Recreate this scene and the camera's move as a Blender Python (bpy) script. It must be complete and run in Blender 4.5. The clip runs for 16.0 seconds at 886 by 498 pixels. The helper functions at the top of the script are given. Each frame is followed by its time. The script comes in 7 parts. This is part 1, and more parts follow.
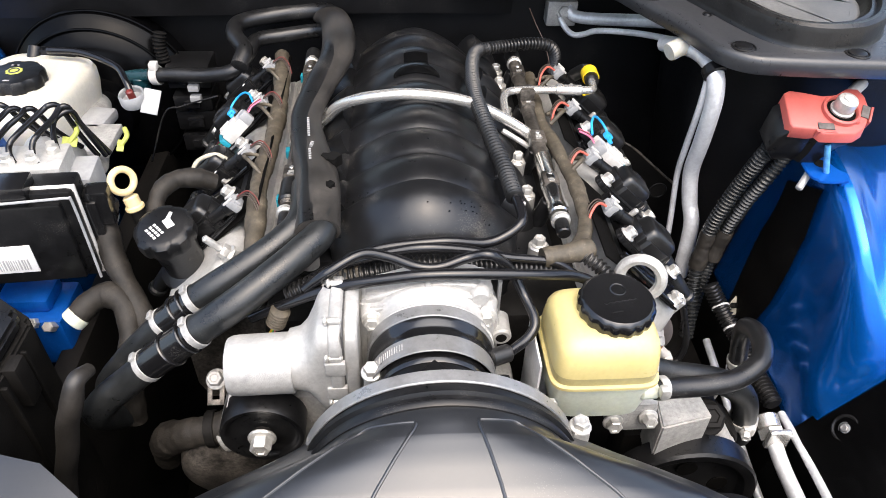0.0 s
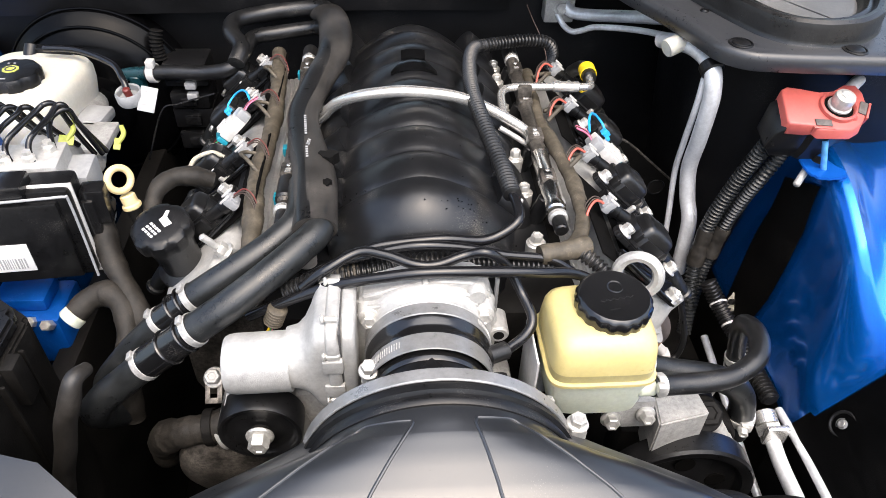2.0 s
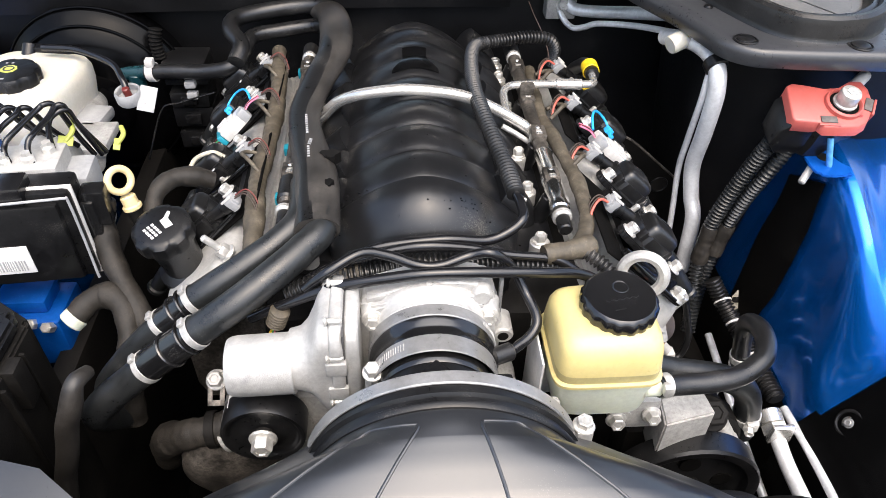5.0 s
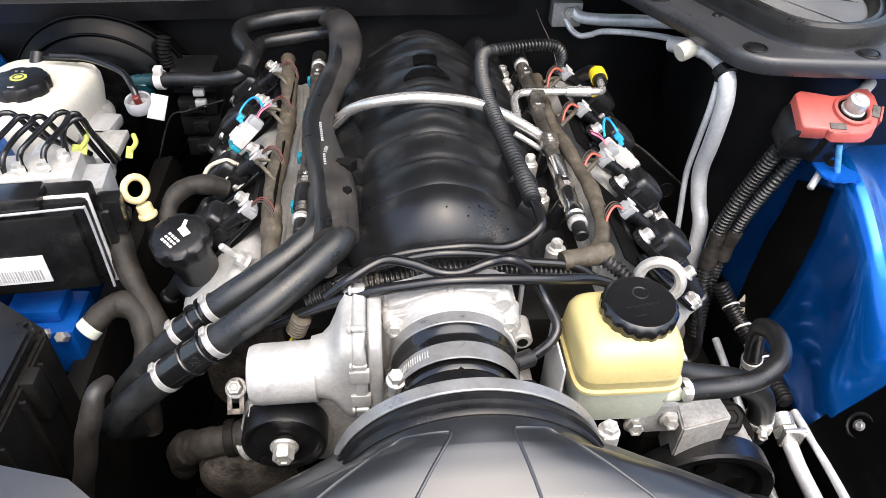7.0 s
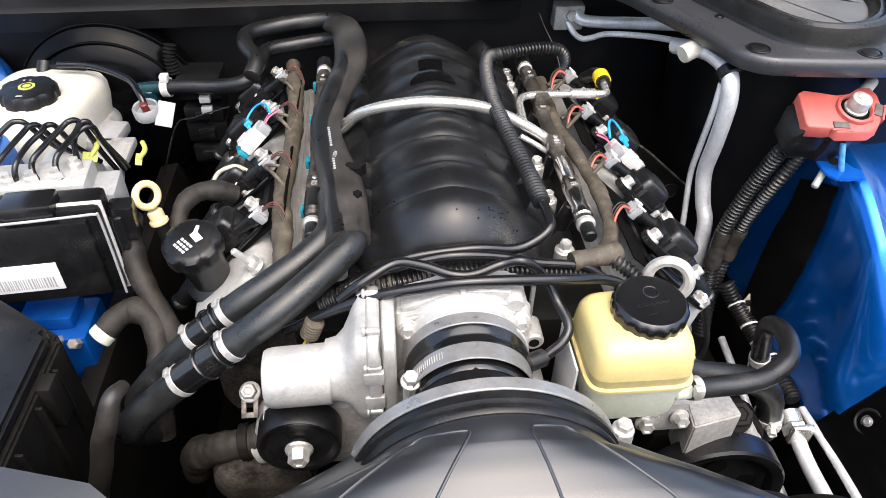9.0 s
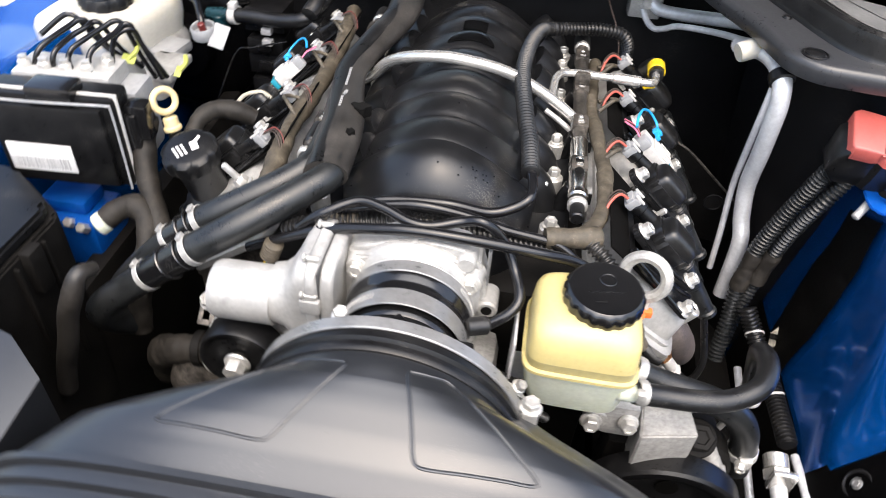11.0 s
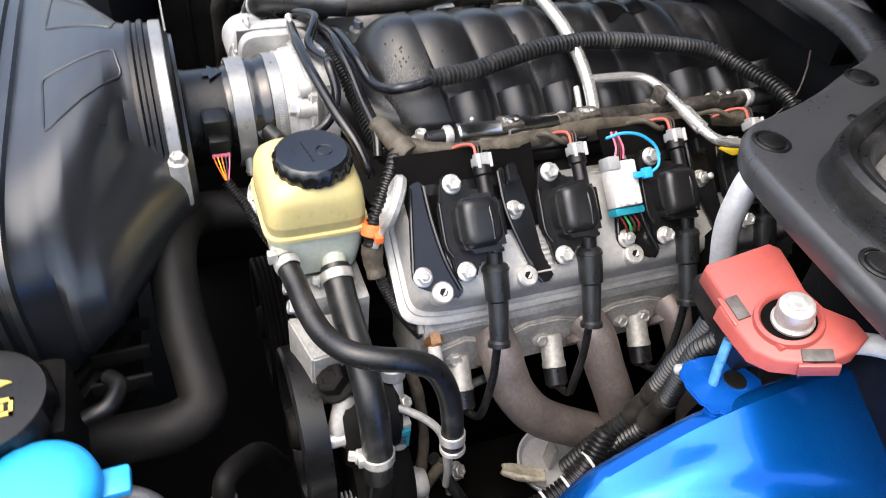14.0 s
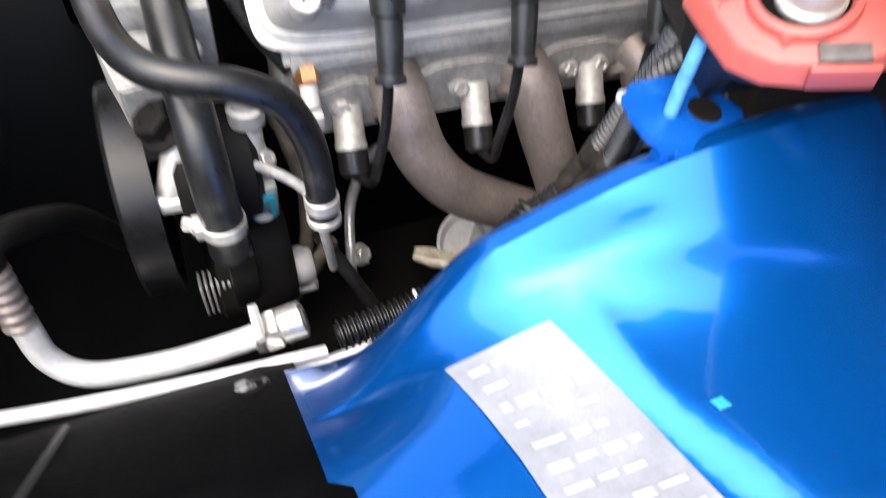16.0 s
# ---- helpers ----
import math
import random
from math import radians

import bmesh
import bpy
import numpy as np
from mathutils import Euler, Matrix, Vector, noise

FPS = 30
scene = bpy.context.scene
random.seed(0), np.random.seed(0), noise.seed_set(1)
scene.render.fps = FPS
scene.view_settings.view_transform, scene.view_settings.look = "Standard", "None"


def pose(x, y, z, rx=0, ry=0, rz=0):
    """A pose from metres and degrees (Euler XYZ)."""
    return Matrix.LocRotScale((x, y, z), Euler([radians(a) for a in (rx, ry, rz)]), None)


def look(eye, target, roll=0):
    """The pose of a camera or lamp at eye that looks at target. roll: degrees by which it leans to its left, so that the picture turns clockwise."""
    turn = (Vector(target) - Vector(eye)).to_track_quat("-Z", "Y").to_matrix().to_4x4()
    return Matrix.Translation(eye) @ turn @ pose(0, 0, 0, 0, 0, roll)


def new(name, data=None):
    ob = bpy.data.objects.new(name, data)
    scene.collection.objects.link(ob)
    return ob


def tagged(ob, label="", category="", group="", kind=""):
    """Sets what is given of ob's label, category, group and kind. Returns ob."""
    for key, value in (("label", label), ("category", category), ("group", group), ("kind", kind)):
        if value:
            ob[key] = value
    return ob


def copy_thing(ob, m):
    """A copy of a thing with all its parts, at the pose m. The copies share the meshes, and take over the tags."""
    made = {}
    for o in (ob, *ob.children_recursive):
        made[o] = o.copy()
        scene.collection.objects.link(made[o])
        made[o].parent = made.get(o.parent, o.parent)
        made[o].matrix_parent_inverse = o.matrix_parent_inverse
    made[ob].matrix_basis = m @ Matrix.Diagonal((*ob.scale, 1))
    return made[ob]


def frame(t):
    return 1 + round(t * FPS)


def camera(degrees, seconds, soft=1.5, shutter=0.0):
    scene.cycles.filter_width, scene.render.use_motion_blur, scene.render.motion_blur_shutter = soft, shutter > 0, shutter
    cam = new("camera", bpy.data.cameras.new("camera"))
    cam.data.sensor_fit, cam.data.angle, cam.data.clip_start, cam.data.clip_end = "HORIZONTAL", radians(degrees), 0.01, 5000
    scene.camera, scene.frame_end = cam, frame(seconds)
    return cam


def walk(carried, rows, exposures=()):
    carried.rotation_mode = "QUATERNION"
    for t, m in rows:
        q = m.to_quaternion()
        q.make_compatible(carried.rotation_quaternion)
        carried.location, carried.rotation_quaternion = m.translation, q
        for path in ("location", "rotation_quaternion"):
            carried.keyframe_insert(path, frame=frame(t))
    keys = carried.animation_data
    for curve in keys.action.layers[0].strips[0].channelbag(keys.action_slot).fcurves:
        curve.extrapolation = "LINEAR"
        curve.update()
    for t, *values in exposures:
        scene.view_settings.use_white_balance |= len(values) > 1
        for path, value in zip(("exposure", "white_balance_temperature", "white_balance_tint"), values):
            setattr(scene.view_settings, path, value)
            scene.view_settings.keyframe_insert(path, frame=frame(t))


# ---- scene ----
cam = camera(64.1, 16.0, 0.4, 0.4)
PATH = [
    (0, (-0.027, -0.407, 1.273), (0.096, 1.104, -0.031), 1.9),
    (0.5, (-0.022, -0.406, 1.275), (0.114, 1.11, -0.023), 2.1),
    (1, (-0.024, -0.407, 1.275), (0.106, 1.101, -0.032), 1.9),
    (1.5, (-0.026, -0.409, 1.276), (0.1, 1.099, -0.032), 2.0),
    (2, (-0.025, -0.406, 1.274), (0.1, 1.098, -0.038), 1.8),
    (2.5, (-0.026, -0.402, 1.274), (0.096, 1.097, -0.045), 1.6),
    (3, (-0.026, -0.4, 1.275), (0.093, 1.104, -0.038), 1.3),
    (3.5, (-0.028, -0.4, 1.273), (0.081, 1.096, -0.05), 1.0),
    (4, (-0.027, -0.4, 1.273), (0.084, 1.097, -0.049), 1.2),
    (6.5, (-0.044, -0.396, 1.274), (0.105, 1.102, -0.043), 1.9),
    (7, (-0.058, -0.398, 1.276), (0.098, 1.107, -0.032), 2.0),
    (7.5, (-0.065, -0.399, 1.276), (0.099, 1.109, -0.028), 2.0),
    (8, (-0.072, -0.401, 1.279), (0.095, 1.112, -0.018), 1.6),
    (10.5, (-0.07, -0.406, 1.264), (0.086, 1.098, -0.045), 1.2),
    (11, (0.077, -0.415, 1.245), (-0.084, 1.075, -0.08), 4.6),
    (11.5, (0.214, -0.396, 1.236), (-0.201, 1.068, -0.061), 4.4),
    (12, (0.36, -0.387, 1.232), (-0.26, 0.98, -0.09), 9.7),
    (12.5, (0.497, -0.265, 1.227), (-0.422, 0.876, -0.135), 8.2),
    (13, (0.589, -0.206, 1.222), (-0.501, 0.809, -0.113), 7.8),
    (13.5, (0.652, -0.166, 1.218), (-0.536, 0.754, -0.102), 11.6),
    (14, (0.692, -0.059, 1.2), (-0.626, 0.571, -0.166), 7.8),
    (14.5, (0.698, 0.012, 1.17), (-0.634, 0.495, -0.242), 8.7),
    (15, (0.688, 0.039, 1.16), (-0.664, 0.517, -0.234), 7.8),
    (15.5, (0.684, 0.034, 1.143), (-0.577, 0.562, -0.316), 8.7),
    (15.8, (0.663, 0.048, 1.083), (-0.369, 0.604, -0.537), 11.2),
    (16, (0.653, 0.058, 1.036), (-0.241, 0.628, -0.66), 14.7),
]
walk(cam, [(t, look(eye, target, roll)) for t, eye, target, roll in PATH], exposures=[(0.0, 1.61, 6680, 10), (13.2, 1.61, 6680, 10), (14.5, 1.50, 6680, 10), (15.4, 1.45, 6680, 10), (16.0, 1.90, 6680, 10)])

# ---- light ----
world = bpy.data.worlds.new("sky")
scene.world = world
world.use_nodes = True
wn = world.node_tree
sky = wn.nodes.new("ShaderNodeTexSky")
sky.sky_type, sky.sun_disc = "NISHITA", False
sky.sun_elevation, sky.sun_rotation = radians(66), radians(165)
sky.air_density, sky.dust_density, sky.ozone_density = 1.0, 4.0, 1.0
wn.nodes["Background"].inputs["Strength"].default_value = 0.15
wn.links.new(sky.outputs[0], wn.nodes["Background"].inputs["Color"])
sun = new("sun", bpy.data.lights.new("sun", "SUN"))
sun.data.energy, sun.data.angle, sun.data.color = 1.5, radians(84), (1.0, 0.97, 0.93)
sun.matrix_world = look((0.42, -1.30, 4.4), (0, 0.2, 0.8))


# ---- materials ----
def mat(name, base, rough=0.5, metal=0.0, vary=0.25, stain=25.0, grain=500.0, bump=0.15, dust=0.0, dust_col=(0.45, 0.42, 0.37),
        coat=0.0, sss=0.0, trans=0.0, spec=0.5, rvary=0.15, depth=0.0006):
    """Base colour broken by stains and grain, fine relief, specks of dust, at metre scale."""
    m = bpy.data.materials.new(name)
    m.use_nodes = True
    t, ln = m.node_tree, m.node_tree.links
    b = t.nodes["Principled BSDF"]
    co = t.nodes.new("ShaderNodeTexCoord")
    big = t.nodes.new("ShaderNodeTexNoise")
    big.inputs["Scale"].default_value, big.inputs["Detail"].default_value = stain, 5
    fine = t.nodes.new("ShaderNodeTexNoise")
    fine.inputs["Scale"].default_value, fine.inputs["Detail"].default_value = grain, 3
    mid = t.nodes.new("ShaderNodeTexNoise")
    mid.inputs["Scale"].default_value, mid.inputs["Detail"].default_value, mid.inputs["Roughness"].default_value = 210, 6, 0.7
    for n in (big, fine, mid):
        ln.new(co.outputs["Object"], n.inputs["Vector"])
    ramp = t.nodes.new("ShaderNodeMapRange")
    ramp.inputs["From Min"].default_value, ramp.inputs["From Max"].default_value = 0.3, 0.7
    ramp.inputs["To Min"].default_value, ramp.inputs["To Max"].default_value = 1 - vary, 1 + vary
    ln.new(big.outputs["Fac"], ramp.inputs["Value"])
    sc = t.nodes.new("ShaderNodeVectorMath")
    sc.operation = "SCALE"
    sc.inputs[0].default_value = base[:3]
    wear = t.nodes.new("ShaderNodeMapRange")
    wear.inputs["From Min"].default_value, wear.inputs["From Max"].default_value = 0.32, 0.68
    wear.inputs["To Min"].default_value, wear.inputs["To Max"].default_value = 1 - vary * 0.9, 1 + vary * 0.9
    ln.new(mid.outputs["Fac"], wear.inputs["Value"])
    both = t.nodes.new("ShaderNodeMath")
    both.operation = "MULTIPLY"
    ln.new(ramp.outputs[0], both.inputs[0])
    ln.new(wear.outputs[0], both.inputs[1])
    ln.new(both.outputs[0], sc.inputs["Scale"])
    out = sc.outputs[0]
    if dust > 0:
        sp = t.nodes.new("ShaderNodeTexNoise")
        sp.inputs["Scale"].default_value, sp.inputs["Detail"].default_value = 950, 3
        ln.new(co.outputs["Object"], sp.inputs["Vector"])
        add = t.nodes.new("ShaderNodeMath")
        add.operation = "MULTIPLY"
        ln.new(sp.outputs["Fac"], add.inputs[0])
        ln.new(big.outputs["Fac"], add.inputs[1])
        cut = t.nodes.new("ShaderNodeMapRange")
        cut.inputs["From Min"].default_value, cut.inputs["From Max"].default_value = 0.35, 0.41
        cut.inputs["To Max"].default_value = dust
        ln.new(add.outputs[0], cut.inputs["Value"])
        mx = t.nodes.new("ShaderNodeMix")
        mx.data_type = "RGBA"
        ln.new(cut.outputs[0], mx.inputs["Factor"])
        ln.new(out, mx.inputs["A"])
        mx.inputs["B"].default_value = (*dust_col, 1)
        out = mx.outputs["Result"]
    ln.new(out, b.inputs["Base Color"])
    rr = t.nodes.new("ShaderNodeMapRange")
    rr.inputs["To Min"].default_value, rr.inputs["To Max"].default_value = max(0.03, rough - rvary), min(1, rough + rvary)
    mean = t.nodes.new("ShaderNodeMath")
    mean.operation = "MULTIPLY_ADD"
    mean.inputs[1].default_value = 0.55
    half = t.nodes.new("ShaderNodeMath")
    half.operation = "MULTIPLY"
    half.inputs[1].default_value = 0.45
    ln.new(big.outputs["Fac"], half.inputs[0])
    ln.new(mid.outputs["Fac"], mean.inputs[0])
    ln.new(half.outputs[0], mean.inputs[2])
    rr.inputs["From Min"].default_value, rr.inputs["From Max"].default_value = 0.25, 0.75
    ln.new(mean.outputs[0], rr.inputs["Value"])
    ln.new(rr.outputs[0], b.inputs["Roughness"])
    b.inputs["Metallic"].default_value = metal
    b.inputs["Coat Weight"].default_value, b.inputs["Coat Roughness"].default_value = coat, 0.06
    b.inputs["Specular IOR Level"].default_value = spec
    b.inputs["Subsurface Weight"].default_value = sss
    b.inputs["Subsurface Radius"].default_value = (0.01, 0.008, 0.004)
    b.inputs["Transmission Weight"].default_value = trans
    if bump > 0:
        bp = t.nodes.new("ShaderNodeBump")
        bp.inputs["Strength"].default_value, bp.inputs["Distance"].default_value = bump, depth
        ln.new(fine.outputs["Fac"], bp.inputs["Height"])
        ln.new(bp.outputs[0], b.inputs["Normal"])
    return m


M = {
    "manifold": mat("satin_black_plastic", (0.008, 0.0082, 0.009), 0.34, vary=0.2, grain=1500, bump=0.12, dust=0.20, spec=0.5, rvary=0.10),
    "black": mat("black_plastic", (0.0058, 0.0058, 0.0062), 0.34, vary=0.3, bump=0.12, dust=0.07, spec=0.34),
    "liner": mat("black_moulded_liner", (0.0026, 0.0026, 0.0028), 0.6, vary=0.3, stain=14, grain=900, bump=0.3, dust=0.04, spec=0.08),
    "gloss": mat("glossy_black_plastic", (0.007, 0.007, 0.0075), 0.19, vary=0.2, bump=0.03, dust=0.05, rvary=0.06, spec=0.7),
    "coilp": mat("satin_black_coil_plastic", (0.0085, 0.0085, 0.0088), 0.30, vary=0.2, grain=1400, bump=0.06, dust=0.04, spec=0.55, rvary=0.06),
    "chrome": mat("bright_plated_sleeve", (0.60, 0.59, 0.57), 0.22, metal=1.0, vary=0.08, stain=60, bump=0.03, rvary=0.04),
    "dullpipe": mat("darker_grey_pipe", (0.20, 0.20, 0.205), 0.48, metal=0.3, vary=0.25, stain=40, bump=0.15),
    "salmon": mat("salmon_red_wire", (0.42, 0.085, 0.06), 0.42, vary=0.15, bump=0.02),
    "trim": mat("black_grained_trim", (0.034, 0.0355, 0.039), 0.32, vary=0.15, stain=12, grain=1000, bump=0.05, dust=0.0),
    "band": mat("grey_zinc_band", (0.25, 0.25, 0.248), 0.34, metal=0.5, vary=0.12, stain=60, bump=0.1),
    "darkteal": mat("dark_teal_plastic", (0.004, 0.030, 0.038), 0.3, vary=0.2, bump=0.05),
    "airbox": mat("grey_black_plastic", (0.0140, 0.0152, 0.0175), 0.31, vary=0.12, stain=9, grain=1200, bump=0.03, dust=0.08, spec=0.9, rvary=0.06),
    "rubber": mat("black_rubber", (0.0095, 0.0095, 0.0098), 0.34, vary=0.35, bump=0.3, dust=0.14),
    "shine": mat("black_vinyl_tube", (0.008, 0.008, 0.009), 0.16, vary=0.2, bump=0.05),
    "hose": mat("aged_rubber_hose", (0.0125, 0.0135, 0.0140), 0.33, vary=0.3, stain=40, grain=1400, bump=0.2, dust=0.07),
    "sleeve": mat("foam_sleeve", (0.026, 0.0235, 0.021), 0.5, vary=0.5, stain=22, grain=1400, bump=0.3, dust=0.2, dust_col=(0.12, 0.10, 0.08)),
    "dirt": mat("dirty_black_metal", (0.006, 0.0055, 0.005), 0.65, vary=0.5, stain=18, bump=0.4, dust=0.2, dust_col=(0.04, 0.034, 0.026), spec=0.15),
    # Black below any real grime: deep shade of the bay put into the colour.
    "shadeblack": mat("shade_black", (0.0028, 0.0026, 0.0024), 0.8, vary=0.5, stain=18, bump=0.4, spec=0.06),
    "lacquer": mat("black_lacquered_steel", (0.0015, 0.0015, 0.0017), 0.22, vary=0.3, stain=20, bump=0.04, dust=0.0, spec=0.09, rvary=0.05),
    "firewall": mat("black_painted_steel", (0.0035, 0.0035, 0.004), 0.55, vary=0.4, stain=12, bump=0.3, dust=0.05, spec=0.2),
    "alu": mat("cast_aluminium", (0.42, 0.416, 0.402), 0.52, metal=0.35, vary=0.14, stain=45, grain=1300, bump=0.45, dust=0.2, dust_col=(0.25, 0.22, 0.18)),
    "alu_dull": mat("dull_cast_aluminium", (0.37, 0.365, 0.35), 0.55, metal=0.35, vary=0.25, stain=40, grain=900, bump=0.5, dust=0.35, dust_col=(0.16, 0.13, 0.10)),
    "steel": mat("zinc_steel", (0.56, 0.55, 0.52), 0.38, metal=0.6, vary=0.15, stain=80, bump=0.1),
    "bright": mat("bright_steel_tube", (0.66, 0.645, 0.61), 0.24, metal=0.75, vary=0.04, stain=60, bump=0.01, rvary=0.02),
    "alupipe": mat("aluminium_pipe", (0.70, 0.71, 0.725), 0.38, metal=0.45, vary=0.12, stain=40, bump=0.15),
    "bluesatin": mat("blue_bracket_paint", (0.0, 0.075, 0.36), 0.36, metal=0.2, vary=0.12, stain=60, grain=1500, bump=0.06, dust=0.12, dust_col=(0.25, 0.4, 0.62)),
    "capdust": mat("dusty_grey_cap", (0.105, 0.105, 0.102), 0.5, vary=0.3, stain=14, grain=500, bump=0.15, dust=0.2, dust_col=(0.06, 0.055, 0.05)),
    "scrap": mat("dry_grey_scrap", (0.42, 0.39, 0.31), 0.8, vary=0.3, stain=70, grain=600, bump=0.5),
    "blue": mat("blue_metallic_paint", (0.0, 0.115, 0.48), 0.24, metal=0.76, vary=0.02, stain=6, grain=3000, bump=0.02, coat=0.5, spec=0.2, dust=0.02, rvary=0.02),
    "red": mat("faded_red_plastic", (0.37, 0.078, 0.066), 0.4, vary=0.08, stain=20, bump=0.1, dust=0.05, sss=0.1),
    "yellow": mat("yellowed_nylon", (0.53, 0.45, 0.20), 0.34, vary=0.06, stain=22, bump=0.03, sss=0.25),
    "yelband": mat("fluid_level_shade", (0.33, 0.29, 0.14), 0.36, vary=0.1, stain=22, bump=0.05, sss=0.2),
    "greyres": mat("greenish_nylon", (0.47, 0.50, 0.42), 0.38, vary=0.1, stain=22, bump=0.05, sss=0.3),
    "white": mat("milky_plastic", (0.52, 0.50, 0.44), 0.4, vary=0.08, stain=18, bump=0.06, sss=0.4),
    "whitep": mat("white_plastic", (0.50, 0.49, 0.47), 0.42, vary=0.1, stain=60, bump=0.06),
    "greyp": mat("grey_plastic", (0.28, 0.285, 0.29), 0.42, vary=0.12, stain=60, bump=0.06),
    "tape": mat("brown_cloth_tape", (0.064, 0.053, 0.037), 0.62, vary=0.4, stain=70, grain=900, bump=0.5, dust=0.15),
    "darktape": mat("black_cloth_tape", (0.019, 0.0165, 0.0135), 0.62, vary=0.4, stain=70, grain=900, bump=0.5, dust=0.12, dust_col=(0.12, 0.10, 0.08), spec=0.3),
    "cream": mat("cream_plastic", (0.62, 0.50, 0.27), 0.4, vary=0.08, stain=40, bump=0.05, sss=0.2),
    "exhaust": mat("heat_tinted_steel", (0.24, 0.205, 0.19), 0.52, metal=0.55, vary=0.22, stain=30, grain=700, bump=0.3, dust=0.5, dust_col=(0.10, 0.05, 0.03)),
    "orange": mat("orange_plastic", (0.85, 0.17, 0.04), 0.4, vary=0.06, bump=0.05),
    "cyan": mat("light_blue_plastic", (0.02, 0.33, 0.72), 0.38, vary=0.08, bump=0.05),
    "teal": mat("teal_plastic", (0.01, 0.22, 0.30), 0.38, vary=0.08, bump=0.05),
    "yel": mat("yellow_tape", (0.78, 0.55, 0.02), 0.45, vary=0.12, bump=0.1),
    "lime": mat("lime_tag", (0.36, 0.39, 0.08), 0.5, vary=0.1, bump=0.05),
    "ink": mat("grey_print", (0.30, 0.30, 0.30), 0.6, vary=0.1, bump=0),
    "darkink": mat("dark_print", (0.05, 0.05, 0.05), 0.6, vary=0.1, bump=0),
    "yelink": mat("yellow_print", (0.75, 0.55, 0.10), 0.55, vary=0.12, stain=80, bump=0),
    "stickerp": mat("worn_grey_sticker", (0.19, 0.20, 0.225), 0.45, vary=0.10, stain=40, bump=0.1, dust=0.1),
    "faint": mat("faded_print", (0.31, 0.32, 0.335), 0.4, vary=0.1, bump=0),
    "label": mat("paper_label", (0.62, 0.615, 0.60), 0.5, vary=0.05, stain=30, bump=0.03),
    "copper": mat("brass_fitting", (0.72, 0.36, 0.16), 0.35, metal=0.9, vary=0.2, bump=0.15),
    "slot": mat("brown_grey_steel_clip", (0.09, 0.08, 0.075), 0.5, metal=0.3, vary=0.3, stain=90, bump=0.1),
    "drop": mat("water_drop", (0.004, 0.004, 0.005), 0.08, vary=0.1, bump=0),
    "rail": mat("grimy_steel_rail", (0.085, 0.076, 0.066), 0.42, metal=0.5, vary=0.7, stain=45, grain=700, bump=0.35, dust=0.6, dust_col=(0.05, 0.035, 0.022)),
    "dusty": mat("dull_dusty_rubber", (0.0050, 0.0045, 0.004), 0.6, vary=0.4, stain=20, grain=900, bump=0.35, dust=0.12, dust_col=(0.10, 0.085, 0.065), spec=0.25),
    "redwire": mat("red_wire", (0.12, 0.018, 0.015), 0.4, vary=0.1, bump=0.02),
    "greenwire": mat("green_wire", (0.04, 0.30, 0.10), 0.4, vary=0.1, bump=0.02),
    "pinkwire": mat("pink_wire", (0.75, 0.18, 0.30), 0.4, vary=0.1, bump=0.02),
    "brownwire": mat("brown_wire", (0.035, 0.022, 0.016), 0.5, vary=0.1, bump=0.02),
    "bluestud": mat("pale_blue_painted_stud", (0.10, 0.34, 0.66), 0.35, metal=0.3, vary=0.2, stain=120, bump=0.3),
    "concrete": mat("concrete_floor", (0.28, 0.27, 0.25), 0.75, vary=0.25, stain=1.2, grain=90, bump=0.3),
}


# ---- shaping helpers ----
def base_of(ob):
    v = Vector((0, 0, 0))
    while ob is not None:
        v += ob.location
        ob = ob.parent
    return v


def thing(name, at, label, category, group="", kind=""):
    ob = new(name)
    ob.location, ob.empty_display_size = at, 0.02
    return tagged(ob, label, category, group, kind)


def finish(bm, smooth=40):
    bmesh.ops.recalc_face_normals(bm, faces=bm.faces)
    a = radians(smooth)
    for f in bm.faces:
        f.smooth = True
    for e in bm.edges:
        if len(e.link_faces) == 2 and e.calc_face_angle(0) > a:
            e.smooth = False


def part(name, bm, material, parent, label="", smooth=40, kind=""):
    """One mesh under a thing or a part; the bmesh is in world metres (or local, if the thing stands at the origin)."""
    finish(bm, smooth)
    bmesh.ops.translate(bm, verts=bm.verts, vec=-base_of(parent))
    me = bpy.data.meshes.new(name)
    bm.to_mesh(me)
    bm.free()
    me.materials.append(M[material])
    ob = new(name, me)
    ob.parent = parent
    return tagged(ob, label, kind=kind)


def solid(name, bm, material, label, category, group="", kind="", smooth=40):
    """A thing that is one mesh, its origin at its lowest middle."""
    finish(bm, smooth)
    lo = Vector([min(v.co[i] for v in bm.verts) for i in range(3)])
    hi = Vector([max(v.co[i] for v in bm.verts) for i in range(3)])
    o = Vector(((lo.x + hi.x) / 2, (lo.y + hi.y) / 2, lo.z))
    bmesh.ops.translate(bm, verts=bm.verts, vec=-o)
    me = bpy.data.meshes.new(name)
    bm.to_mesh(me)
    bm.free()
    me.materials.append(M[material])
    ob = new(name, me)
    ob.location = o
    return tagged(ob, label, category, group, kind)


def join(*bms):
    """All into the first."""
    out = bms[0]
    for b in bms[1:]:
        me = bpy.data.meshes.new("tmp")
        b.to_mesh(me)
        b.free()
        out.from_mesh(me)
        bpy.data.meshes.remove(me)
    return out


def turned(bm, m):
    bmesh.ops.transform(bm, matrix=m, verts=bm.verts)
    return bm


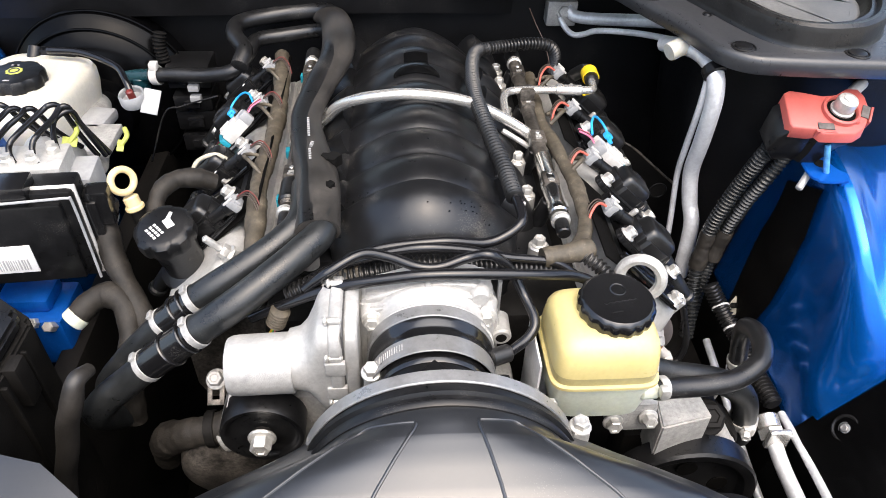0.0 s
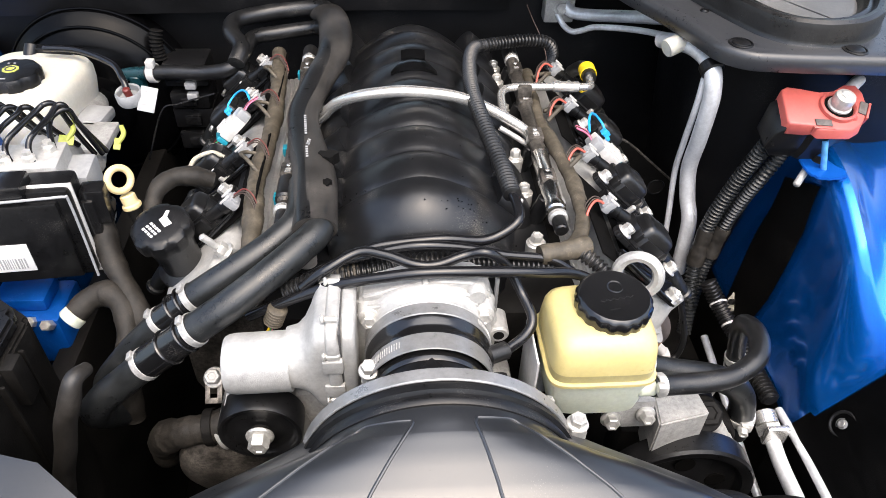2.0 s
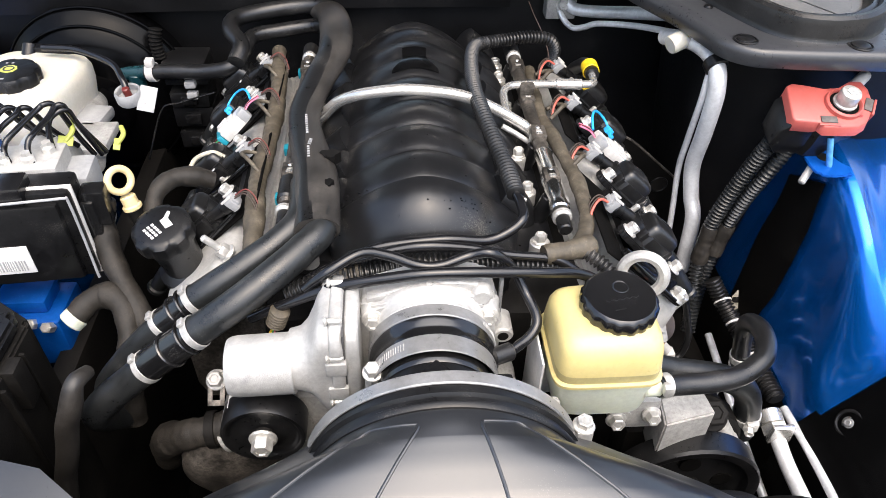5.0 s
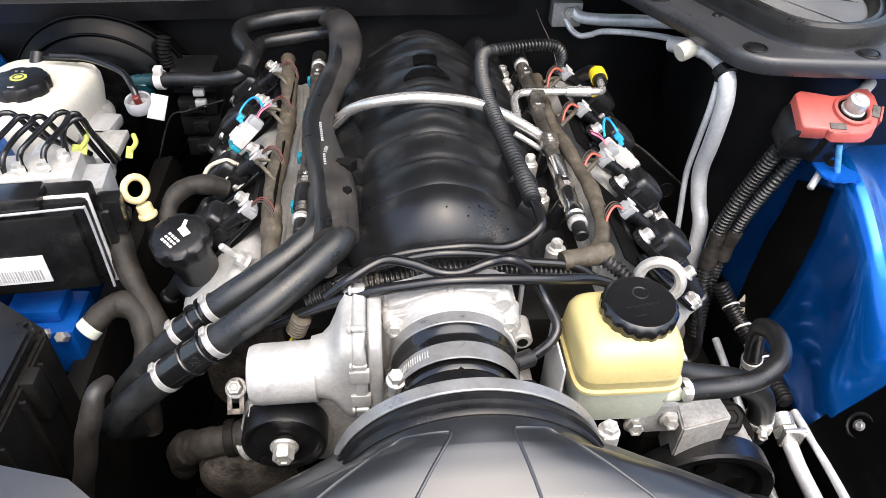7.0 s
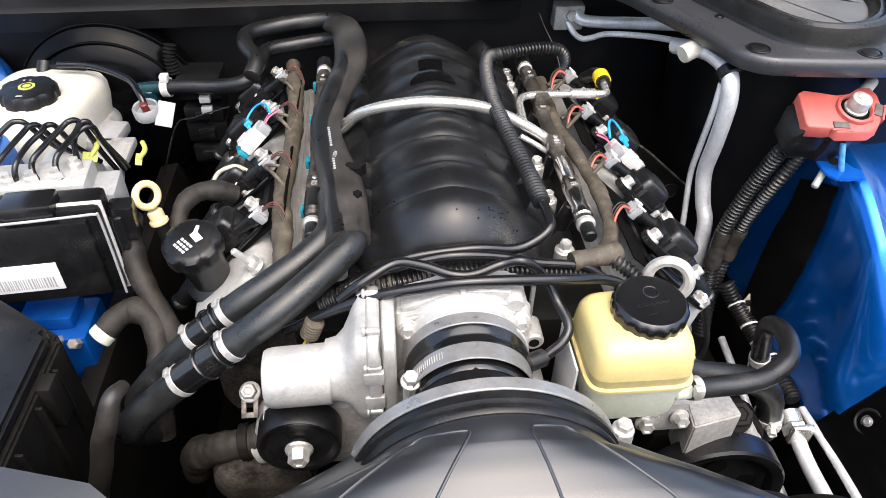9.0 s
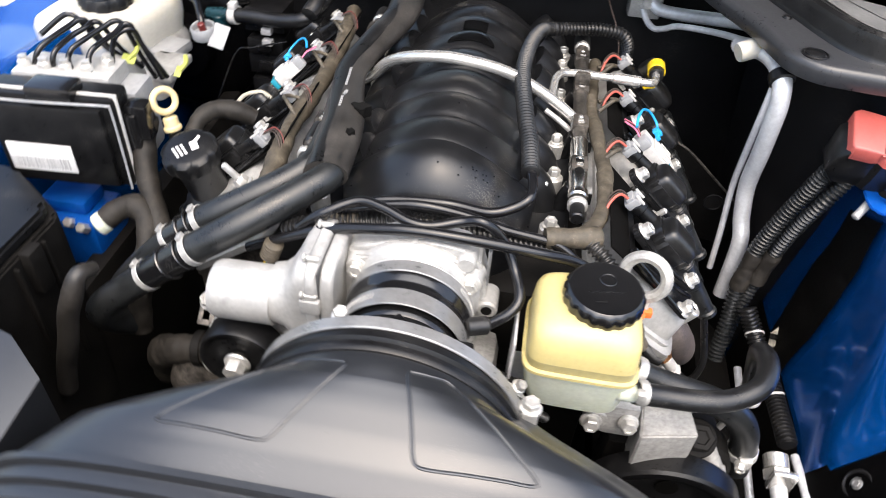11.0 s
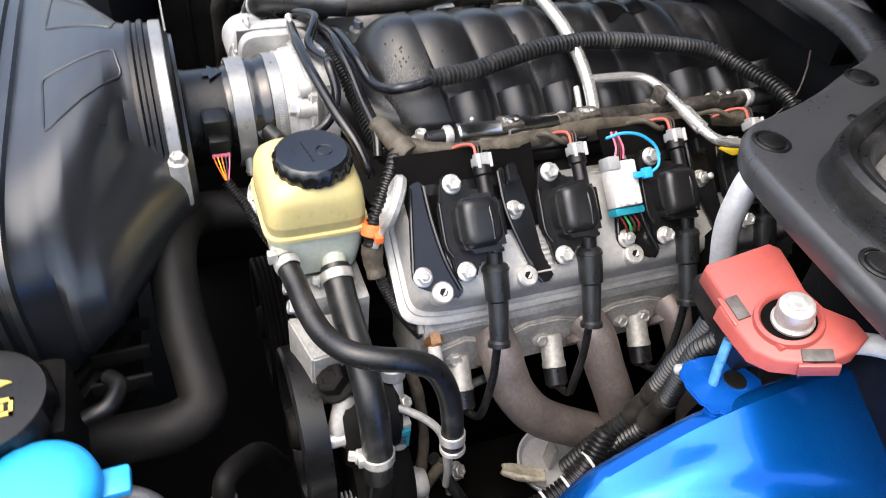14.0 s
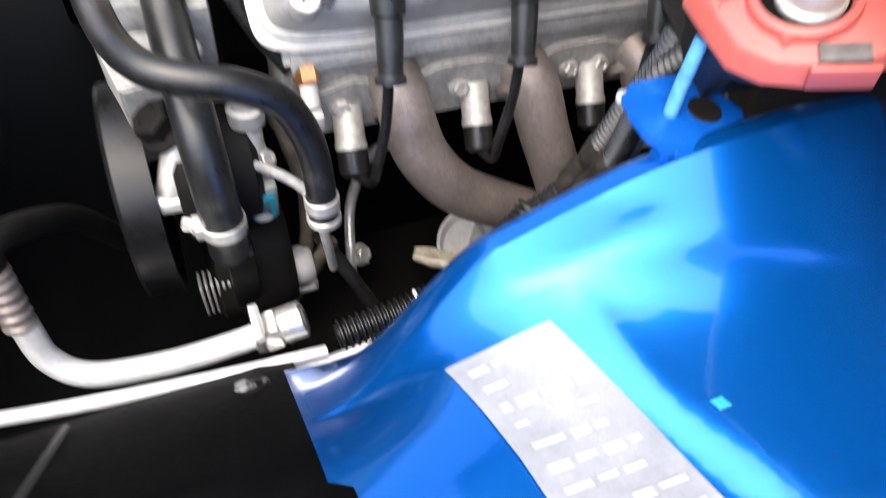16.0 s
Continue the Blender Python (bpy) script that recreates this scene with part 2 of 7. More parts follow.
def box(lo, hi, bevel=0.002, seg=2, m=None):
    bm = bmesh.new()
    bmesh.ops.create_cube(bm, size=1)
    lo, hi = Vector(lo), Vector(hi)
    for v in bm.verts:
        v.co = Vector([(lo[i] + hi[i]) / 2 + v.co[i] * (hi[i] - lo[i]) for i in range(3)])
    if bevel > 0:
        bmesh.ops.bevel(bm, geom=list(bm.edges), offset=bevel, segments=seg, affect="EDGES", profile=0.6)
    return turned(bm, m) if m else bm


def frame_to(a, b):
    """A matrix with z along a to b, at a."""
    a, b = Vector(a), Vector(b)
    return Matrix.Translation(a) @ (b - a).to_track_quat("Z", "Y").to_matrix().to_4x4()


def lathe(profile, a=(0, 0, 0), b=(0, 0, 1), n=40, wob=None):
    """Turns (radius, height) pairs about the line from a towards b. wob(angle, i) scales the radius."""
    bm = bmesh.new()
    rows = []
    for i, (r, h) in enumerate(profile):
        if r < 1e-6:
            rows.append([bm.verts.new((0, 0, h))])
            continue
        row = []
        for k in range(n):
            an = 2 * math.pi * k / n
            rr = r * (wob(an, i) if wob else 1)
            row.append(bm.verts.new((rr * math.cos(an), rr * math.sin(an), h)))
        rows.append(row)
    for p, q in zip(rows, rows[1:]):
        for k in range(n):
            k2 = (k + 1) % n
            vs = []
            for v in (p[k % len(p)], p[k2 % len(p)], q[k2 % len(q)], q[k % len(q)]):
                if v not in vs:
                    vs.append(v)
            if len(vs) > 2:
                bm.faces.new(vs)
    return turned(bm, frame_to(a, b))


def rod(a, b, r, bevel=0.0015, n=24, r2=None):
    L = (Vector(b) - Vector(a)).length
    e = min(bevel, r * 0.6, L * 0.4)
    r2 = r if r2 is None else r2
    return lathe([(0, 0), (r - e, 0), (r, e), (r2, L - e), (r2 - e, L), (0, L)], a, b, n)


def spline(pts, n=12):
    """Points along a smooth line through pts."""
    P = [Vector(p) for p in pts]
    P = [P[0] * 2 - P[1]] + P + [P[-1] * 2 - P[-2]]
    out = []
    for i in range(1, len(P) - 2):
        p0, p1, p2, p3 = P[i - 1:i + 3]
        for k in range(n):
            t = k / n
            out.append(0.5 * (2 * p1 + (p2 - p0) * t + (2 * p0 - 5 * p1 + 4 * p2 - p3) * t * t + (3 * p1 - p0 - 3 * p2 + p3) * t ** 3))
    out.append(P[-2])
    return out


def even(line, step):
    """The line cut into even steps."""
    out, left = [line[0]], step
    for a, b in zip(line, line[1:]):
        d = (b - a).length
        s = left
        while s <= d:
            out.append(a.lerp(b, s / d))
            s += step
        left = s - d
    if (out[-1] - line[-1]).length > step * 0.3:
        out.append(line[-1])
    return out


def sweep(line, r, n=14, flat=1.0, up=(0, 0, 1), caps=True, side=None):
    """A tube along a line of points; r: number or function of (share, metres). flat squeezes it along the up direction."""
    bm = bmesh.new()
    up = Vector(up)
    tot = sum((b - a).length for a, b in zip(line, line[1:]))
    s, rings = 0.0, []
    t0 = (line[1] - line[0]).normalized()
    nrm = t0.cross(up)
    if nrm.length < 0.1:
        nrm = t0.cross(Vector((1, 0, 0)))
    nrm.normalize()
    for i, p in enumerate(line):
        if i:
            s += (p - line[i - 1]).length
        t = (line[min(i + 1, len(line) - 1)] - line[max(i - 1, 0)]).normalized()
        if flat != 1.0:
            nrm = t.cross(up).normalized()
        else:
            nrm = (nrm - t * nrm.dot(t)).normalized()
        bi = nrm.cross(t).normalized()
        rr = r(s / tot, s) if callable(r) else r
        rings.append([bm.verts.new(p + (nrm * math.cos(a) + bi * math.sin(a) * flat) * rr) for a in (2 * math.pi * k / n for k in range(n))])
    for a, b in zip(rings, rings[1:]):
        for k in range(n):
            bm.faces.new((a[k], a[(k + 1) % n], b[(k + 1) % n], b[k]))
    if caps:
        bm.faces.new(rings[0])
        bm.faces.new(rings[-1])
    return bm


def tube(pts, r, n=14, k=10, **kw):
    return sweep(spline(pts, k), r, n, **kw)


def conduit(pts, r, pitch=0.0052, n=14, **kw):
    """Corrugated split conduit."""
    line = even(spline(pts, 16), pitch / 5)
    return sweep(line, lambda u, s: r * (1.0 + 0.16 * max(-1, min(1, 1.8 * math.sin(2 * math.pi * s / pitch)))), n, **kw)


def taped(pts, r, pitch=0.011, n=12, **kw):
    """A wrapped harness, uneven, with the overlaps of the tape."""
    line = even(spline(pts, 16), 0.0028)
    return sweep(line, lambda u, s: r * (1 + 0.07 * ((s / pitch) % 1.0) + 0.09 * math.sin(s * 61 + r * 900) + 0.05 * math.sin(s * 177)), n, **kw)


def prism(poly, lo, hi, axis="z", bevel=0.002, seg=2, round_=0.0, m=None):
    """A plan polygon raised between lo and hi along an axis; its upright edges rounded by round_."""
    bm = bmesh.new()
    def put(a, b, c):
        return {"z": (a, b, c), "y": (a, c, b), "x": (c, a, b)}[axis]
    bot = [bm.verts.new(put(a, b, lo)) for a, b in poly]
    top = [bm.verts.new(put(a, b, hi)) for a, b in poly]
    n = len(poly)
    bm.faces.new(bot), bm.faces.new(top)
    ups = []
    for k in range(n):
        f = bm.faces.new((bot[k], bot[(k + 1) % n], top[(k + 1) % n], top[k]))
    bmesh.ops.recalc_face_normals(bm, faces=bm.faces)
    if round_ > 0:
        i = {"z": 2, "y": 1, "x": 0}[axis]
        ups = [e for e in bm.edges if abs(abs((e.verts[0].co - e.verts[1].co)[i]) - abs(hi - lo)) < 1e-6 and (e.verts[0].co - e.verts[1].co).length < abs(hi - lo) + 1e-6]
        bmesh.ops.bevel(bm, geom=ups, offset=round_, segments=4, affect="EDGES", clamp_overlap=True)
    if bevel > 0:
        i = {"z": 2, "y": 1, "x": 0}[axis]
        flat = [e for e in bm.edges if len(e.link_faces) == 2 and e.calc_face_angle(0) > radians(50)]
        bmesh.ops.bevel(bm, geom=flat, offset=bevel, segments=seg, affect="EDGES", clamp_overlap=True)
    return turned(bm, m) if m else bm


def loft(sections, closed=True, caps=True):
    """Skin over rows of points with the same count."""
    bm = bmesh.new()
    rows = [[bm.verts.new(p) for p in s] for s in sections]
    n = len(rows[0])
    for a, b in zip(rows, rows[1:]):
        for k in range(n if closed else n - 1):
            bm.faces.new((a[k], a[(k + 1) % n], b[(k + 1) % n], b[k]))
    if caps and closed:
        bm.faces.new(rows[0]), bm.faces.new(rows[-1])
    return bm


def squircle(cx, cy, a, b, e, n=40):
    """Points of a superellipse with exponent e."""
    out = []
    for k in range(n):
        an = 2 * math.pi * (k + 0.5) / n
        c, s = math.cos(an), math.sin(an)
        out.append((cx + a * math.copysign(abs(c) ** (2 / e), c), cy + b * math.copysign(abs(s) ** (2 / e), s)))
    return out


def hexbolt(r, h, washer=True, stud=0.0):
    """A flanged hex head on z = 0, upwards."""
    bms = []
    if washer:
        bms.append(lathe([(0, 0), (r * 1.42, 0), (r * 1.46, h * 0.08), (r * 1.36, h * 0.2), (r * 0.9, h * 0.3), (0, h * 0.3)], n=24))
    bms.append(lathe([(r * 1.08, h * 0.2), (r * 1.08, h * 0.9), (r * 0.93, h), (r * 0.6, h), (r * 0.5, h * 0.93), (0, h * 0.93)], n=6))
    if stud > 0:
        bms.append(rod((0, 0, h * 0.9), (0, 0, h + stud), r * 0.52, n=14))
    return join(*bms)


def bolt_at(p, d, r=0.0065, h=0.009, stud=0.0, washer=True):
    return turned(hexbolt(r, h, washer, stud), frame_to(p, Vector(p) + Vector(d)))


def clamp_band(p, d, r, w, t=0.0012, screw=0.0, n=40):
    """A band round the line through p along d, with a screw box at an angle."""
    d = Vector(d).normalized()
    a = Vector(p) - d * w / 2
    e = t * 0.5
    bm = lathe([(r, 0), (r + t - e, 0), (r + t, e), (r + t, w - e), (r + t - e, w), (r, w)], a, a + d, n)
    return bm


def ring(c, d, R, r, n=40, k=10, sx=1.0):
    bm = bmesh.new()
    m = frame_to(c, Vector(c) + Vector(d))
    rows = []
    for i in range(n):
        a = 2 * math.pi * i / n
        rows.append([m @ Vector(((R + r * math.cos(q)) * math.cos(a) * sx, (R + r * math.cos(q)) * math.sin(a), r * math.sin(q))) for q in (2 * math.pi * j / k for j in range(k))])
    rows = [[bm.verts.new(p) for p in row] for row in rows]
    for i in range(n):
        a, b = rows[i], rows[(i + 1) % n]
        for j in range(k):
            bm.faces.new((a[j], a[(j + 1) % k], b[(j + 1) % k], b[j]))
    return bm


def lettering(txt, size, m, material, parent, depth=0.0003):
    """Raised letters as one mesh, lying in the plane of m."""
    c = bpy.data.curves.new("writing", "FONT")
    c.body, c.size, c.extrude, c.align_x, c.align_y = txt, size, depth, "CENTER", "CENTER"
    o = bpy.data.objects.new("writing", c)
    scene.collection.objects.link(o)
    me = bpy.data.meshes.new_from_object(o.evaluated_get(bpy.context.evaluated_depsgraph_get()))
    bpy.data.objects.remove(o)
    bpy.data.curves.remove(c)
    bm = bmesh.new()
    bm.from_mesh(me)
    bpy.data.meshes.remove(me)
    return part("writing", turned(bm, m), material, parent)


# ---- structure ----
def plate(name, lo, hi, material, label, category, bevel=0.004):
    return solid(name, box(lo, hi, bevel), material, label, category, kind="structure")


plate("ground", (-40, -40, -0.1), (40, 40, 0.0), "concrete", "grey concrete floor under the open car", "floor", 0)
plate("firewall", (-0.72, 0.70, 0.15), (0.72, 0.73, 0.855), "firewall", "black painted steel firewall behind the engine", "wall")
# Tray and front panel carry the shade of the lower bay in their colour.
plate("undertray", (-0.62, -0.42, 0.12), (0.62, 0.70, 0.14), "shadeblack", "dirty black tray below the engine bay, darkened for shade", "panel")
plate("front_panel", (-0.62, -0.47, 0.14), (0.62, -0.44, 0.62), "shadeblack", "black panel in front of the radiator", "panel")

# cowl lip along the rear edge of the bay
cowl = [Vector((x, 0.655 + 0.012 * math.cos(x * 4), 0.862)) for x in (-0.70, -0.45, -0.2, 0.0, 0.12, 0.155)]
rows = []
for p in cowl:
    rows.append([p + Vector(q) for q in ((0, 0.0, -0.03), (0, -0.004, 0.0), (0, 0.004, 0.008), (0, 0.10, 0.018), (0, 0.30, 0.03), (0, 0.30, -0.03))])
solid("cowl", loft(rows, closed=True), "firewall", "dark grey plastic cowl panel along the windscreen", "panel", kind="structure")

# open bonnet, hinged at the rear and leaning back
hood_rows = []
for i in range(13):
    u = i / 12
    y, z = 0.93 - 0.52 * u - 0.06 * math.sin(u * math.pi), 0.98 + 1.0 * u
    hood_rows.append([(x, y + 0.05 * math.cos(x * 1.9) - 0.05, z) for x in np.linspace(-0.75, 0.75, 15)] + [(x, y + 0.05 * math.cos(x * 1.9) - 0.03, z + 0.006) for x in np.linspace(0.75, -0.75, 15)])
solid("bonnet", loft(hood_rows), "firewall", "open bonnet with a dark underside, hinged at the windscreen", "bonnet", kind="structure")


WALL = [(0.512, 0.817), (0.501, 0.812), (0.494, 0.795), (0.492, 0.765), (0.491, 0.725), (0.490, 0.700), (0.488, 0.680), (0.485, 0.65), (0.481, 0.60), (0.474, 0.52), (0.465, 0.40), (0.45, 0.2)]
NOSE = [(0.543, 0.678), (0.526, 0.654), (0.510, 0.632), (0.495, 0.610), (0.482, 0.592), (0.474, 0.580), (0.468, 0.562), (0.463, 0.53), (0.458, 0.49), (0.455, 0.44), (0.45, 0.36), (0.45, 0.2)]
FRONT = ((0.543, 0.560, 0.580, 0.605, 0.635, 0.665, 0.69, 0.70), (0.678, 0.702, 0.728, 0.748, 0.756, 0.762, 0.785, 0.80))
CREST = ((0.075, 0.10, 0.13, 0.15, 0.175, 0.205, 0.23, 0.255, 0.295, 0.35, 0.42, 0.50, 0.74), (0.66, 0.69, 0.722, 0.738, 0.754, 0.773, 0.788, 0.798, 0.808, 0.812, 0.803, 0.792, 0.78))
FOLD = ((0.512, 0.53, 0.562, 0.60, 0.643, 0.70), (0.178, 0.178, 0.187, 0.204, 0.226, 0.255), (0.754, 0.746, 0.750, 0.752, 0.752, 0.755))


def crest(y):
    w = [(d, math.exp(-(d / 0.02) ** 2)) for d in np.linspace(-0.036, 0.036, 13)]
    return sum(k * float(np.interp(y + d, *CREST)) for d, k in w) / sum(k for d, k in w)


def ridge(y):
    """Plan position of the pressed edge that leaves the crest and turns outwards."""
    return min(0.575, max(0.522, 0.533 + 0.36 * (y - 0.227)))


def top_panel(x, y):
    """Wing top behind the fold: a strip along the crest, then a hollow falling to the gutter."""
    xr = ridge(y)
    zr = crest(y) - 0.55 * (xr - 0.512)
    if x <= xr:
        return crest(y) - 0.55 * (x - 0.512)
    low = min(zr - 0.006, 0.755 + 0.06 * (y - 0.185))
    rim = 0.06 * min(1, max(0, (x - 0.66) / 0.04)) ** 2
    return low + (zr - low) * math.exp(-(x - xr) * 1.0 / (zr - low)) + rim


def wing_height(x, y):
    """Height of the wing top: a flat slope at the front up to a diagonal fold, a short rise, then the top panel."""
    yf, zf = (float(np.interp(x, FOLD[0], FOLD[k])) for k in (1, 2))
    if y <= yf:
        u = min(1, max(0, (y - 0.078) / (yf - 0.078)))
        return float(np.interp(x, *FRONT)) * (1 - u) + zf * u
    rise = 0.30 + 0.45 * max(0, 1 - (x - 0.50) / 0.06)
    return min(zf + rise * (y - yf), max(zf, top_panel(x, y)))


def wing_section(y, n=4):
    """Section of the painted inner wing at one station: the top panel from outside in, rounded shoulder, wall down to the chassis rail."""
    u = min(1, max(0, (y - 0.078) / 0.0975))
    u = 0.4 * u + 0.6 * u * u * (3 - 2 * u)
    bow = 0.10 * max(0, (y - 0.36) / 0.3) ** 2
    wall = []
    for p, f in zip(spline([(a, 0, b) for a, b in WALL], n), spline([(a, 0, b) for a, b in NOSE], n)):
        q = Vector((p.x + bow * (1 if p.z > 0.7 else 0.3), y, p.z + (crest(y) - 0.817) * min(1, max(0, (p.z - 0.45) / 0.3))))
        wall.append(Vector((f.x, y, f.z)).lerp(q, u))
    x0, z0 = wall[0].x, wall[0].z
    xr = max(x0 + 0.004, ridge(y) + bow)
    xs = [x0 + (xr - x0) * k / 6 for k in range(1, 7)] + [xr + (0.71 - xr) * (k / 20) ** 1.3 for k in range(1, 21)]
    lift = z0 - wing_height(x0 - bow, y)
    out = [Vector((x, y, wing_height(x - bow, y) + lift * max(0, 1 - (x - x0) / 0.045) ** 2)) for x in reversed(xs)]
    return out + wall


def apron(side):
    ys = [0.075 + 0.0035 * k for k in range(50)] + [0.25 + 0.01 * k for k in range(49)]
    rows = []
    for y in ys:
        sec = wing_section(y)
        rows.append([(side * p.x, p.y, p.z) for p in sec] + [(side * (p.x + 0.002), p.y, p.z - 0.002) for p in reversed(sec)])
    return loft(rows)


solid("inner_wing", apron(1), "blue", "glossy blue painted inner wing with a rounded shoulder", "body panel", kind="structure")
solid("inner_wing", turned(apron(-1), Matrix.Translation((-0.035, 0, 0))), "blue", "glossy blue painted inner wing beside the brake unit", "body panel", kind="structure")
# Rail has the wing's blue paint; black here is its deep shade.
plate("chassis_rail", (0.40, 0.10, 0.28), (0.452, 0.70, 0.41), "dirt", "blue chassis rail beside the engine, coloured black for its shade", "body panel", 0.008)
# Added black panel that hides the blue wing below the brake unit.
plate("dark_side_panel", (-0.430, -0.10, 0.14), (-0.402, 0.70, 0.625), "dirt", "black panel below the brake unit", "panel", 0.006)

# black liner in front of the wing, sloping up outwards
liner = thing("wing_liner", (0.50, -0.15, 0.30), "black moulded plastic liner panel with a screw", "panel")
lin = [(0.430, 0.30), (0.452, 0.545), (0.470, 0.5725), (0.475, 0.58), (0.50, 0.615), (0.53, 0.657), (0.56, 0.70), (0.60, 0.752), (0.66, 0.775), (0.70, 0.78)]
bm = loft([[(x - 0.002 + max(0, (y - 0.06) * 0.1), y, z - max(0, y - 0.06) * 0.12) for x, z in lin] for y in (-0.44, -0.2, 0.0, 0.06, 0.074, 0.084)], closed=False)
bmesh.ops.solidify(bm, geom=list(bm.faces), thickness=0.003)
part("panel", bm, "liner", liner)
part("screw", join(bolt_at((0.4835, 0.048, 0.594), (-0.8, -0.1, 0.6), 0.0042, 0.005), clamp_band((0.4845, 0.048, 0.593), (-0.8, -0.1, 0.6), 0.0072, 0.003)), "band", liner, "zinc screw with washer")
part("screw_boss", ring((0.4845, 0.048, 0.5935), (-0.8, -0.1, 0.6), 0.015, 0.0022, 28, 8), "black", liner)
for y in (-0.06, -0.17):
    part("moulded_rib", sweep([Vector((x - 0.001, y, z + 0.001)) for x, z in lin[2:8]], 0.0025, 8), "black", liner)

# black side wall of the strut tower and its moulded cover
tower = thing("strut_tower", (0.5, 0.45, 0.4), "black coated strut tower with a moulded plastic cover", "strut tower")
secs = []
for z, g in ((0.40, 0.02), (0.60, 0.01), (0.75, 0.0), (0.86, -0.01), (0.915, -0.016)):
    secs.append([(x, y, z) for x, y in squircle(0.560, 0.545, 0.165 - g * 0.6 - (0.01 if z < 0.7 else 0), 0.170 - g, 3.2, 48)])
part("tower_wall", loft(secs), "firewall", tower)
def eased(poly, cuts):
    """A plan outline with its corners cut again and again by the given reaches."""
    pts = [Vector((x, y)) for x, y in poly]
    for reach in cuts:
        fine = []
        for i, p in enumerate(pts):
            for q in (pts[i - 1], pts[(i + 1) % len(pts)]):
                fine.append(p.lerp(q, min(0.3, reach / max(1e-6, (q - p).length))))
        pts = fine
    return pts


def plan_ring(pts, inset, z):
    """The outline drawn in along its normals, at height z; the outline runs anticlockwise."""
    out = []
    for i, p in enumerate(pts):
        d = (pts[(i + 1) % len(pts)] - pts[i - 1]).normalized()
        out.append((p.x - d.y * inset, p.y + d.x * inset, z))
    return out


edge = eased([(0.3565, 0.323), (0.430, 0.3125), (0.506, 0.307), (0.56, 0.304), (0.72, 0.30), (0.72, 0.86), (0.05, 0.86), (0.07, 0.590), (0.120, 0.582), (0.184, 0.592), (0.250, 0.568), (0.274, 0.552), (0.292, 0.502), (0.325, 0.435)], (0.022, 0.009, 0.004, 0.0016))
cover = part("cover", loft([plan_ring(edge, i_, z_) for i_, z_ in ((0.030, 0.8985), (0.004, 0.9005), (0.0022, 0.903), (0.0006, 0.911), (0.0, 0.9150), (0.0008, 0.9188), (0.003, 0.9218), (0.0062, 0.9233), (0.02, 0.9236))]), "trim", tower, "dark grey moulded plastic cover")
bowl = eased([(0.302, 0.618), (0.328, 0.552), (0.372, 0.447), (0.394, 0.390), (0.416, 0.352), (0.448, 0.334), (0.490, 0.332), (0.53, 0.345), (0.575, 0.39), (0.60, 0.46), (0.60, 0.84), (0.06, 0.84), (0.075, 0.604), (0.120, 0.602), (0.167, 0.612), (0.223, 0.629), (0.270, 0.640), (0.288, 0.637)], (0.03, 0.012, 0.005, 0.002))
part("lip", loft([plan_ring(bowl, i_, z_) for i_, z_ in ((-0.004, 0.920), (0.0, 0.9250), (0.001, 0.930), (0.0005, 0.944), (0.0022, 0.9505), (0.007, 0.9535), (0.0125, 0.9525), (0.0150, 0.9485), (0.0162, 0.946), (0.0185, 0.9485), (0.0225, 0.9495), (0.0265, 0.947), (0.0285, 0.941), (0.032, 0.936))]), "rubber", cover, "raised rubber lip, grey with dust")
part("strut_cap", loft([plan_ring(bowl, i_, z_) for i_, z_ in ((0.030, 0.934), (0.033, 0.9375), (0.036, 0.9385), (0.042, 0.939))]), "capdust", cover, "dusty dark grey panel inside the lip")
for k in range(24):
    a_ = Vector((0.165 + 0.0075 * k, 0.672 - 0.0012 * k, 0.939))
    part("grille_slat", box((-0.0016, 0, 0), (0.0016, 0.150, 0.007), 0.0008, 1, m=Matrix.Translation(a_) @ Matrix.Rotation(radians(35), 4, "Z")), "black", cover, "black grille slat")
for x, y, r_ in ((0.377, 0.347, 0.0145), (0.505, 0.328, 0.0145), (0.312, 0.500, 0.0145), (0.64, 0.325, 0.0145), (0.366, 0.440, 0.006)):
    part("push_clip", lathe([(r_, 0), (r_, 0.0012), (r_ * 0.9, 0.0020), (r_ * 0.83, 0.0018), (r_ * 0.80, 0.0004), (r_ * 0.74, 0.0004), (r_ * 0.70, 0.0022), (r_ * 0.62, 0.0028), (0.0, 0.0030)], (x, y, 0.9231), (x, y, 1.93), 32), "black", cover, "black push clip")


# ---- engine: block, heads, valve covers ----
block = thing("engine_block", (0, 0.35, 0.2), "dirty engine block between the heads, darkened for shade", "engine block")
# Block and front cover are coloured darker than their grime, for shade.
part("block", box((-0.2, 0.09, 0.22), (0.2, 0.64, 0.60), 0.02), "shadeblack", block)
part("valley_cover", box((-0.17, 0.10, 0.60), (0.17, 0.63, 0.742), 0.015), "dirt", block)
part("front_cover", box((-0.13, 0.06, 0.25), (0.13, 0.10, 0.64), 0.02), "shadeblack", block)


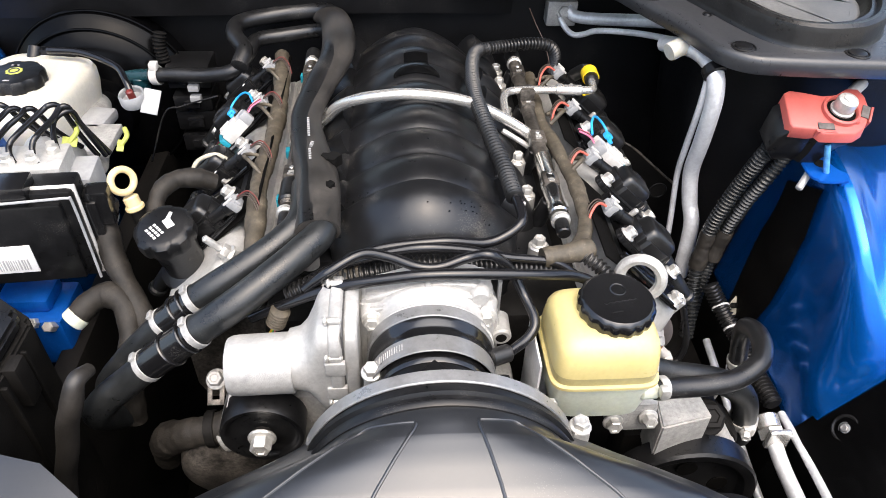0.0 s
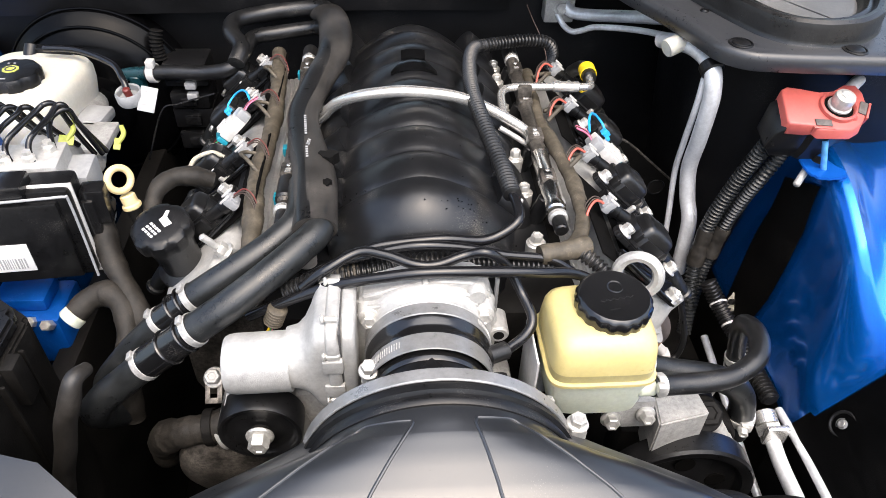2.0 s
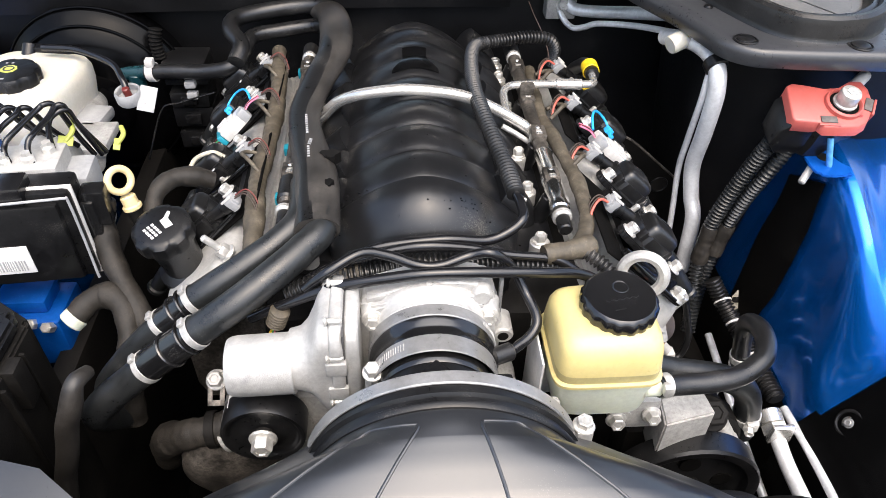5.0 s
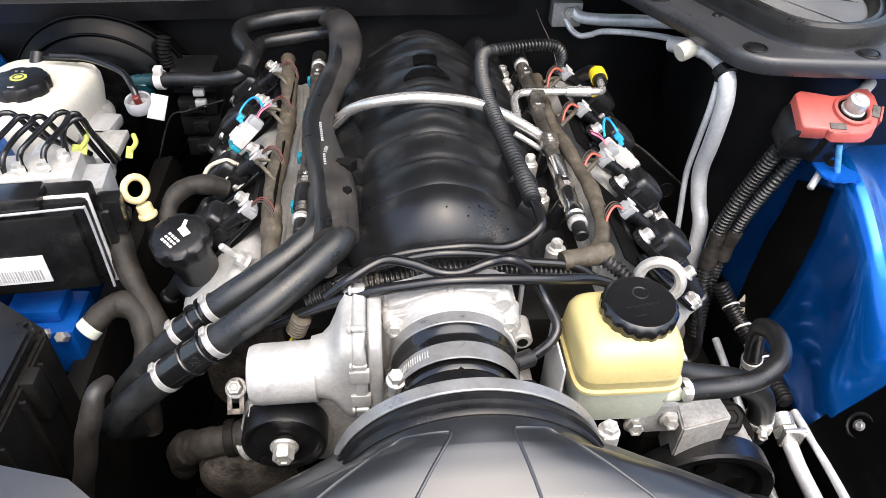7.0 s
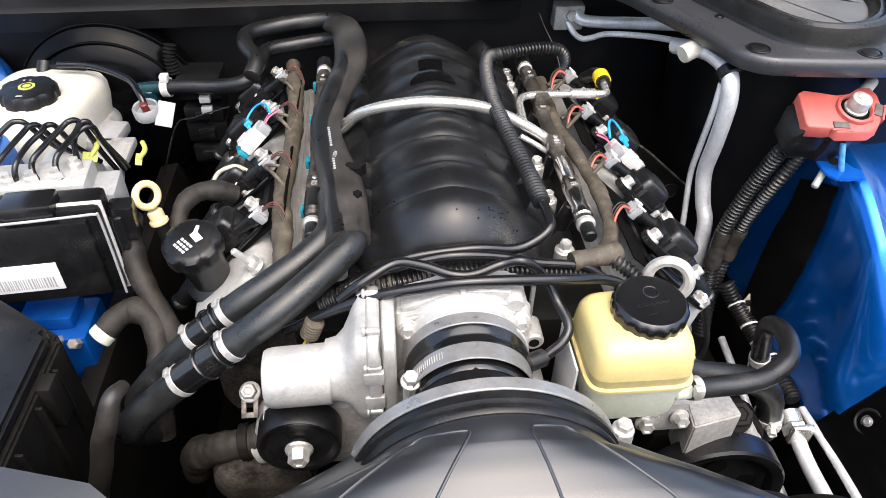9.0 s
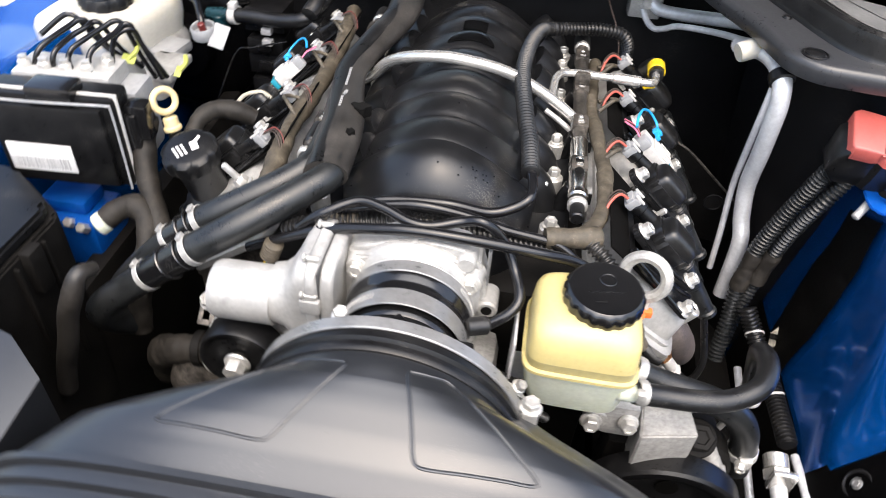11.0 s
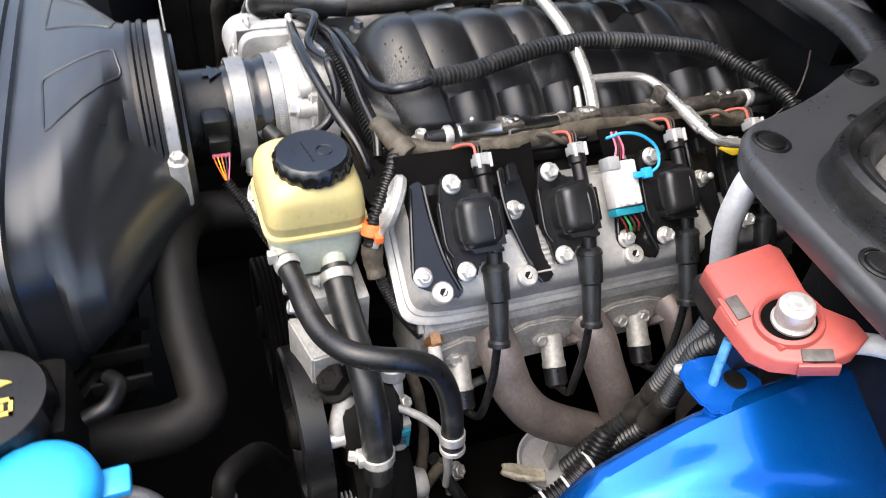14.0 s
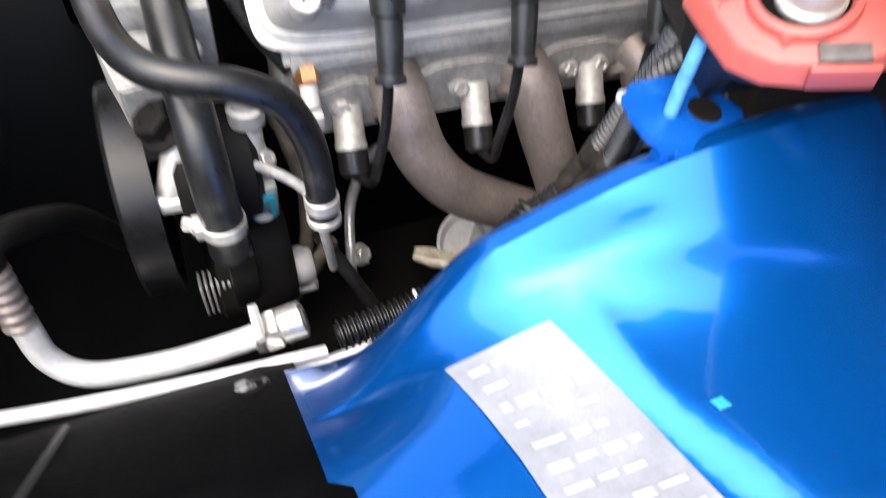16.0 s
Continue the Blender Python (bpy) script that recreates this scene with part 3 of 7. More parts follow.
def bank(side, y0, y1, label):
    hd = thing("cylinder_head", (side * 0.24, (y0 + y1) / 2, 0.56), label, "cylinder head")
    s = side
    part("casting", prism([(s * 0.16, 0.56), (s * 0.262, 0.56), (s * 0.272, 0.585), (s * 0.272, 0.645), (s * 0.282, 0.652), (s * 0.272, 0.668), (s * 0.17, 0.735)], y0 + 0.012, y1, axis="y", bevel=0.005), "alu_dull" if s > 0 else "rail", hd)
    # valve cover: a rounded lid on the sloping rail
    n = 28
    secs = []
    for j, g in ((0, 0.0), (0.010, 0.0), (0.012, 0.004), (0.034, 0.009), (0.042, 0.013), (0.047, 0.022)):
        row = []
        for u, v in squircle((y0 + y1) / 2, 0, (y1 - y0) / 2 - g, 0.062 - g, 9, 72):
            row.append((s * (0.222 + v * 0.815 + j * 0.58), u, 0.703 - v * 0.58 + j * 0.815))
        secs.append(row)
    cover_ = part("valve_cover", loft(secs), "alu", hd, "cast aluminium valve cover")
    rail = []
    for j, g in ((-0.004, -0.006), (0.004, -0.007), (0.006, -0.003)):
        rail.append([(s * (0.222 + v * 0.815 + j * 0.58), u, 0.703 - v * 0.58 + j * 0.815) for u, v in squircle((y0 + y1) / 2, 0, (y1 - y0) / 2 - g, 0.062 - g, 9, 72)])
    part("gasket_rail", loft(rail), "alu", cover_)
    return hd


bank(-1, 0.135, 0.625, "aluminium cylinder head with a cast valve cover, oil filler side")
head_r = bank(1, 0.115, 0.605, "aluminium cylinder head with a cast valve cover, exhaust header below")
for y in (0.142, 0.230, 0.352, 0.47):
    q = Vector((0.2805, y, 0.714))
    d = Vector((0.58, 0, 0.815))
    part("cover_bolt", join(rod(q - d * 0.012, q + d * 0.010, 0.0105), rod(q + d * 0.0101, q + d * 0.0102, 0.0035)), "steel", head_r, "recessed cover bolt")
    # Solid dark hexagon paints the shade inside the bolt socket.
    part("socket_shade", rod(q + d * 0.0095, q + d * 0.0106, 0.0042, n=6), "dirt", head_r)
q0 = Vector((0.222 + 0.047 * 0.58, 0, 0.703 + 0.047 * 0.815))
for k in range(6):
    v = 0.012 + 0.0055 * k
    p = q0 + Vector((v * 0.815, 0, -v * 0.58))
    part("rib", rod(p + Vector((0, 0.232, 0)), p + Vector((0, 0.262, 0)), 0.0018, n=8), "alu", head_r)

# lifting eye on the front of the head
eye_ = thing("lifting_eye", (0.222, 0.118, 0.735), "galvanised steel lifting eye bolted to the head", "bracket")
part("eye", turned(join(ring((0, 0, 0), (0, 0, 1), 0.021, 0.0062, 40, 8), box((-0.016, -0.070, -0.003), (0.014, -0.018, 0.003), 0.002)), Matrix.Translation((0.219, 0.110, 0.782)) @ Matrix.Rotation(radians(-22), 4, "Z") @ Matrix.Rotation(radians(74), 4, "X")), "alu_dull", eye_)


# ---- ignition coils ----
def ignition_coil(label, group):
    """Local: x along the bank, y down the slope, z out of the cover; the upper bolt is at the origin."""
    c = thing("ignition_coil", (0, 0, 0), label, "ignition coil", group)
    hull = [(-0.038, 0.014), (-0.008, 0.013), (0.004, 0.020), (0.0055, 0.030), (0.0055, 0.058), (-0.002, 0.068), (-0.040, 0.069)]
    body = part("body", prism(hull, -0.006, 0.012, bevel=0.004, seg=3, round_=0.005), "coilp", c, "glossy black coil housing")
    part("crown", loft([[(x, y, z) for x, y in squircle(-0.0165, 0.0405, 0.0185 - g, 0.0225 - g, e, 48)] for z, g, e in ((0.010, -0.001, 5), (0.018, 0.0, 5), (0.0215, 0.0010, 4.5), (0.0240, 0.0035, 4), (0.0250, 0.0070, 3.5), (0.0252, 0.012, 3))]), "coilp", body, smooth=60)
    part("crown_rib", tube([(-0.024, 0.022, 0.0225), (-0.024, 0.040, 0.0252), (-0.024, 0.058, 0.0235)], 0.0016, 8), "coilp", body)
    part("flange", prism([(-0.009, -0.010), (0.006, -0.010), (0.011, -0.003), (0.012, 0.008), (0.017, 0.018), (0.0175, 0.056), (0.012, 0.066), (0.010, 0.084), (0.006, 0.092), (-0.009, 0.092), (-0.013, 0.083), (-0.016, 0.076), (-0.040, 0.073), (-0.042, 0.010), (-0.014, 0.006)], -0.009, -0.001, bevel=0.002, round_=0.003), "black", c)
    part("flange_rim", tube([(0.0145, 0.016, -0.0005), (0.0150, 0.035, -0.0005), (0.0148, 0.056, -0.0005), (0.0095, 0.068, -0.0005)], 0.0016, 8), "coilp", c)
    part("socket", join(rod((-0.033, 0.020, 0.002), (-0.034, -0.004, 0.000), 0.0072), rod((-0.034, -0.002, 0.0), (-0.0345, -0.014, -0.001), 0.0092, 0.002), box((-0.044, 0.022, -0.006), (-0.037, 0.056, 0.010), 0.002)), "black", c)
    plug = part("connector", join(box((-0.0435, -0.022, -0.0085), (-0.0265, -0.012, 0.0075), 0.0025), box((-0.0420, -0.025, -0.004), (-0.028, -0.021, 0.004), 0.001)), "greyp", c, "light grey wire plug")
    part("latch", box((-0.0425, -0.0235, 0.0072), (-0.0395, -0.010, 0.0096), 0.0007), "whitep", plug)
    part("latch", box((-0.0305, -0.0235, 0.0072), (-0.0275, -0.010, 0.0096), 0.0007), "whitep", plug)
    for x, y in ((-0.001, 0), (0.000, 0.083)):
        part("bolt", bolt_at((x, y, -0.001), (0, 0, 1), 0.0066, 0.010), "steel", c, "zinc flanged bolt")
    part("tower", join(rod((-0.031, 0.064, 0.0), (-0.031, 0.084, -0.006), 0.0080), box((-0.037, 0.066, -0.004), (-0.025, 0.071, 0.012), 0.002)), "coilp", c)
    boot = part("boot", join(rod((-0.031, 0.080, -0.005), (-0.030, 0.118, -0.012), 0.0128, 0.003, r2=0.0120), tube([(-0.030, 0.115, -0.0115), (-0.028, 0.138, -0.016), (-0.026, 0.160, -0.021)], lambda u, s: 0.0102 + (0.0012 if u > 0.9 else 0) - 0.0012 * (u if u < 0.9 else 0), 18)), "hose", c, "grey-black rubber boot")
    part("boot_rib", clamp_band((-0.0310, 0.086, -0.0062), (0.03, 1, -0.18), 0.0128, 0.003, 0.0008, n=24), "hose", boot)
    return c


SLOPE_R = Matrix(((0, 0.735, 0.678, 0), (-1, 0, 0, 0), (0, -0.678, 0.735, 0), (0, 0, 0, 1)))
SLOPE_L = Matrix(((0, -0.735, -0.678, 0), (1, 0, 0, 0), (0, -0.678, 0.735, 0), (0, 0, 0, 1)))
coil = ignition_coil("glossy black ignition coil bolted above the valve cover", "ignition coils")
coil.matrix_basis = Matrix.Translation((0.2185, 0.166, 0.793)) @ SLOPE_R
for y in (0.269, 0.387, 0.490):
    copy_thing(coil, Matrix.Translation((0.2195, y, 0.791)) @ SLOPE_R)
for y in (0.261, 0.363, 0.484, 0.587):
    copy_thing(coil, Matrix.Translation((-0.219, y, 0.788)) @ SLOPE_L)


def coil_bracket(side, y, gap, label):
    """Pressed plate under a pair of coils with turned-up tabs."""
    S = SLOPE_R if side > 0 else SLOPE_L
    mm = Matrix.Translation((0.2185 if side > 0 else -0.219, y, 0.792 if side > 0 else 0.788)) @ S
    g = -gap if side > 0 else gap
    b = thing("coil_bracket", mm @ Vector((g / 2, 0.04, -0.012)), label, "bracket", "coil brackets")
    sg = -1 if g > 0 else 1

    def across(pts):
        return [(x * sg, y_) for x, y_ in pts]
    near = across([(0.022, -0.008), (0.033, -0.010), (0.038, -0.004), (0.050, 0.074), (0.049, 0.086), (0.040, 0.092), (0.012, 0.106), (0.004, 0.105), (0.003, 0.096), (0.014, 0.070), (0.020, 0.030)])
    far = across([(-0.052, -0.010), (-0.066, -0.012), (-0.076, -0.006), (-0.082, 0.030), (-0.086, 0.080), (-0.094, 0.098), (-0.092, 0.106), (-0.078, 0.108), (-0.070, 0.092), (-0.054, 0.034)])
    part("near_plate", prism(near, -0.014, -0.0100, bevel=0.0012, m=mm, round_=0.003), "gloss", b)
    part("far_plate", prism(far, -0.014, -0.0100, bevel=0.0012, m=mm, round_=0.003), "gloss", b)
    part("bridge", prism(across([(0.030, -0.006), (0.030, 0.006), (-0.070, 0.006), (-0.070, -0.006)]), -0.018, -0.0142, bevel=0.001, m=mm), "black", b)
    # Bracket back, widened and near black to stand in for shade between coils.
    part("back_plate", prism(across([(0.046, -0.036), (0.040, 0.050), (-0.094, 0.050), (-0.098, -0.036)]) if side > 0 else across([(0.046, -0.040), (0.046, 0.085), (-0.098, 0.085), (-0.098, -0.040)]), -0.0165, -0.0148, bevel=0.0005, m=mm), "shadeblack", b)
    part("lip", turned(tube([(0.0235 * sg, -0.004, -0.009), (0.0215 * sg, 0.030, -0.009), (0.0155 * sg, 0.068, -0.009), (0.0055 * sg, 0.098, -0.009)], 0.0022, 8), mm), "gloss", b)
    part("lip", turned(tube([(0.0365 * sg, -0.004, -0.009), (0.0425 * sg, 0.035, -0.009), (0.0485 * sg, 0.075, -0.009)], 0.0018, 8), mm), "gloss", b)
    part("lip", turned(tube([(-0.0535 * sg, -0.008, -0.009), (-0.0555 * sg, 0.034, -0.009), (-0.071 * sg, 0.090, -0.009), (-0.079 * sg, 0.106, -0.009)], 0.0022, 8), mm), "gloss", b)
    part("tab", prism(across([(-0.058, -0.012), (-0.070, -0.013), (-0.070, 0.006), (-0.058, 0.006)]), -0.010, 0.003, bevel=0.002, m=mm), "gloss", b)
    for x, y_, st in ((-0.063 * sg, 0.032, 0.012), (0.040 * sg, 0.080, 0.002)):
        part("bolt", turned(bolt_at((x, y_, -0.0100), (0, 0, 1), 0.0066, 0.009, st), mm), "steel", b, "zinc stud bolt")
    return b


coil_bracket(1, 0.166, 0.103, "black coil bracket with stud bolts on the valve cover")
coil_bracket(1, 0.387, 0.103, "black coil bracket with stud bolts on the valve cover")
coil_bracket(-1, 0.261, 0.102, "black coil bracket with stud bolts, oil filler side")
coil_bracket(-1, 0.484, 0.102, "black coil bracket with stud bolts, oil filler side")


# ---- intake manifold ----
man = thing("intake_manifold", (0, 0.38, 0.745), "satin black plastic intake manifold with arched runners", "intake manifold")
PITCH, Y0 = 0.0555, 0.197
secs = []
for i in range(181):
    y = 0.128 + 0.505 * i / 180
    lobe = abs(math.sin(math.pi * (y - Y0) / PITCH)) if y > Y0 else 1.0
    dip = 1 - 0.080 * (1 - min(1, lobe) ** 0.5)
    if y < Y0:
        u = (Y0 - y) / (Y0 - 0.128)
        dip *= math.sqrt(max(0.0, 1 - max(0.0, u - 0.12) ** 2.3 / 0.88 ** 2.3 * 0.999)) * 0.93 + 0.07
        edge = (y - 0.128) / 0.03
    if y > 0.60:
        dip *= math.sqrt(max(0.02, 1 - ((y - 0.60) / 0.034) ** 2))
    tall = 0.078 - 0.016 * max(0, (y - 0.50) / 0.13)
    wide = 0.106 if y > Y0 else 0.106 * (0.55 + 0.45 * math.sqrt(max(0, 1 - ((Y0 - y) / 0.071) ** 2.4)))
    row = []
    for k in range(57):
        u = 1 - 2 * k / 56
        x = wide * u
        arch = 0.026 * (abs(x) * 0.106 / wide / 0.06) ** 1.78
        high = (0.022 + tall - arch) * dip
        # the lobes lean back at the sides
        row.append((-x, y + 0.020 * abs(u) ** 2 * (1 if y < 0.58 else 0), 0.750 + max(0.004, high)))
    low = [(wide * 0.96, y, 0.742), (-wide * 0.96, y, 0.742)]
    secs.append(row + low)
part("plenum", loft(secs), "manifold", man, smooth=60)
# runner feet down the sides
for s in (-1, 1):
    for k in range(8):
        y = Y0 + PITCH * (k + 0.5)
        part("runner", tube([(s * 0.080, y + 0.012, 0.795), (s * 0.102, y + 0.014, 0.775), (s * 0.114, y + 0.010, 0.750)], lambda u, q: 0.0245 - 0.002 * u, 16, flat=0.95), "manifold", man)
    part("flange", prism([(s * 0.09, 0.165), (s * 0.140, 0.165), (s * 0.146, 0.20), (s * 0.146, 0.60), (s * 0.09, 0.61)], 0.742, 0.760, bevel=0.004), "manifold", man)
    for y in (0.170, 0.262, 0.335, 0.448, 0.535, 0.578):
        part("bolt", join(bolt_at((s * 0.124, y, 0.778), (0, 0, 1), 0.0062, 0.011), rod((s * 0.124, y, 0.755), (s * 0.124, y, 0.779), 0.011)), "steel", man, "zinc manifold bolt")
part("front_neck", loft([[(x, y, z) for x, z in squircle(0, 0.748, a, b, 3)] for y, a, b in ((0.09, 0.062, 0.058), (0.115, 0.066, 0.058), (0.135, 0.088, 0.052), (0.20, 0.098, 0.045))]), "manifold", man)
def crown_of(x, y):
    """Height of the plenum above a plan point."""
    i = min(180, max(0, round((y - 0.128) / 0.505 * 180)))
    row = sorted((q for q in secs[i] if q[2] > 0.75), key=lambda q: q[0])
    return float(np.interp(x, [q[0] for q in row], [q[2] for q in row]))


badge = []
for y in np.linspace(0.432, 0.492, 13):
    w = 0.030 if y < 0.44 else 0.030 - 0.014 * min(1, (y - 0.44) / 0.02)
    badge.append([(w * u, y, crown_of(w * u, y) + 0.0014) for u in np.linspace(-1, 1, 9)])
bm = loft(badge, closed=False)
bmesh.ops.solidify(bm, geom=list(bm.faces), thickness=0.002)
part("rear_badge", bm, "gloss", man, "glossy black inset badge")
rnd = random.Random(31)
drops = []
for k in range(96):
    if k < 24:
        x, y, r = rnd.gauss(0.045, 0.018), rnd.gauss(0.168, 0.006), rnd.uniform(0.0005, 0.0012)
    else:
        x, y, r = rnd.uniform(-0.09, 0.09), rnd.uniform(0.17, 0.60), rnd.uniform(0.0005, 0.0012)
    drops.append(lathe([(r, 0), (r * 0.8, r * 0.35), (0, r * 0.5)], (x, y, crown_of(x, y) - 0.0001), (x, y, 2), 7))
part("water_drop", join(*drops), "drop", man, "fine water drops", kind="stuff")


# ---- throttle body ----
tb = thing("throttle_body", (-0.02, 0.065, 0.69), "cast aluminium throttle body with an electric motor housing", "throttle body")
C = Vector((0.001, 0.0, 0.757))
def slab(name, x0, x1, dy, dz, e, material, parent, label="", mid=(0.056, 0.753)):
    """Rounded plate standing across the engine."""
    c = 0.0025
    return part(name, loft([[(x, y, z) for y, z in squircle(mid[0], mid[1], dy - g, dz - g, e, 64)] for x, g in ((x0, c), (x0 + c * 0.6, 0.0005), (x0 + c, 0), (x1 - c, 0), (x1 - c * 0.6, 0.0005), (x1, c))]), material, parent, label, smooth=30)


hous = [(-0.066, 0.690), (-0.066, 0.802), (-0.034, 0.811), (-0.014, 0.819), (0.022, 0.820), (0.050, 0.816), (0.060, 0.808), (0.064, 0.788), (0.070, 0.772), (0.070, 0.720), (0.060, 0.700), (0.048, 0.688), (-0.050, 0.684)]
part("housing", prism(hous, 0.068, 0.100, axis="y", bevel=0.004, seg=3, round_=0.005), "alu", tb)
part("web", prism([(-0.066, 0.700), (-0.066, 0.796), (-0.036, 0.804), (-0.012, 0.812), (0.020, 0.813), (0.046, 0.808), (0.056, 0.790), (0.056, 0.720), (0.040, 0.698)], 0.0585, 0.0690, axis="y", bevel=0.003, seg=2, round_=0.008), "alu", tb)
part("throat", lathe([(0.050, 0.0), (0.0575, 0.0), (0.059, 0.0015), (0.059, 0.010), (0.0605, 0.013), (0.063, 0.017), (0.063, 0.022), (0.05, 0.022), (0.049, 0.0)], C + Vector((0, 0.046, 0)), C + Vector((0, 1.046, 0)), 64), "alu", tb)
slab("mounting_plate", -0.0790, -0.0660, 0.043, 0.058, 5, "alu", tb, mid=(0.058, 0.752))
slab("gear_plate", -0.0925, -0.0800, 0.046, 0.061, 5, "alu", tb, mid=(0.058, 0.752))
part("gasket", box((-0.0804, 0.016, 0.697), (-0.0786, 0.099, 0.809), 0.0005), "darkink", tb, "dark gasket line")
part("gear_case", loft([[(x, y, z) for y, z in squircle(cy, cz, a, b_, e, 64)] for x, cy, cz, a, b_, e in ((-0.132, 0.041, 0.753, 0.0290, 0.0290, 2), (-0.122, 0.042, 0.753, 0.0300, 0.0305, 2.1), (-0.115, 0.046, 0.752, 0.0325, 0.0350, 2.4), (-0.109, 0.050, 0.752, 0.0365, 0.0440, 3), (-0.104, 0.054, 0.752, 0.0410, 0.0540, 4), (-0.0995, 0.057, 0.752, 0.0435, 0.0585, 5), (-0.0925, 0.058, 0.752, 0.0440, 0.0590, 5))]), "alu", tb, "smooth gear housing", smooth=50)
part("motor_housing", lathe([(0, 0), (0.021, 0), (0.0262, 0.0015), (0.0280, 0.005), (0.0288, 0.011), (0.0292, 0.062), (0, 0.062)], (-0.190, 0.036, 0.751), (0.81, 0.066, 0.756), 56), "alu", tb, "smooth cylindrical motor housing")
for x, z in ((-0.054, 0.786), (0.054, 0.786), (-0.054, 0.716), (0.054, 0.716)):
    part("boss", lathe([(0.0, 0.0), (0.0095, 0.0), (0.0105, 0.0015), (0.0120, 0.012), (0.0135, 0.018), (0, 0.018)], (x, 0.0575, z), (x, 1.0575, z), 28), "alu", tb)
    part("bolt", bolt_at((x, 0.0580, z), (0, -1, 0.12), 0.0072, 0.010), "steel", tb, "zinc flanged bolt")
part("stand_bolt", join(bolt_at((-0.054, 0.002, 0.776), (0.0, -0.25, 1), 0.0066, 0.011), rod((-0.054, 0.004, 0.742), (-0.054, 0.002, 0.777), 0.0075)), "steel", tb, "zinc flanged bolt on a stand-off")
for y_, z in ((0.0135, 0.722), (0.0150, 0.782), (0.030, 0.8140), (0.078, 0.8140)):
    d_ = Vector((0, y_ - 0.058, z - 0.752)).normalized() * 0.004
    part("screw", join(rod(Vector((-0.0930, y_, z)) + d_ * 0.2, Vector((-0.0795, y_, z)) + d_ * 0.2, 0.0030), rod(Vector((-0.0960, y_, z)) + d_ * 0.2, Vector((-0.0925, y_, z)) + d_ * 0.2, 0.0044)), "steel", tb, "zinc case screw")
for y_, z in ((0.012, 0.770), (0.013, 0.735)):
    part("case_lug", box((-0.0965, y_ - 0.002, z - 0.008), (-0.0775, y_ + 0.008, z + 0.008), 0.002), "alu", tb)
part("top_bead", tube([(-0.046, 0.063, 0.7990), (-0.02, 0.062, 0.8090), (0.02, 0.062, 0.8110), (0.044, 0.063, 0.806)], 0.0022, 10), "alu", tb)
part("top_nub", box((-0.004, 0.064, 0.810), (0.002, 0.078, 0.8215), 0.0015), "alu", tb)
part("sensor_lug", join(rod((0.072, 0.092, 0.750), (0.072, 0.062, 0.750), 0.0105, 0.002), box((0.058, 0.068, 0.742), (0.072, 0.088, 0.758), 0.002)), "alu", tb)
# Dark disc on the lug face, for the shade in its bore.
part("lug_bore_shade", rod((0.072, 0.0625, 0.750), (0.072, 0.0615, 0.750), 0.0055, 0.0002), "dirt", tb)
part("lever", join(box((0.0665, 0.075, 0.770), (0.070, 0.082, 0.815), 0.001), box((0.060, 0.072, 0.755), (0.0665, 0.090, 0.782), 0.002)), "band", tb, "zinc lever")
part("ear", lathe([(0, 0), (0.0075, 0), (0.009, 0.002), (0.010, 0.012), (0, 0.012)], (0.048, 0.060, 0.806), (0.048, 1.06, 0.81), 24), "alu", tb)


# ---- intake duct, air meter, airbox ----
duct = thing("intake_coupler", (0, 0.01, 0.70), "black rubber intake coupler with steel band clamps", "air duct")
part("sleeve", lathe([(0.052, 0.0), (0.0535, 0.003), (0.0535, 0.012), (0.0560, 0.0135), (0.0560, 0.0165), (0.0520, 0.020), (0.0520, 0.023), (0.0555, 0.026), (0.0555, 0.030), (0.0530, 0.033), (0.0545, 0.040), (0.0545, 0.056), (0.05, 0.058)],
     C + Vector((0, -0.012, -0.004)), C + Vector((0, 0.988, 0.0)), 64), "gloss", duct)
part("bellows", lathe([(0.054, 0.0), (0.0570, 0.002), (0.0578, 0.006), (0.0560, 0.010), (0.0570, 0.014), (0.0590, 0.018), (0.0595, 0.022), (0.057, 0.024)], C + Vector((0, 0.0105, -0.002)), C + Vector((0, 1.0, 0)), 64), "gloss", duct, "glossy black bulged rubber")
for y, r, w in ((0.0405, 0.0592, 0.014), (0.0035, 0.0572, 0.019)):
    bnd = part("clamp", clamp_band(C + Vector((0, y, -0.002)), (0, 1, 0.01), r, w, 0.0014, n=64), "band", duct, "slotted steel band clamp")
    for k in range(15):
        a = radians(6 + 2.4 * k if y > 0.02 else 118 + 2.6 * k)
        p = C + Vector((math.cos(a) * (r + 0.0012), y, math.sin(a) * (r + 0.0012) - 0.002))
        part("tooth", box(p - Vector((0.00045, w * 0.2, 0.0008)), p + Vector((0.00045, w * 0.2, 0.0008)), 0), "alu_dull", bnd)
    sx = C + Vector((r * 0.86, y, -r * 0.50))
    part("screw", join(rod(sx + Vector((-0.004, 0, 0.010)), sx + Vector((0.006, 0, -0.014)), 0.0055), bolt_at(sx + Vector((0.006, 0, -0.013)), (0.4, 0, -1), 0.0045, 0.005)), "steel", duct, "clamp screw")
maf = thing("air_meter", (0, -0.035, 0.695), "black air flow meter tube with a plug and arrow mark", "air meter")
part("tube", lathe([(0.046, 0), (0.051, 0.001), (0.0515, 0.02), (0.0515, 0.044), (0.0535, 0.050), (0.058, 0.056), (0.075, 0.060), (0.046, 0.061)], C + Vector((0, -0.004, -0.004)), C + Vector((0, -1.004, -0.02)), 56), "black", maf)
part("arrow", prism([(-0.014, 0.0), (0.0, 0.014), (0.014, 0.0), (0.006, 0.0), (0.006, -0.006), (-0.006, -0.006), (-0.006, 0.0)], 0.0, 0.0014, bevel=0, m=Matrix.Translation((0.001, -0.025, 0.8052))), "gloss", maf)
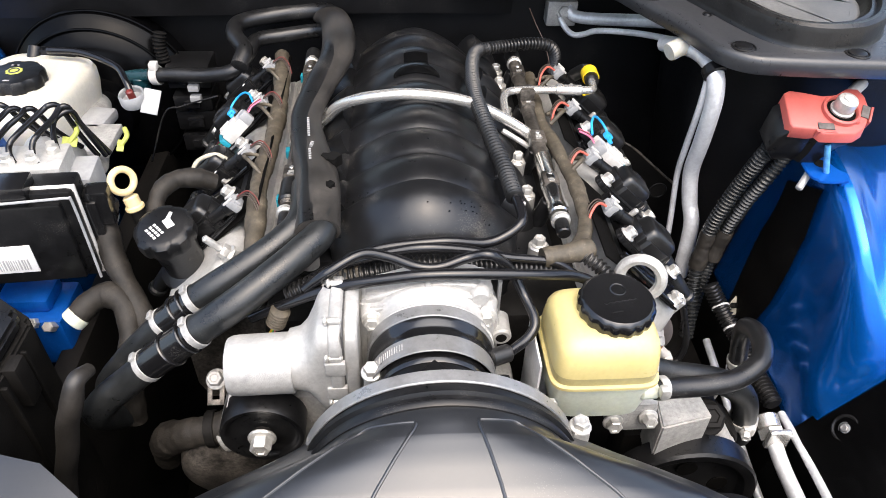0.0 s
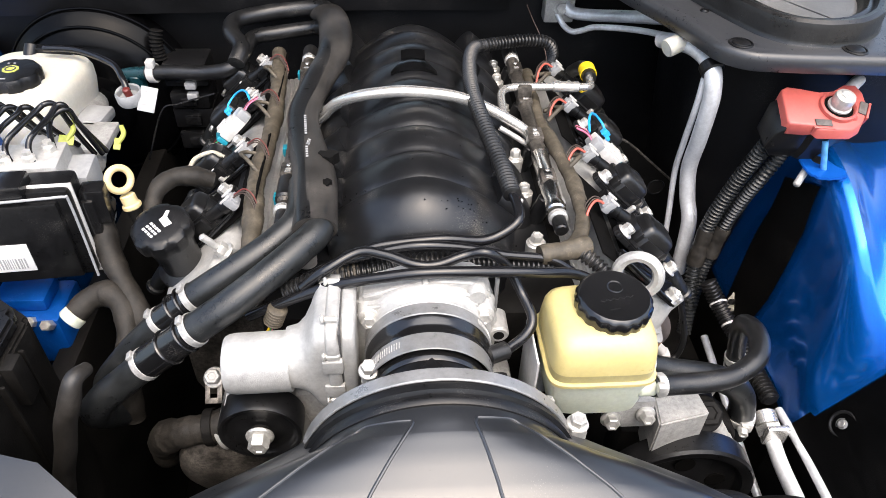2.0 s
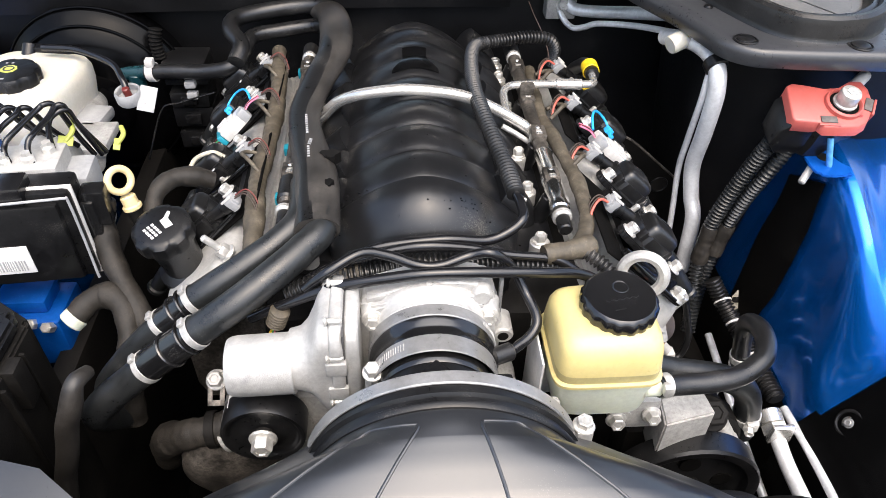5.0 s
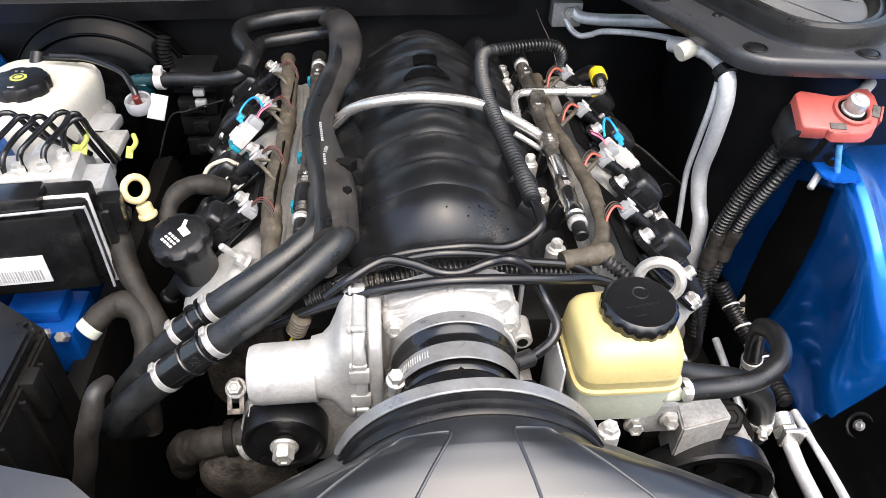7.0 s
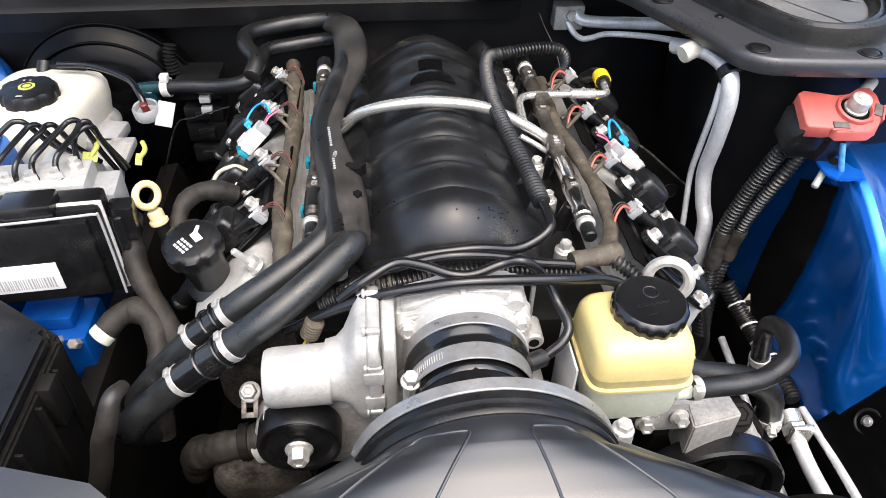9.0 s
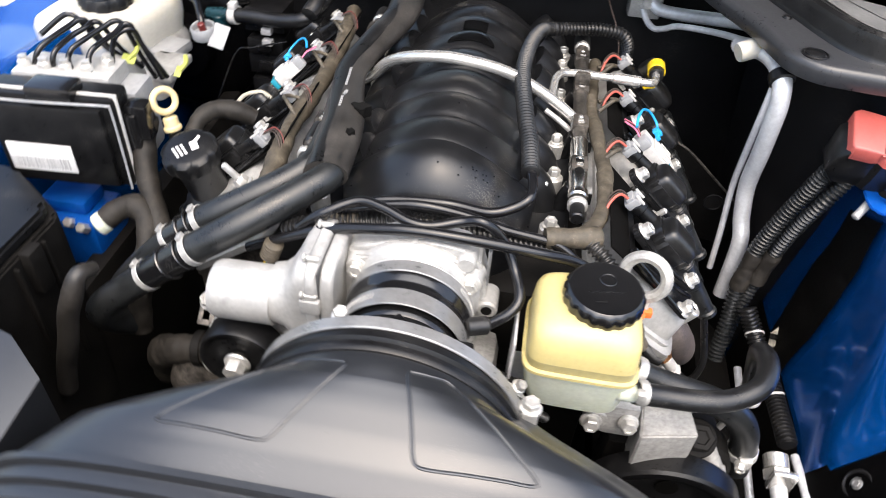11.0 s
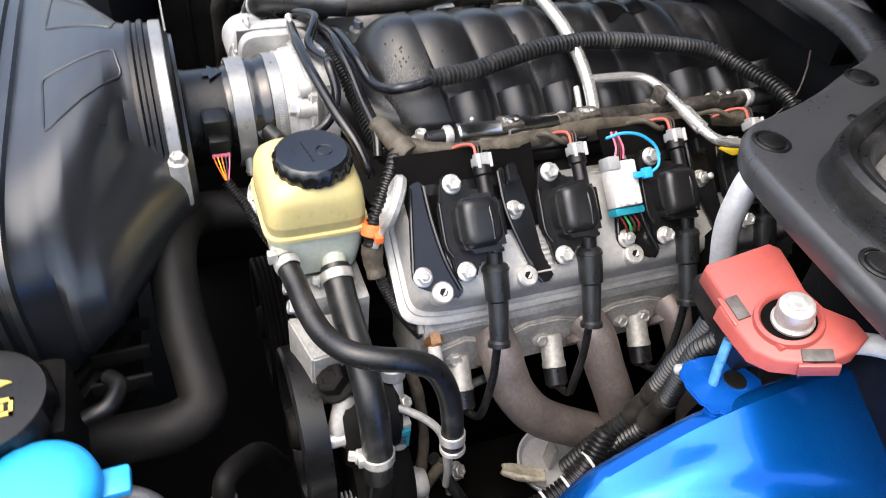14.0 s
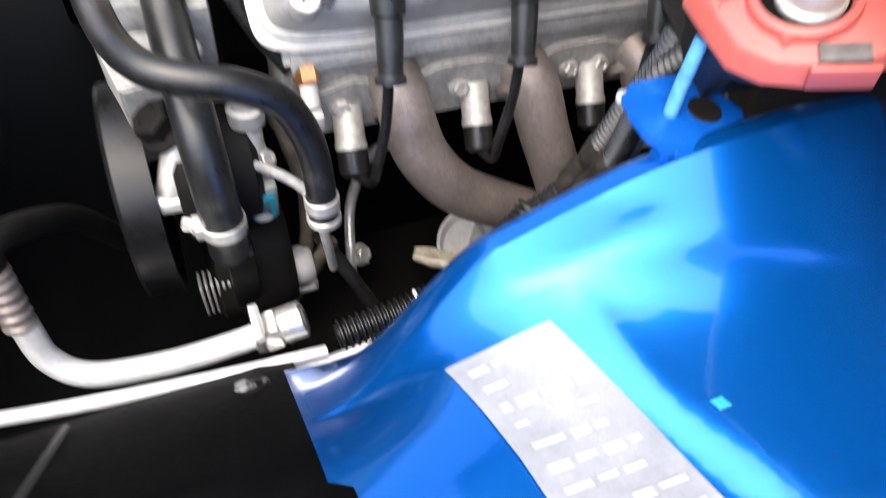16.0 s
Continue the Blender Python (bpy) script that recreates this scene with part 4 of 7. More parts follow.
part("plug", join(box((0.040, -0.040, 0.752), (0.068, -0.014, 0.790), 0.005), box((0.060, -0.0375, 0.750), (0.081, -0.0165, 0.775), 0.004)), "black", maf, "black sensor plug")
part("wire_seal", box((0.0805, -0.036, 0.7565), (0.0825, -0.018, 0.7600), 0.0008), "pinkwire", maf, "pink wire seal")
for k, w in enumerate(("orange", "yel", "orange", "brownwire", "pinkwire")):
    part("wire", tube([(0.082, -0.0345 + 0.0038 * k, 0.757), (0.089, -0.032 + 0.0028 * k, 0.750), (0.096, -0.027 + 0.0008 * k, 0.738)], 0.0008, 6), w, maf)
part("lead", conduit([(0.097, -0.026, 0.737), (0.112, -0.012, 0.715), (0.128, 0.003, 0.685), (0.145, 0.02, 0.655)], 0.0048, 0.003), "rubber", maf, "corrugated lead")

airbox = thing("airbox", (0, -0.2, 0.58), "dark grey moulded plastic airbox lid with ribs and recesses", "airbox")
AC = Vector((0.004, 0, 0.742))
specs = [(-0.094, 0.112, 0.112, 2.0, 0.742), (-0.106, 0.116, 0.113, 2.05, 0.742), (-0.119, 0.150, 0.113, 2.3, 0.741), (-0.136, 0.192, 0.112, 2.6, 0.738), (-0.156, 0.225, 0.109, 3.1, 0.734),
         (-0.175, 0.243, 0.106, 3.6, 0.729), (-0.192, 0.252, 0.104, 4.2, 0.726)]
y = -0.196
for k in range(3):
    specs += [(y, 0.254, 0.103, 4.5, 0.726), (y - 0.002, 0.259, 0.108, 4.5, 0.726), (y - 0.007, 0.259, 0.108, 4.5, 0.726), (y - 0.009, 0.254, 0.103, 4.5, 0.726)]
    y -= 0.014
specs += [(-0.250, 0.262, 0.100, 5, 0.722), (-0.30, 0.268, 0.096, 5, 0.718), (-0.40, 0.27, 0.088, 5, 0.712), (-0.425, 0.26, 0.08, 5, 0.71)]
SHOULDER = ((-0.30, -0.19, -0.165, -0.138, -0.122, -0.104, -0.086, -0.066, -0.052), (0.10, 0.10, 0.252, 0.246, 0.222, 0.190, 0.158, 0.124, 0.100), (0.03, 0.03, 0.078, 0.072, 0.066, 0.060, 0.052, 0.044, 0.038))


def lid_section(y_, n=128):
    """The lid across the car at one station: a round outlet melting into low wide shoulders."""
    k = [v[0] for v in specs[::-1]]
    a, b, e, c = (float(np.interp(y_, k, [v[i] for v in specs[::-1]])) for i in (1, 2, 3, 4))
    sa, sb = (float(np.interp(y_, SHOULDER[0], SHOULDER[i])) for i in (1, 2))
    out = []
    for j in range(n):
        an = 2 * math.pi * (j + 0.5) / n
        ca, sn = abs(math.cos(an)), abs(math.sin(an))
        r1 = ((ca / a) ** e + (sn / b) ** e) ** (-1 / e)
        r2 = ((ca / sa) ** 2.6 + (sn / sb) ** 2.6) ** (-1 / 2.6)
        r = (r1 ** 14 + r2 ** 14) ** (1 / 14)
        out.append((AC.x + r * math.cos(an), y_, c + r * math.sin(an)))
    return out


stations = sorted({v[0] for v in specs} | {-0.054, -0.060, -0.070, -0.078, -0.086} | {round(-0.094 - 0.006 * k, 4) for k in range(16)}, reverse=True)
specs.insert(0, (-0.050, 0.098, 0.098, 2.0, 0.742))
part("lid", loft([lid_section(y_) for y_ in stations]), "airbox", airbox, smooth=32)
part("outlet_ring", lathe([(0.104, 0.0), (0.1140, 0.001), (0.1152, 0.003), (0.1152, 0.006), (0.1128, 0.008), (0.1128, 0.011), (0.1158, 0.013), (0.1158, 0.017), (0.108, 0.020)], AC + Vector((0, -0.097, 0)), AC + Vector((0, 1, 0)), 80), "black", airbox)
part("band_clamp", clamp_band(AC + Vector((0, -0.0685, 0)), (0, 1, 0), 0.1125, 0.012, 0.0020, n=80), "band", airbox, "wide steel band clamp")
part("outlet_face", lathe([(0.112, 0), (0.112, 0.018), (0.100, 0.026), (0.06, 0.030), (0.0, 0.030)], AC + Vector((0, -0.083, 0)), AC + Vector((0, 1, 0)), 64), "black", airbox)
part("clamp_screw", join(box((0.112, -0.077, 0.735), (0.126, -0.060, 0.786), 0.003), bolt_at((0.119, -0.068, 0.784), (0.05, 0, 1), 0.0065, 0.009)), "steel", airbox, "zinc clamp screw")


def top_of_lid(x, y_):
    """Height of the lid above a plan point."""
    up = sorted((p[0], p[2]) for p in lid_section(y_) if p[2] > 0.742)
    return float(np.interp(x, [p[0] for p in up], [p[1] for p in up]))


def on_lid(pts, r, name="bead"):
    line = even(spline([(x, y_, 0) for x, y_ in pts], 14), 0.003)
    line = [Vector((p.x, p.y, top_of_lid(p.x, p.y))) for p in line]
    part(name, sweep(line, r, 8), "airbox", airbox)


def panel_mark(corners, r):
    """A moulded four-sided outline on the lid with eased corners."""
    loop = [Vector(c).to_3d() for c in corners]
    pts = []
    for a, b in zip(loop, loop[1:] + loop[:1]):
        pts += [a.lerp(b, u) for u in (0.07, 0.3, 0.6, 0.93)]
    on_lid([(p.x, p.y) for p in pts + pts[:1]], r)


panel_mark([(0.026, -0.107), (0.056, -0.103), (0.126, -0.167), (0.043, -0.170)], 0.0013)
panel_mark([(-0.016, -0.108), (-0.055, -0.103), (-0.138, -0.166), (-0.056, -0.170)], 0.0013)
for x in (-0.13, -0.03, 0.07, 0.155):
    part("catch", box((x - 0.012, -0.262, top_of_lid(x, -0.25) - 0.004), (x + 0.012, -0.244, top_of_lid(x, -0.25) + 0.004), 0.003), "gloss", airbox, "glossy black catch")
    part("bead", box((x + 0.03, -0.30, top_of_lid(x, -0.27) - 0.003), (x + 0.034, -0.245, top_of_lid(x, -0.27) + 0.0012), 0.001), "airbox", airbox)
part("tray", prism([(-0.28, -0.42), (0.275, -0.42), (0.275, -0.19), (0.20, -0.14), (-0.20, -0.14), (-0.28, -0.19)], 0.56, 0.655, bevel=0.008), "dirt", airbox, "black airbox tray")
for x0 in (0.20, 0.235, 0.268):
    part("wedge_rib", box((x0 - 0.002, -0.17, 0.655), (x0 + 0.002, -0.12, 0.672), 0.001), "dirt", airbox)

shroud = thing("side_shroud", (-0.33, -0.2, 0.6), "dark grey moulded shroud beside the radiator", "shroud")
part("panel", loft([[(x, y_, z) for x, y_, z in ((-0.262, -0.12 - d, 0.60), (-0.262, -0.12 - d, 0.785 - d * 0.1), (-0.30, -0.092 - d, 0.796 - d * 0.1), (-0.40, -0.065 - d, 0.798 - d * 0.1), (-0.48, -0.06 - d, 0.79 - d * 0.1), (-0.48, -0.06 - d, 0.60))] for d in (0, 0.01, 0.3)]), "airbox", shroud)


# ---- fuel rails and pipes ----
def fuel_rail(side, y0, y1, label):
    x, z = side * 0.149, 0.797
    r = thing("fuel_rail", (x, (y0 + y1) / 2, 0.77), label, "fuel rail", "fuel rails")
    part("tube", rod((x, y0 + 0.03, z), (x, y1 - 0.02, z), 0.0088, 0.003), "rail", r)
    part("end_cap", rod((x, y0 - 0.006, z - 0.001), (x, y0 + 0.014, z), 0.0078), "rubber", r, "black rubber end cap")
    if side > 0:
        part("joint_sleeve", lathe([(0, 0), (0.0095, 0), (0.0112, 0.002), (0.0112, 0.012), (0.0102, 0.014), (0.0102, 0.055), (0.0112, 0.057), (0.0112, 0.066), (0.0104, 0.068), (0.0104, 0.112), (0.009, 0.114), (0, 0.114)], (x, y0 + 0.026, z), (x, 5, z), 28), "chrome", r, "bright steel sleeve")
    else:
        part("joint_sleeve", rod((x, y0 + 0.034, z), (x, y0 + 0.075, z), 0.0112, 0.003), "rubber", r, "black rubber sleeve")
    part("end_cap", rod((x, y1 - 0.035, z), (x, y1, z), 0.0112, 0.004), "rubber", r, "black rubber end cap")
    for y in (y0 + 0.012, y0 + 0.078, y0 + 0.17, y1 - 0.04):
        part("collar", rod((x, y, z), (x, y + 0.009, z), 0.0108, 0.002), "steel", r, "bright collar")
    for y in np.linspace(y0 + 0.085, y1 - 0.07, 4):
        part("saddle", box((x - 0.0095, y - 0.013, z - 0.006), (x + 0.0095, y + 0.013, z + 0.0102), 0.0025), "rail", r)
        part("slot", join(box((x - 0.004, y - 0.009, z + 0.0096), (x + 0.004, y - 0.005, z + 0.0116), 0.001), rod((x, y + 0.006, z + 0.009), (x, y + 0.006, z + 0.0115), 0.0030)), "bright", r)
    for y in np.linspace(y0 + 0.06, y1 - 0.05, 4):
        inj = part("injector", join(rod((x - side * 0.004, y, z - 0.006), (x - side * 0.018, y, 0.752), 0.0095), box((x + side * 0.004 - 0.009, y - 0.007, 0.772), (x + side * 0.004 + 0.014, y + 0.007, 0.787), 0.002)), "black", r, "black injector")
        part("injector_plug", box((x + side * 0.014 - 0.003, y - 0.006, 0.776), (x + side * 0.014 + 0.004, y + 0.006, 0.788), 0.002), "teal" if side < 0 else "greyp", inj)
    if side < 0:
        part("bracket", join(box((x - side * 0.036 - 0.012, y0 + 0.045, 0.768), (x - side * 0.036 + 0.012, y0 + 0.075, 0.771), 0.001), box((x - side * 0.036 - 0.012, y0 + 0.070, 0.768), (x - side * 0.036 + 0.012, y0 + 0.074, 0.812), 0.001),
             box((x - side * 0.036 - 0.012, y0 + 0.070, 0.809), (x - side * 0.036 + 0.012, y0 + 0.098, 0.812), 0.001)), "alupipe", r, "bent steel bracket")
        part("bracket_bolt", bolt_at((x - side * 0.036, y0 + 0.084, 0.812), (0, 0, 1), 0.0055, 0.009), "steel", r, "zinc bolt")
    part("bracket_bolt", bolt_at((x - side * 0.034, y0 + 0.058, 0.771), (0, 0, 1), 0.0055, 0.007, 0.014), "steel", r, "zinc bolt")
    return r


fuel_rail(1, 0.172, 0.598, "steel fuel rail with saddles and a rubber end cap")
fuel_rail(-1, 0.192, 0.602, "steel fuel rail with saddles, beside the heater hoses")
cross = thing("crossover_pipe", (0.01, 0.385, 0.80), "bright steel crossover pipe arching over the manifold", "pipe")
part("pipe", tube([(0.145, 0.362, 0.790), (0.137, 0.363, 0.801), (0.109, 0.366, 0.819), (0.076, 0.364, 0.838), (0.043, 0.360, 0.852), (0.0, 0.356, 0.860), (-0.03, 0.358, 0.859), (-0.07, 0.370, 0.847), (-0.100, 0.390, 0.825), (-0.120, 0.402, 0.800), (-0.14, 0.41, 0.785)], 0.0071, 16), "bright", cross)
part("stay", tube([(0.142, 0.350, 0.786), (0.125, 0.353, 0.797), (0.105, 0.357, 0.808)], 0.0035, 10), "steel", cross)
part("clip", box((-0.112, 0.396, 0.812), (-0.100, 0.402, 0.820), 0.001), "steel", cross)
feed = thing("fuel_feed_pipe", (0.18, 0.44, 0.80), "bright steel fuel feed pipe with a square block on the rail", "pipe")
part("pipe", tube([(0.110, 0.368, 0.8195), (0.1115, 0.395, 0.820), (0.1135, 0.419, 0.820), (0.121, 0.435, 0.8195), (0.137, 0.4420, 0.8185), (0.16, 0.4425, 0.8185), (0.20, 0.441, 0.819), (0.226, 0.440, 0.819), (0.238, 0.446, 0.817), (0.243, 0.462, 0.813), (0.246, 0.485, 0.811)], 0.0052, 14), "bright", feed)
part("block", box((0.138, 0.434, 0.800), (0.158, 0.452, 0.823), 0.003), "rail", feed, "cast block")
part("fitting", rod((0.186, 0.4415, 0.819), (0.222, 0.440, 0.819), 0.0072), "bright", feed, "thick fitting sleeve")
part("hose", tube([(0.246, 0.480, 0.811), (0.248, 0.505, 0.810), (0.247, 0.535, 0.800), (0.244, 0.57, 0.775)], 0.0098, 14), "rubber", feed, "black rubber hose")
part("tag", join(clamp_band((0.2475, 0.500, 0.8105), (0.05, 1, 0), 0.0105, 0.020, 0.0012, n=24), prism([(0.225, 0.484), (0.247, 0.490), (0.246, 0.470), (0.232, 0.462)], 0.798, 0.7995, bevel=0)), "yel", feed, "yellow tape tag")


# ---- tubes and harness across the engine ----
def harness(name, bm, material, label, category="cable", group=""):
    return solid(name, bm, material, label, category, group)


loom = thing("wiring_conduit", (0.09, 0.35, 0.80), "black corrugated wiring conduit running over the manifold", "cable")
part("ribbed_front", conduit([(0.0955, 0.186, 0.831), (0.091, 0.233, 0.833), (0.084, 0.271, 0.838), (0.077, 0.315, 0.8435), (0.0725, 0.355, 0.845)], 0.0086), "rubber", loom)
part("ribbed_middle", conduit([(0.073, 0.350, 0.845), (0.071, 0.385, 0.8445), (0.073, 0.441, 0.840), (0.079, 0.50, 0.833), (0.089, 0.540, 0.828), (0.106, 0.556, 0.825)], 0.0084), "rubber", loom)
part("ribbed_rear", conduit([(0.100, 0.555, 0.825), (0.13, 0.565, 0.824), (0.17, 0.572, 0.825), (0.200, 0.576, 0.820), (0.214, 0.585, 0.80), (0.216, 0.60, 0.77)], 0.0082), "rubber", loom)
part("front_tube", tube([(0.0955, 0.190, 0.831), (0.099, 0.172, 0.828), (0.098, 0.152, 0.825), (0.083, 0.142, 0.817), (0.059, 0.134, 0.813), (0.019, 0.128, 0.821), (-0.031, 0.126, 0.818), (-0.059, 0.124, 0.812), (-0.087, 0.120, 0.800), (-0.13, 0.105, 0.785)], 0.0053, 14), "shine", loom, "shiny smooth tube")
harness("vapour_tube", tube([(-0.174, 0.087, 0.762), (-0.129, 0.081, 0.789), (-0.085, 0.078, 0.810), (-0.032, 0.072, 0.825), (-0.001, 0.070, 0.830), (0.046, 0.072, 0.828), (0.107, 0.082, 0.816), (0.145, 0.094, 0.802), (0.166, 0.100, 0.787), (0.166, 0.104, 0.775)], 0.0054, 14), "shine", "shiny black vapour tube across the throttle body", "tube")
vent = thing("breather_hose", (0.04, 0.08, 0.75), "shiny black breather hose looping to the intake coupler", "tube")
part("tube", tube([(-0.118, 0.085, 0.801), (-0.095, 0.088, 0.819), (-0.063, 0.101, 0.830), (-0.037, 0.095, 0.831), (-0.010, 0.084, 0.828), (0.011, 0.084, 0.827), (0.038, 0.092, 0.831), (0.059, 0.090, 0.835), (0.079, 0.092, 0.815), (0.093, 0.080, 0.792), (0.101, 0.055, 0.782), (0.094, 0.042, 0.773), (0.076, 0.034, 0.761)], 0.0050, 14), "shine", vent)
part("elbow", join(rod((0.076, 0.034, 0.761), (0.055, 0.024, 0.764), 0.0088, 0.002), rod((0.055, 0.024, 0.764), (0.040, 0.012, 0.748), 0.0105, 0.003)), "rubber", vent, "black rubber elbow")
harness("breather_tube", tube([(-0.086, 0.110, 0.809), (-0.031, 0.112, 0.823), (0.001, 0.112, 0.827), (0.040, 0.115, 0.820), (0.080, 0.117, 0.808), (0.127, 0.120, 0.798), (0.152, 0.116, 0.784)], 0.0048, 14), "shine", "shiny black tube behind the throttle body", "tube")
eng = thing("engine_loom", (0.1, 0.12, 0.78), "engine wiring loom in corrugated sleeve and brown cloth tape", "cable")
part("ribbed_sleeve", conduit([(-0.137, 0.095, 0.784), (-0.109, 0.098, 0.795), (-0.076, 0.103, 0.799), (-0.043, 0.108, 0.801), (-0.010, 0.112, 0.805), (0.053, 0.118, 0.797), (0.117, 0.122, 0.787), (0.148, 0.126, 0.780)], 0.0088), "rubber", eng)
part("tape_patch", taped([(-0.098, 0.100, 0.795), (-0.081, 0.103, 0.797), (-0.064, 0.106, 0.799)], 0.0108), "tape", eng, "brown cloth tape")
part("junction", taped([(0.118, 0.125, 0.799), (0.14, 0.130, 0.799), (0.158, 0.136, 0.798), (0.170, 0.142, 0.795)], 0.0112), "tape", eng, "brown cloth tape")
part("branch_rear", taped([(0.155, 0.134, 0.799), (0.170, 0.165, 0.798), (0.177, 0.20, 0.798), (0.178, 0.25, 0.799), (0.172, 0.30, 0.800), (0.168, 0.34, 0.799), (0.163, 0.40, 0.793), (0.165, 0.47, 0.79), (0.170, 0.545, 0.785)], 0.0082), "tape", eng, "brown cloth tape")
part("branch_down", conduit([(0.158, 0.134, 0.798), (0.178, 0.122, 0.788), (0.198, 0.106, 0.770), (0.212, 0.095, 0.750), (0.220, 0.091, 0.728)], 0.0072), "rubber", eng, "corrugated branch")
part("branch_knot", taped([(0.218, 0.092, 0.732), (0.224, 0.092, 0.715), (0.232, 0.094, 0.702)], 0.0105), "tape", eng)
part("branch_low", conduit([(0.226, 0.093, 0.715), (0.241, 0.100, 0.692), (0.256, 0.115, 0.664), (0.268, 0.132, 0.642)], 0.0050, 0.003), "rubber", eng, "thin corrugated branch")
clip_ = thing("loom_clip", (0.216, 0.092, 0.742), "bright orange plastic clip holding the loom", "clip")
part("clip", join(clamp_band((0.215, 0.093, 0.748), (0.55, -0.3, -1), 0.0086, 0.012, 0.0024, n=20), box((0.221, 0.091, 0.745), (0.233, 0.099, 0.753), 0.0015), box((0.202, 0.083, 0.745), (0.210, 0.092, 0.754), 0.0015)), "orange", clip_)
harness("left_loom", taped([(-0.196, 0.595, 0.793), (-0.194, 0.58, 0.80), (-0.190, 0.54, 0.797), (-0.184, 0.46, 0.793), (-0.183, 0.37, 0.792), (-0.187, 0.28, 0.792), (-0.182, 0.21, 0.792), (-0.178, 0.16, 0.788), (-0.172, 0.12, 0.775)], 0.0105), "tape", "injector loom wrapped in brown cloth tape", "cable")
for k, (y, r_) in enumerate(((0.29, 0.02), (0.405, 0.022), (0.50, 0.02))):
    harness("loom_loop", tube([(0.172, y - 0.02, 0.80), (0.186, y - 0.012, 0.812), (0.194, y + 0.004, 0.806), (0.186, y + 0.015, 0.80), (0.172, y + 0.01, 0.797)], 0.0028, 10), "tape", "taped loop of wire by the coil plug", "cable", "loom loops")
for k, y in enumerate((0.31, 0.43, 0.53)):
    harness("loom_loop", tube([(-0.185, y - 0.03, 0.80), (-0.198, y - 0.02, 0.812), (-0.208, y, 0.806), (-0.200, y + 0.012, 0.80), (-0.186, y + 0.01, 0.796)], 0.0024, 10), "tape", "taped loop of wire by the coil plug", "cable", "loom loops")

pig = thing("wire_pigtail", (-0.155, 0.078, 0.73), "ribbed sleeve end with yellow, green and pink wires", "cable")
part("ribbed_sleeve", conduit([(-0.1420, 0.0780, 0.7810), (-0.1490, 0.0780, 0.7630)], 0.0085, 0.0036), "tape", pig)
for w_, p_ in zip(("yel", "greenwire", "pinkwire", "brownwire"), ((-0.1630, 0.0780, 0.7370), (-0.1590, 0.0780, 0.7330), (-0.1540, 0.0780, 0.7330), (-0.1500, 0.0780, 0.7360))):
    part("wire", tube([(-0.1490, 0.0780, 0.7630), Vector((-0.1490, 0.0780, 0.7630)).lerp(Vector(p_), 0.5) + Vector((0, -0.002, 0.001)), p_, Vector(p_) + Vector((-0.004, 0.004, -0.03))], 0.0013, 8), w_, pig)
# leads of the coils: three or four coloured wires each
for s, ys in ((1, (0.166, 0.269, 0.387, 0.490)), (-1, (0.261, 0.363, 0.484, 0.587))):
    for y in ys:
        x0 = 0.2185 if s > 0 else -0.219
        dy = 0.035 if s > 0 else -0.035
        ld = thing("coil_lead", (x0 - s * 0.02, y + dy, 0.79), "bundle of thin coloured wires into the coil plug", "cable", "coil leads")
        for k, w in enumerate(("salmon" if s > 0 else "brownwire", "brownwire", "brownwire" if s > 0 else "redwire")):
            q = y + dy + (k - 1.5) * 0.003
            part("wire", tube([(x0 - s * 0.016, q, 0.807), (x0 - s * 0.028, q + 0.001 * k, 0.813), (x0 - s * 0.038, q - 0.010 + 0.003 * k, 0.807), (x0 - s * 0.043, q - 0.024 + 0.004 * k, 0.796)], 0.0015 if k == 0 and s > 0 else 0.0008, 8, 6), w, ld)


# ---- white block connectors with the blue locking lead ----
def block_connector(m, label):
    c = thing("block_connector", m @ Vector((0, 0, 0)), label, "connector", "block connectors")
    part("shell", join(box((-0.018, -0.030, 0), (0.018, 0.022, 0.020), 0.003, m=m), box((-0.014, -0.012, 0.0195), (0.014, 0.020, 0.0235), 0.002, m=m)), "whitep", c)
    for k in range(3):
        part("rib", box((-0.013 + 0.010 * k, 0.0, 0.0230), (-0.007 + 0.010 * k, 0.021, 0.0255), 0.001, m=m), "whitep", c)
    part("cap", box((-0.019, -0.036, 0.001), (-0.003, -0.020, 0.022), 0.003, m=m), "greyp", c, "grey end cap")
    part("seal", box((-0.019, 0.0225, 0.001), (0.019, 0.031, 0.019), 0.002, m=m), "teal", c, "teal seal")
    part("lock", join(box((0.008, -0.014, 0.0236), (0.028, -0.007, 0.0285), 0.0015, m=m), box((0.020, -0.017, 0.022), (0.030, -0.005, 0.031), 0.0015, m=m)), "cyan", c, "light blue lock")
    part("lock_lead", turned(tube([(0.029, -0.010, 0.027), (0.040, -0.018, 0.030), (0.040, -0.036, 0.032), (0.024, -0.052, 0.032), (0.004, -0.058, 0.028), (-0.016, -0.056, 0.022)], 0.0018, 8), m), "cyan", c, "light blue lead")
    for k, w in enumerate(("redwire", "greenwire", "brownwire", "redwire")):
        part("wire", turned(tube([(-0.010 + 0.006 * k, 0.030, 0.010), (-0.006 + 0.006 * k, 0.042, 0.012), (0.0 + 0.005 * k, 0.050, 0.004), (0.012 + 0.003 * k, 0.045, -0.004)], 0.0014, 6, 6), m), w, c)
        part("wire", turned(tube([(-0.004 + 0.004 * k, -0.032, 0.012), (0.0 + 0.003 * k, -0.046, 0.014), (0.002 * k, -0.064, 0.010)], 0.0013, 6, 6), m), ("pinkwire", "brownwire", "redwire", "pinkwire")[k], c)
    return c


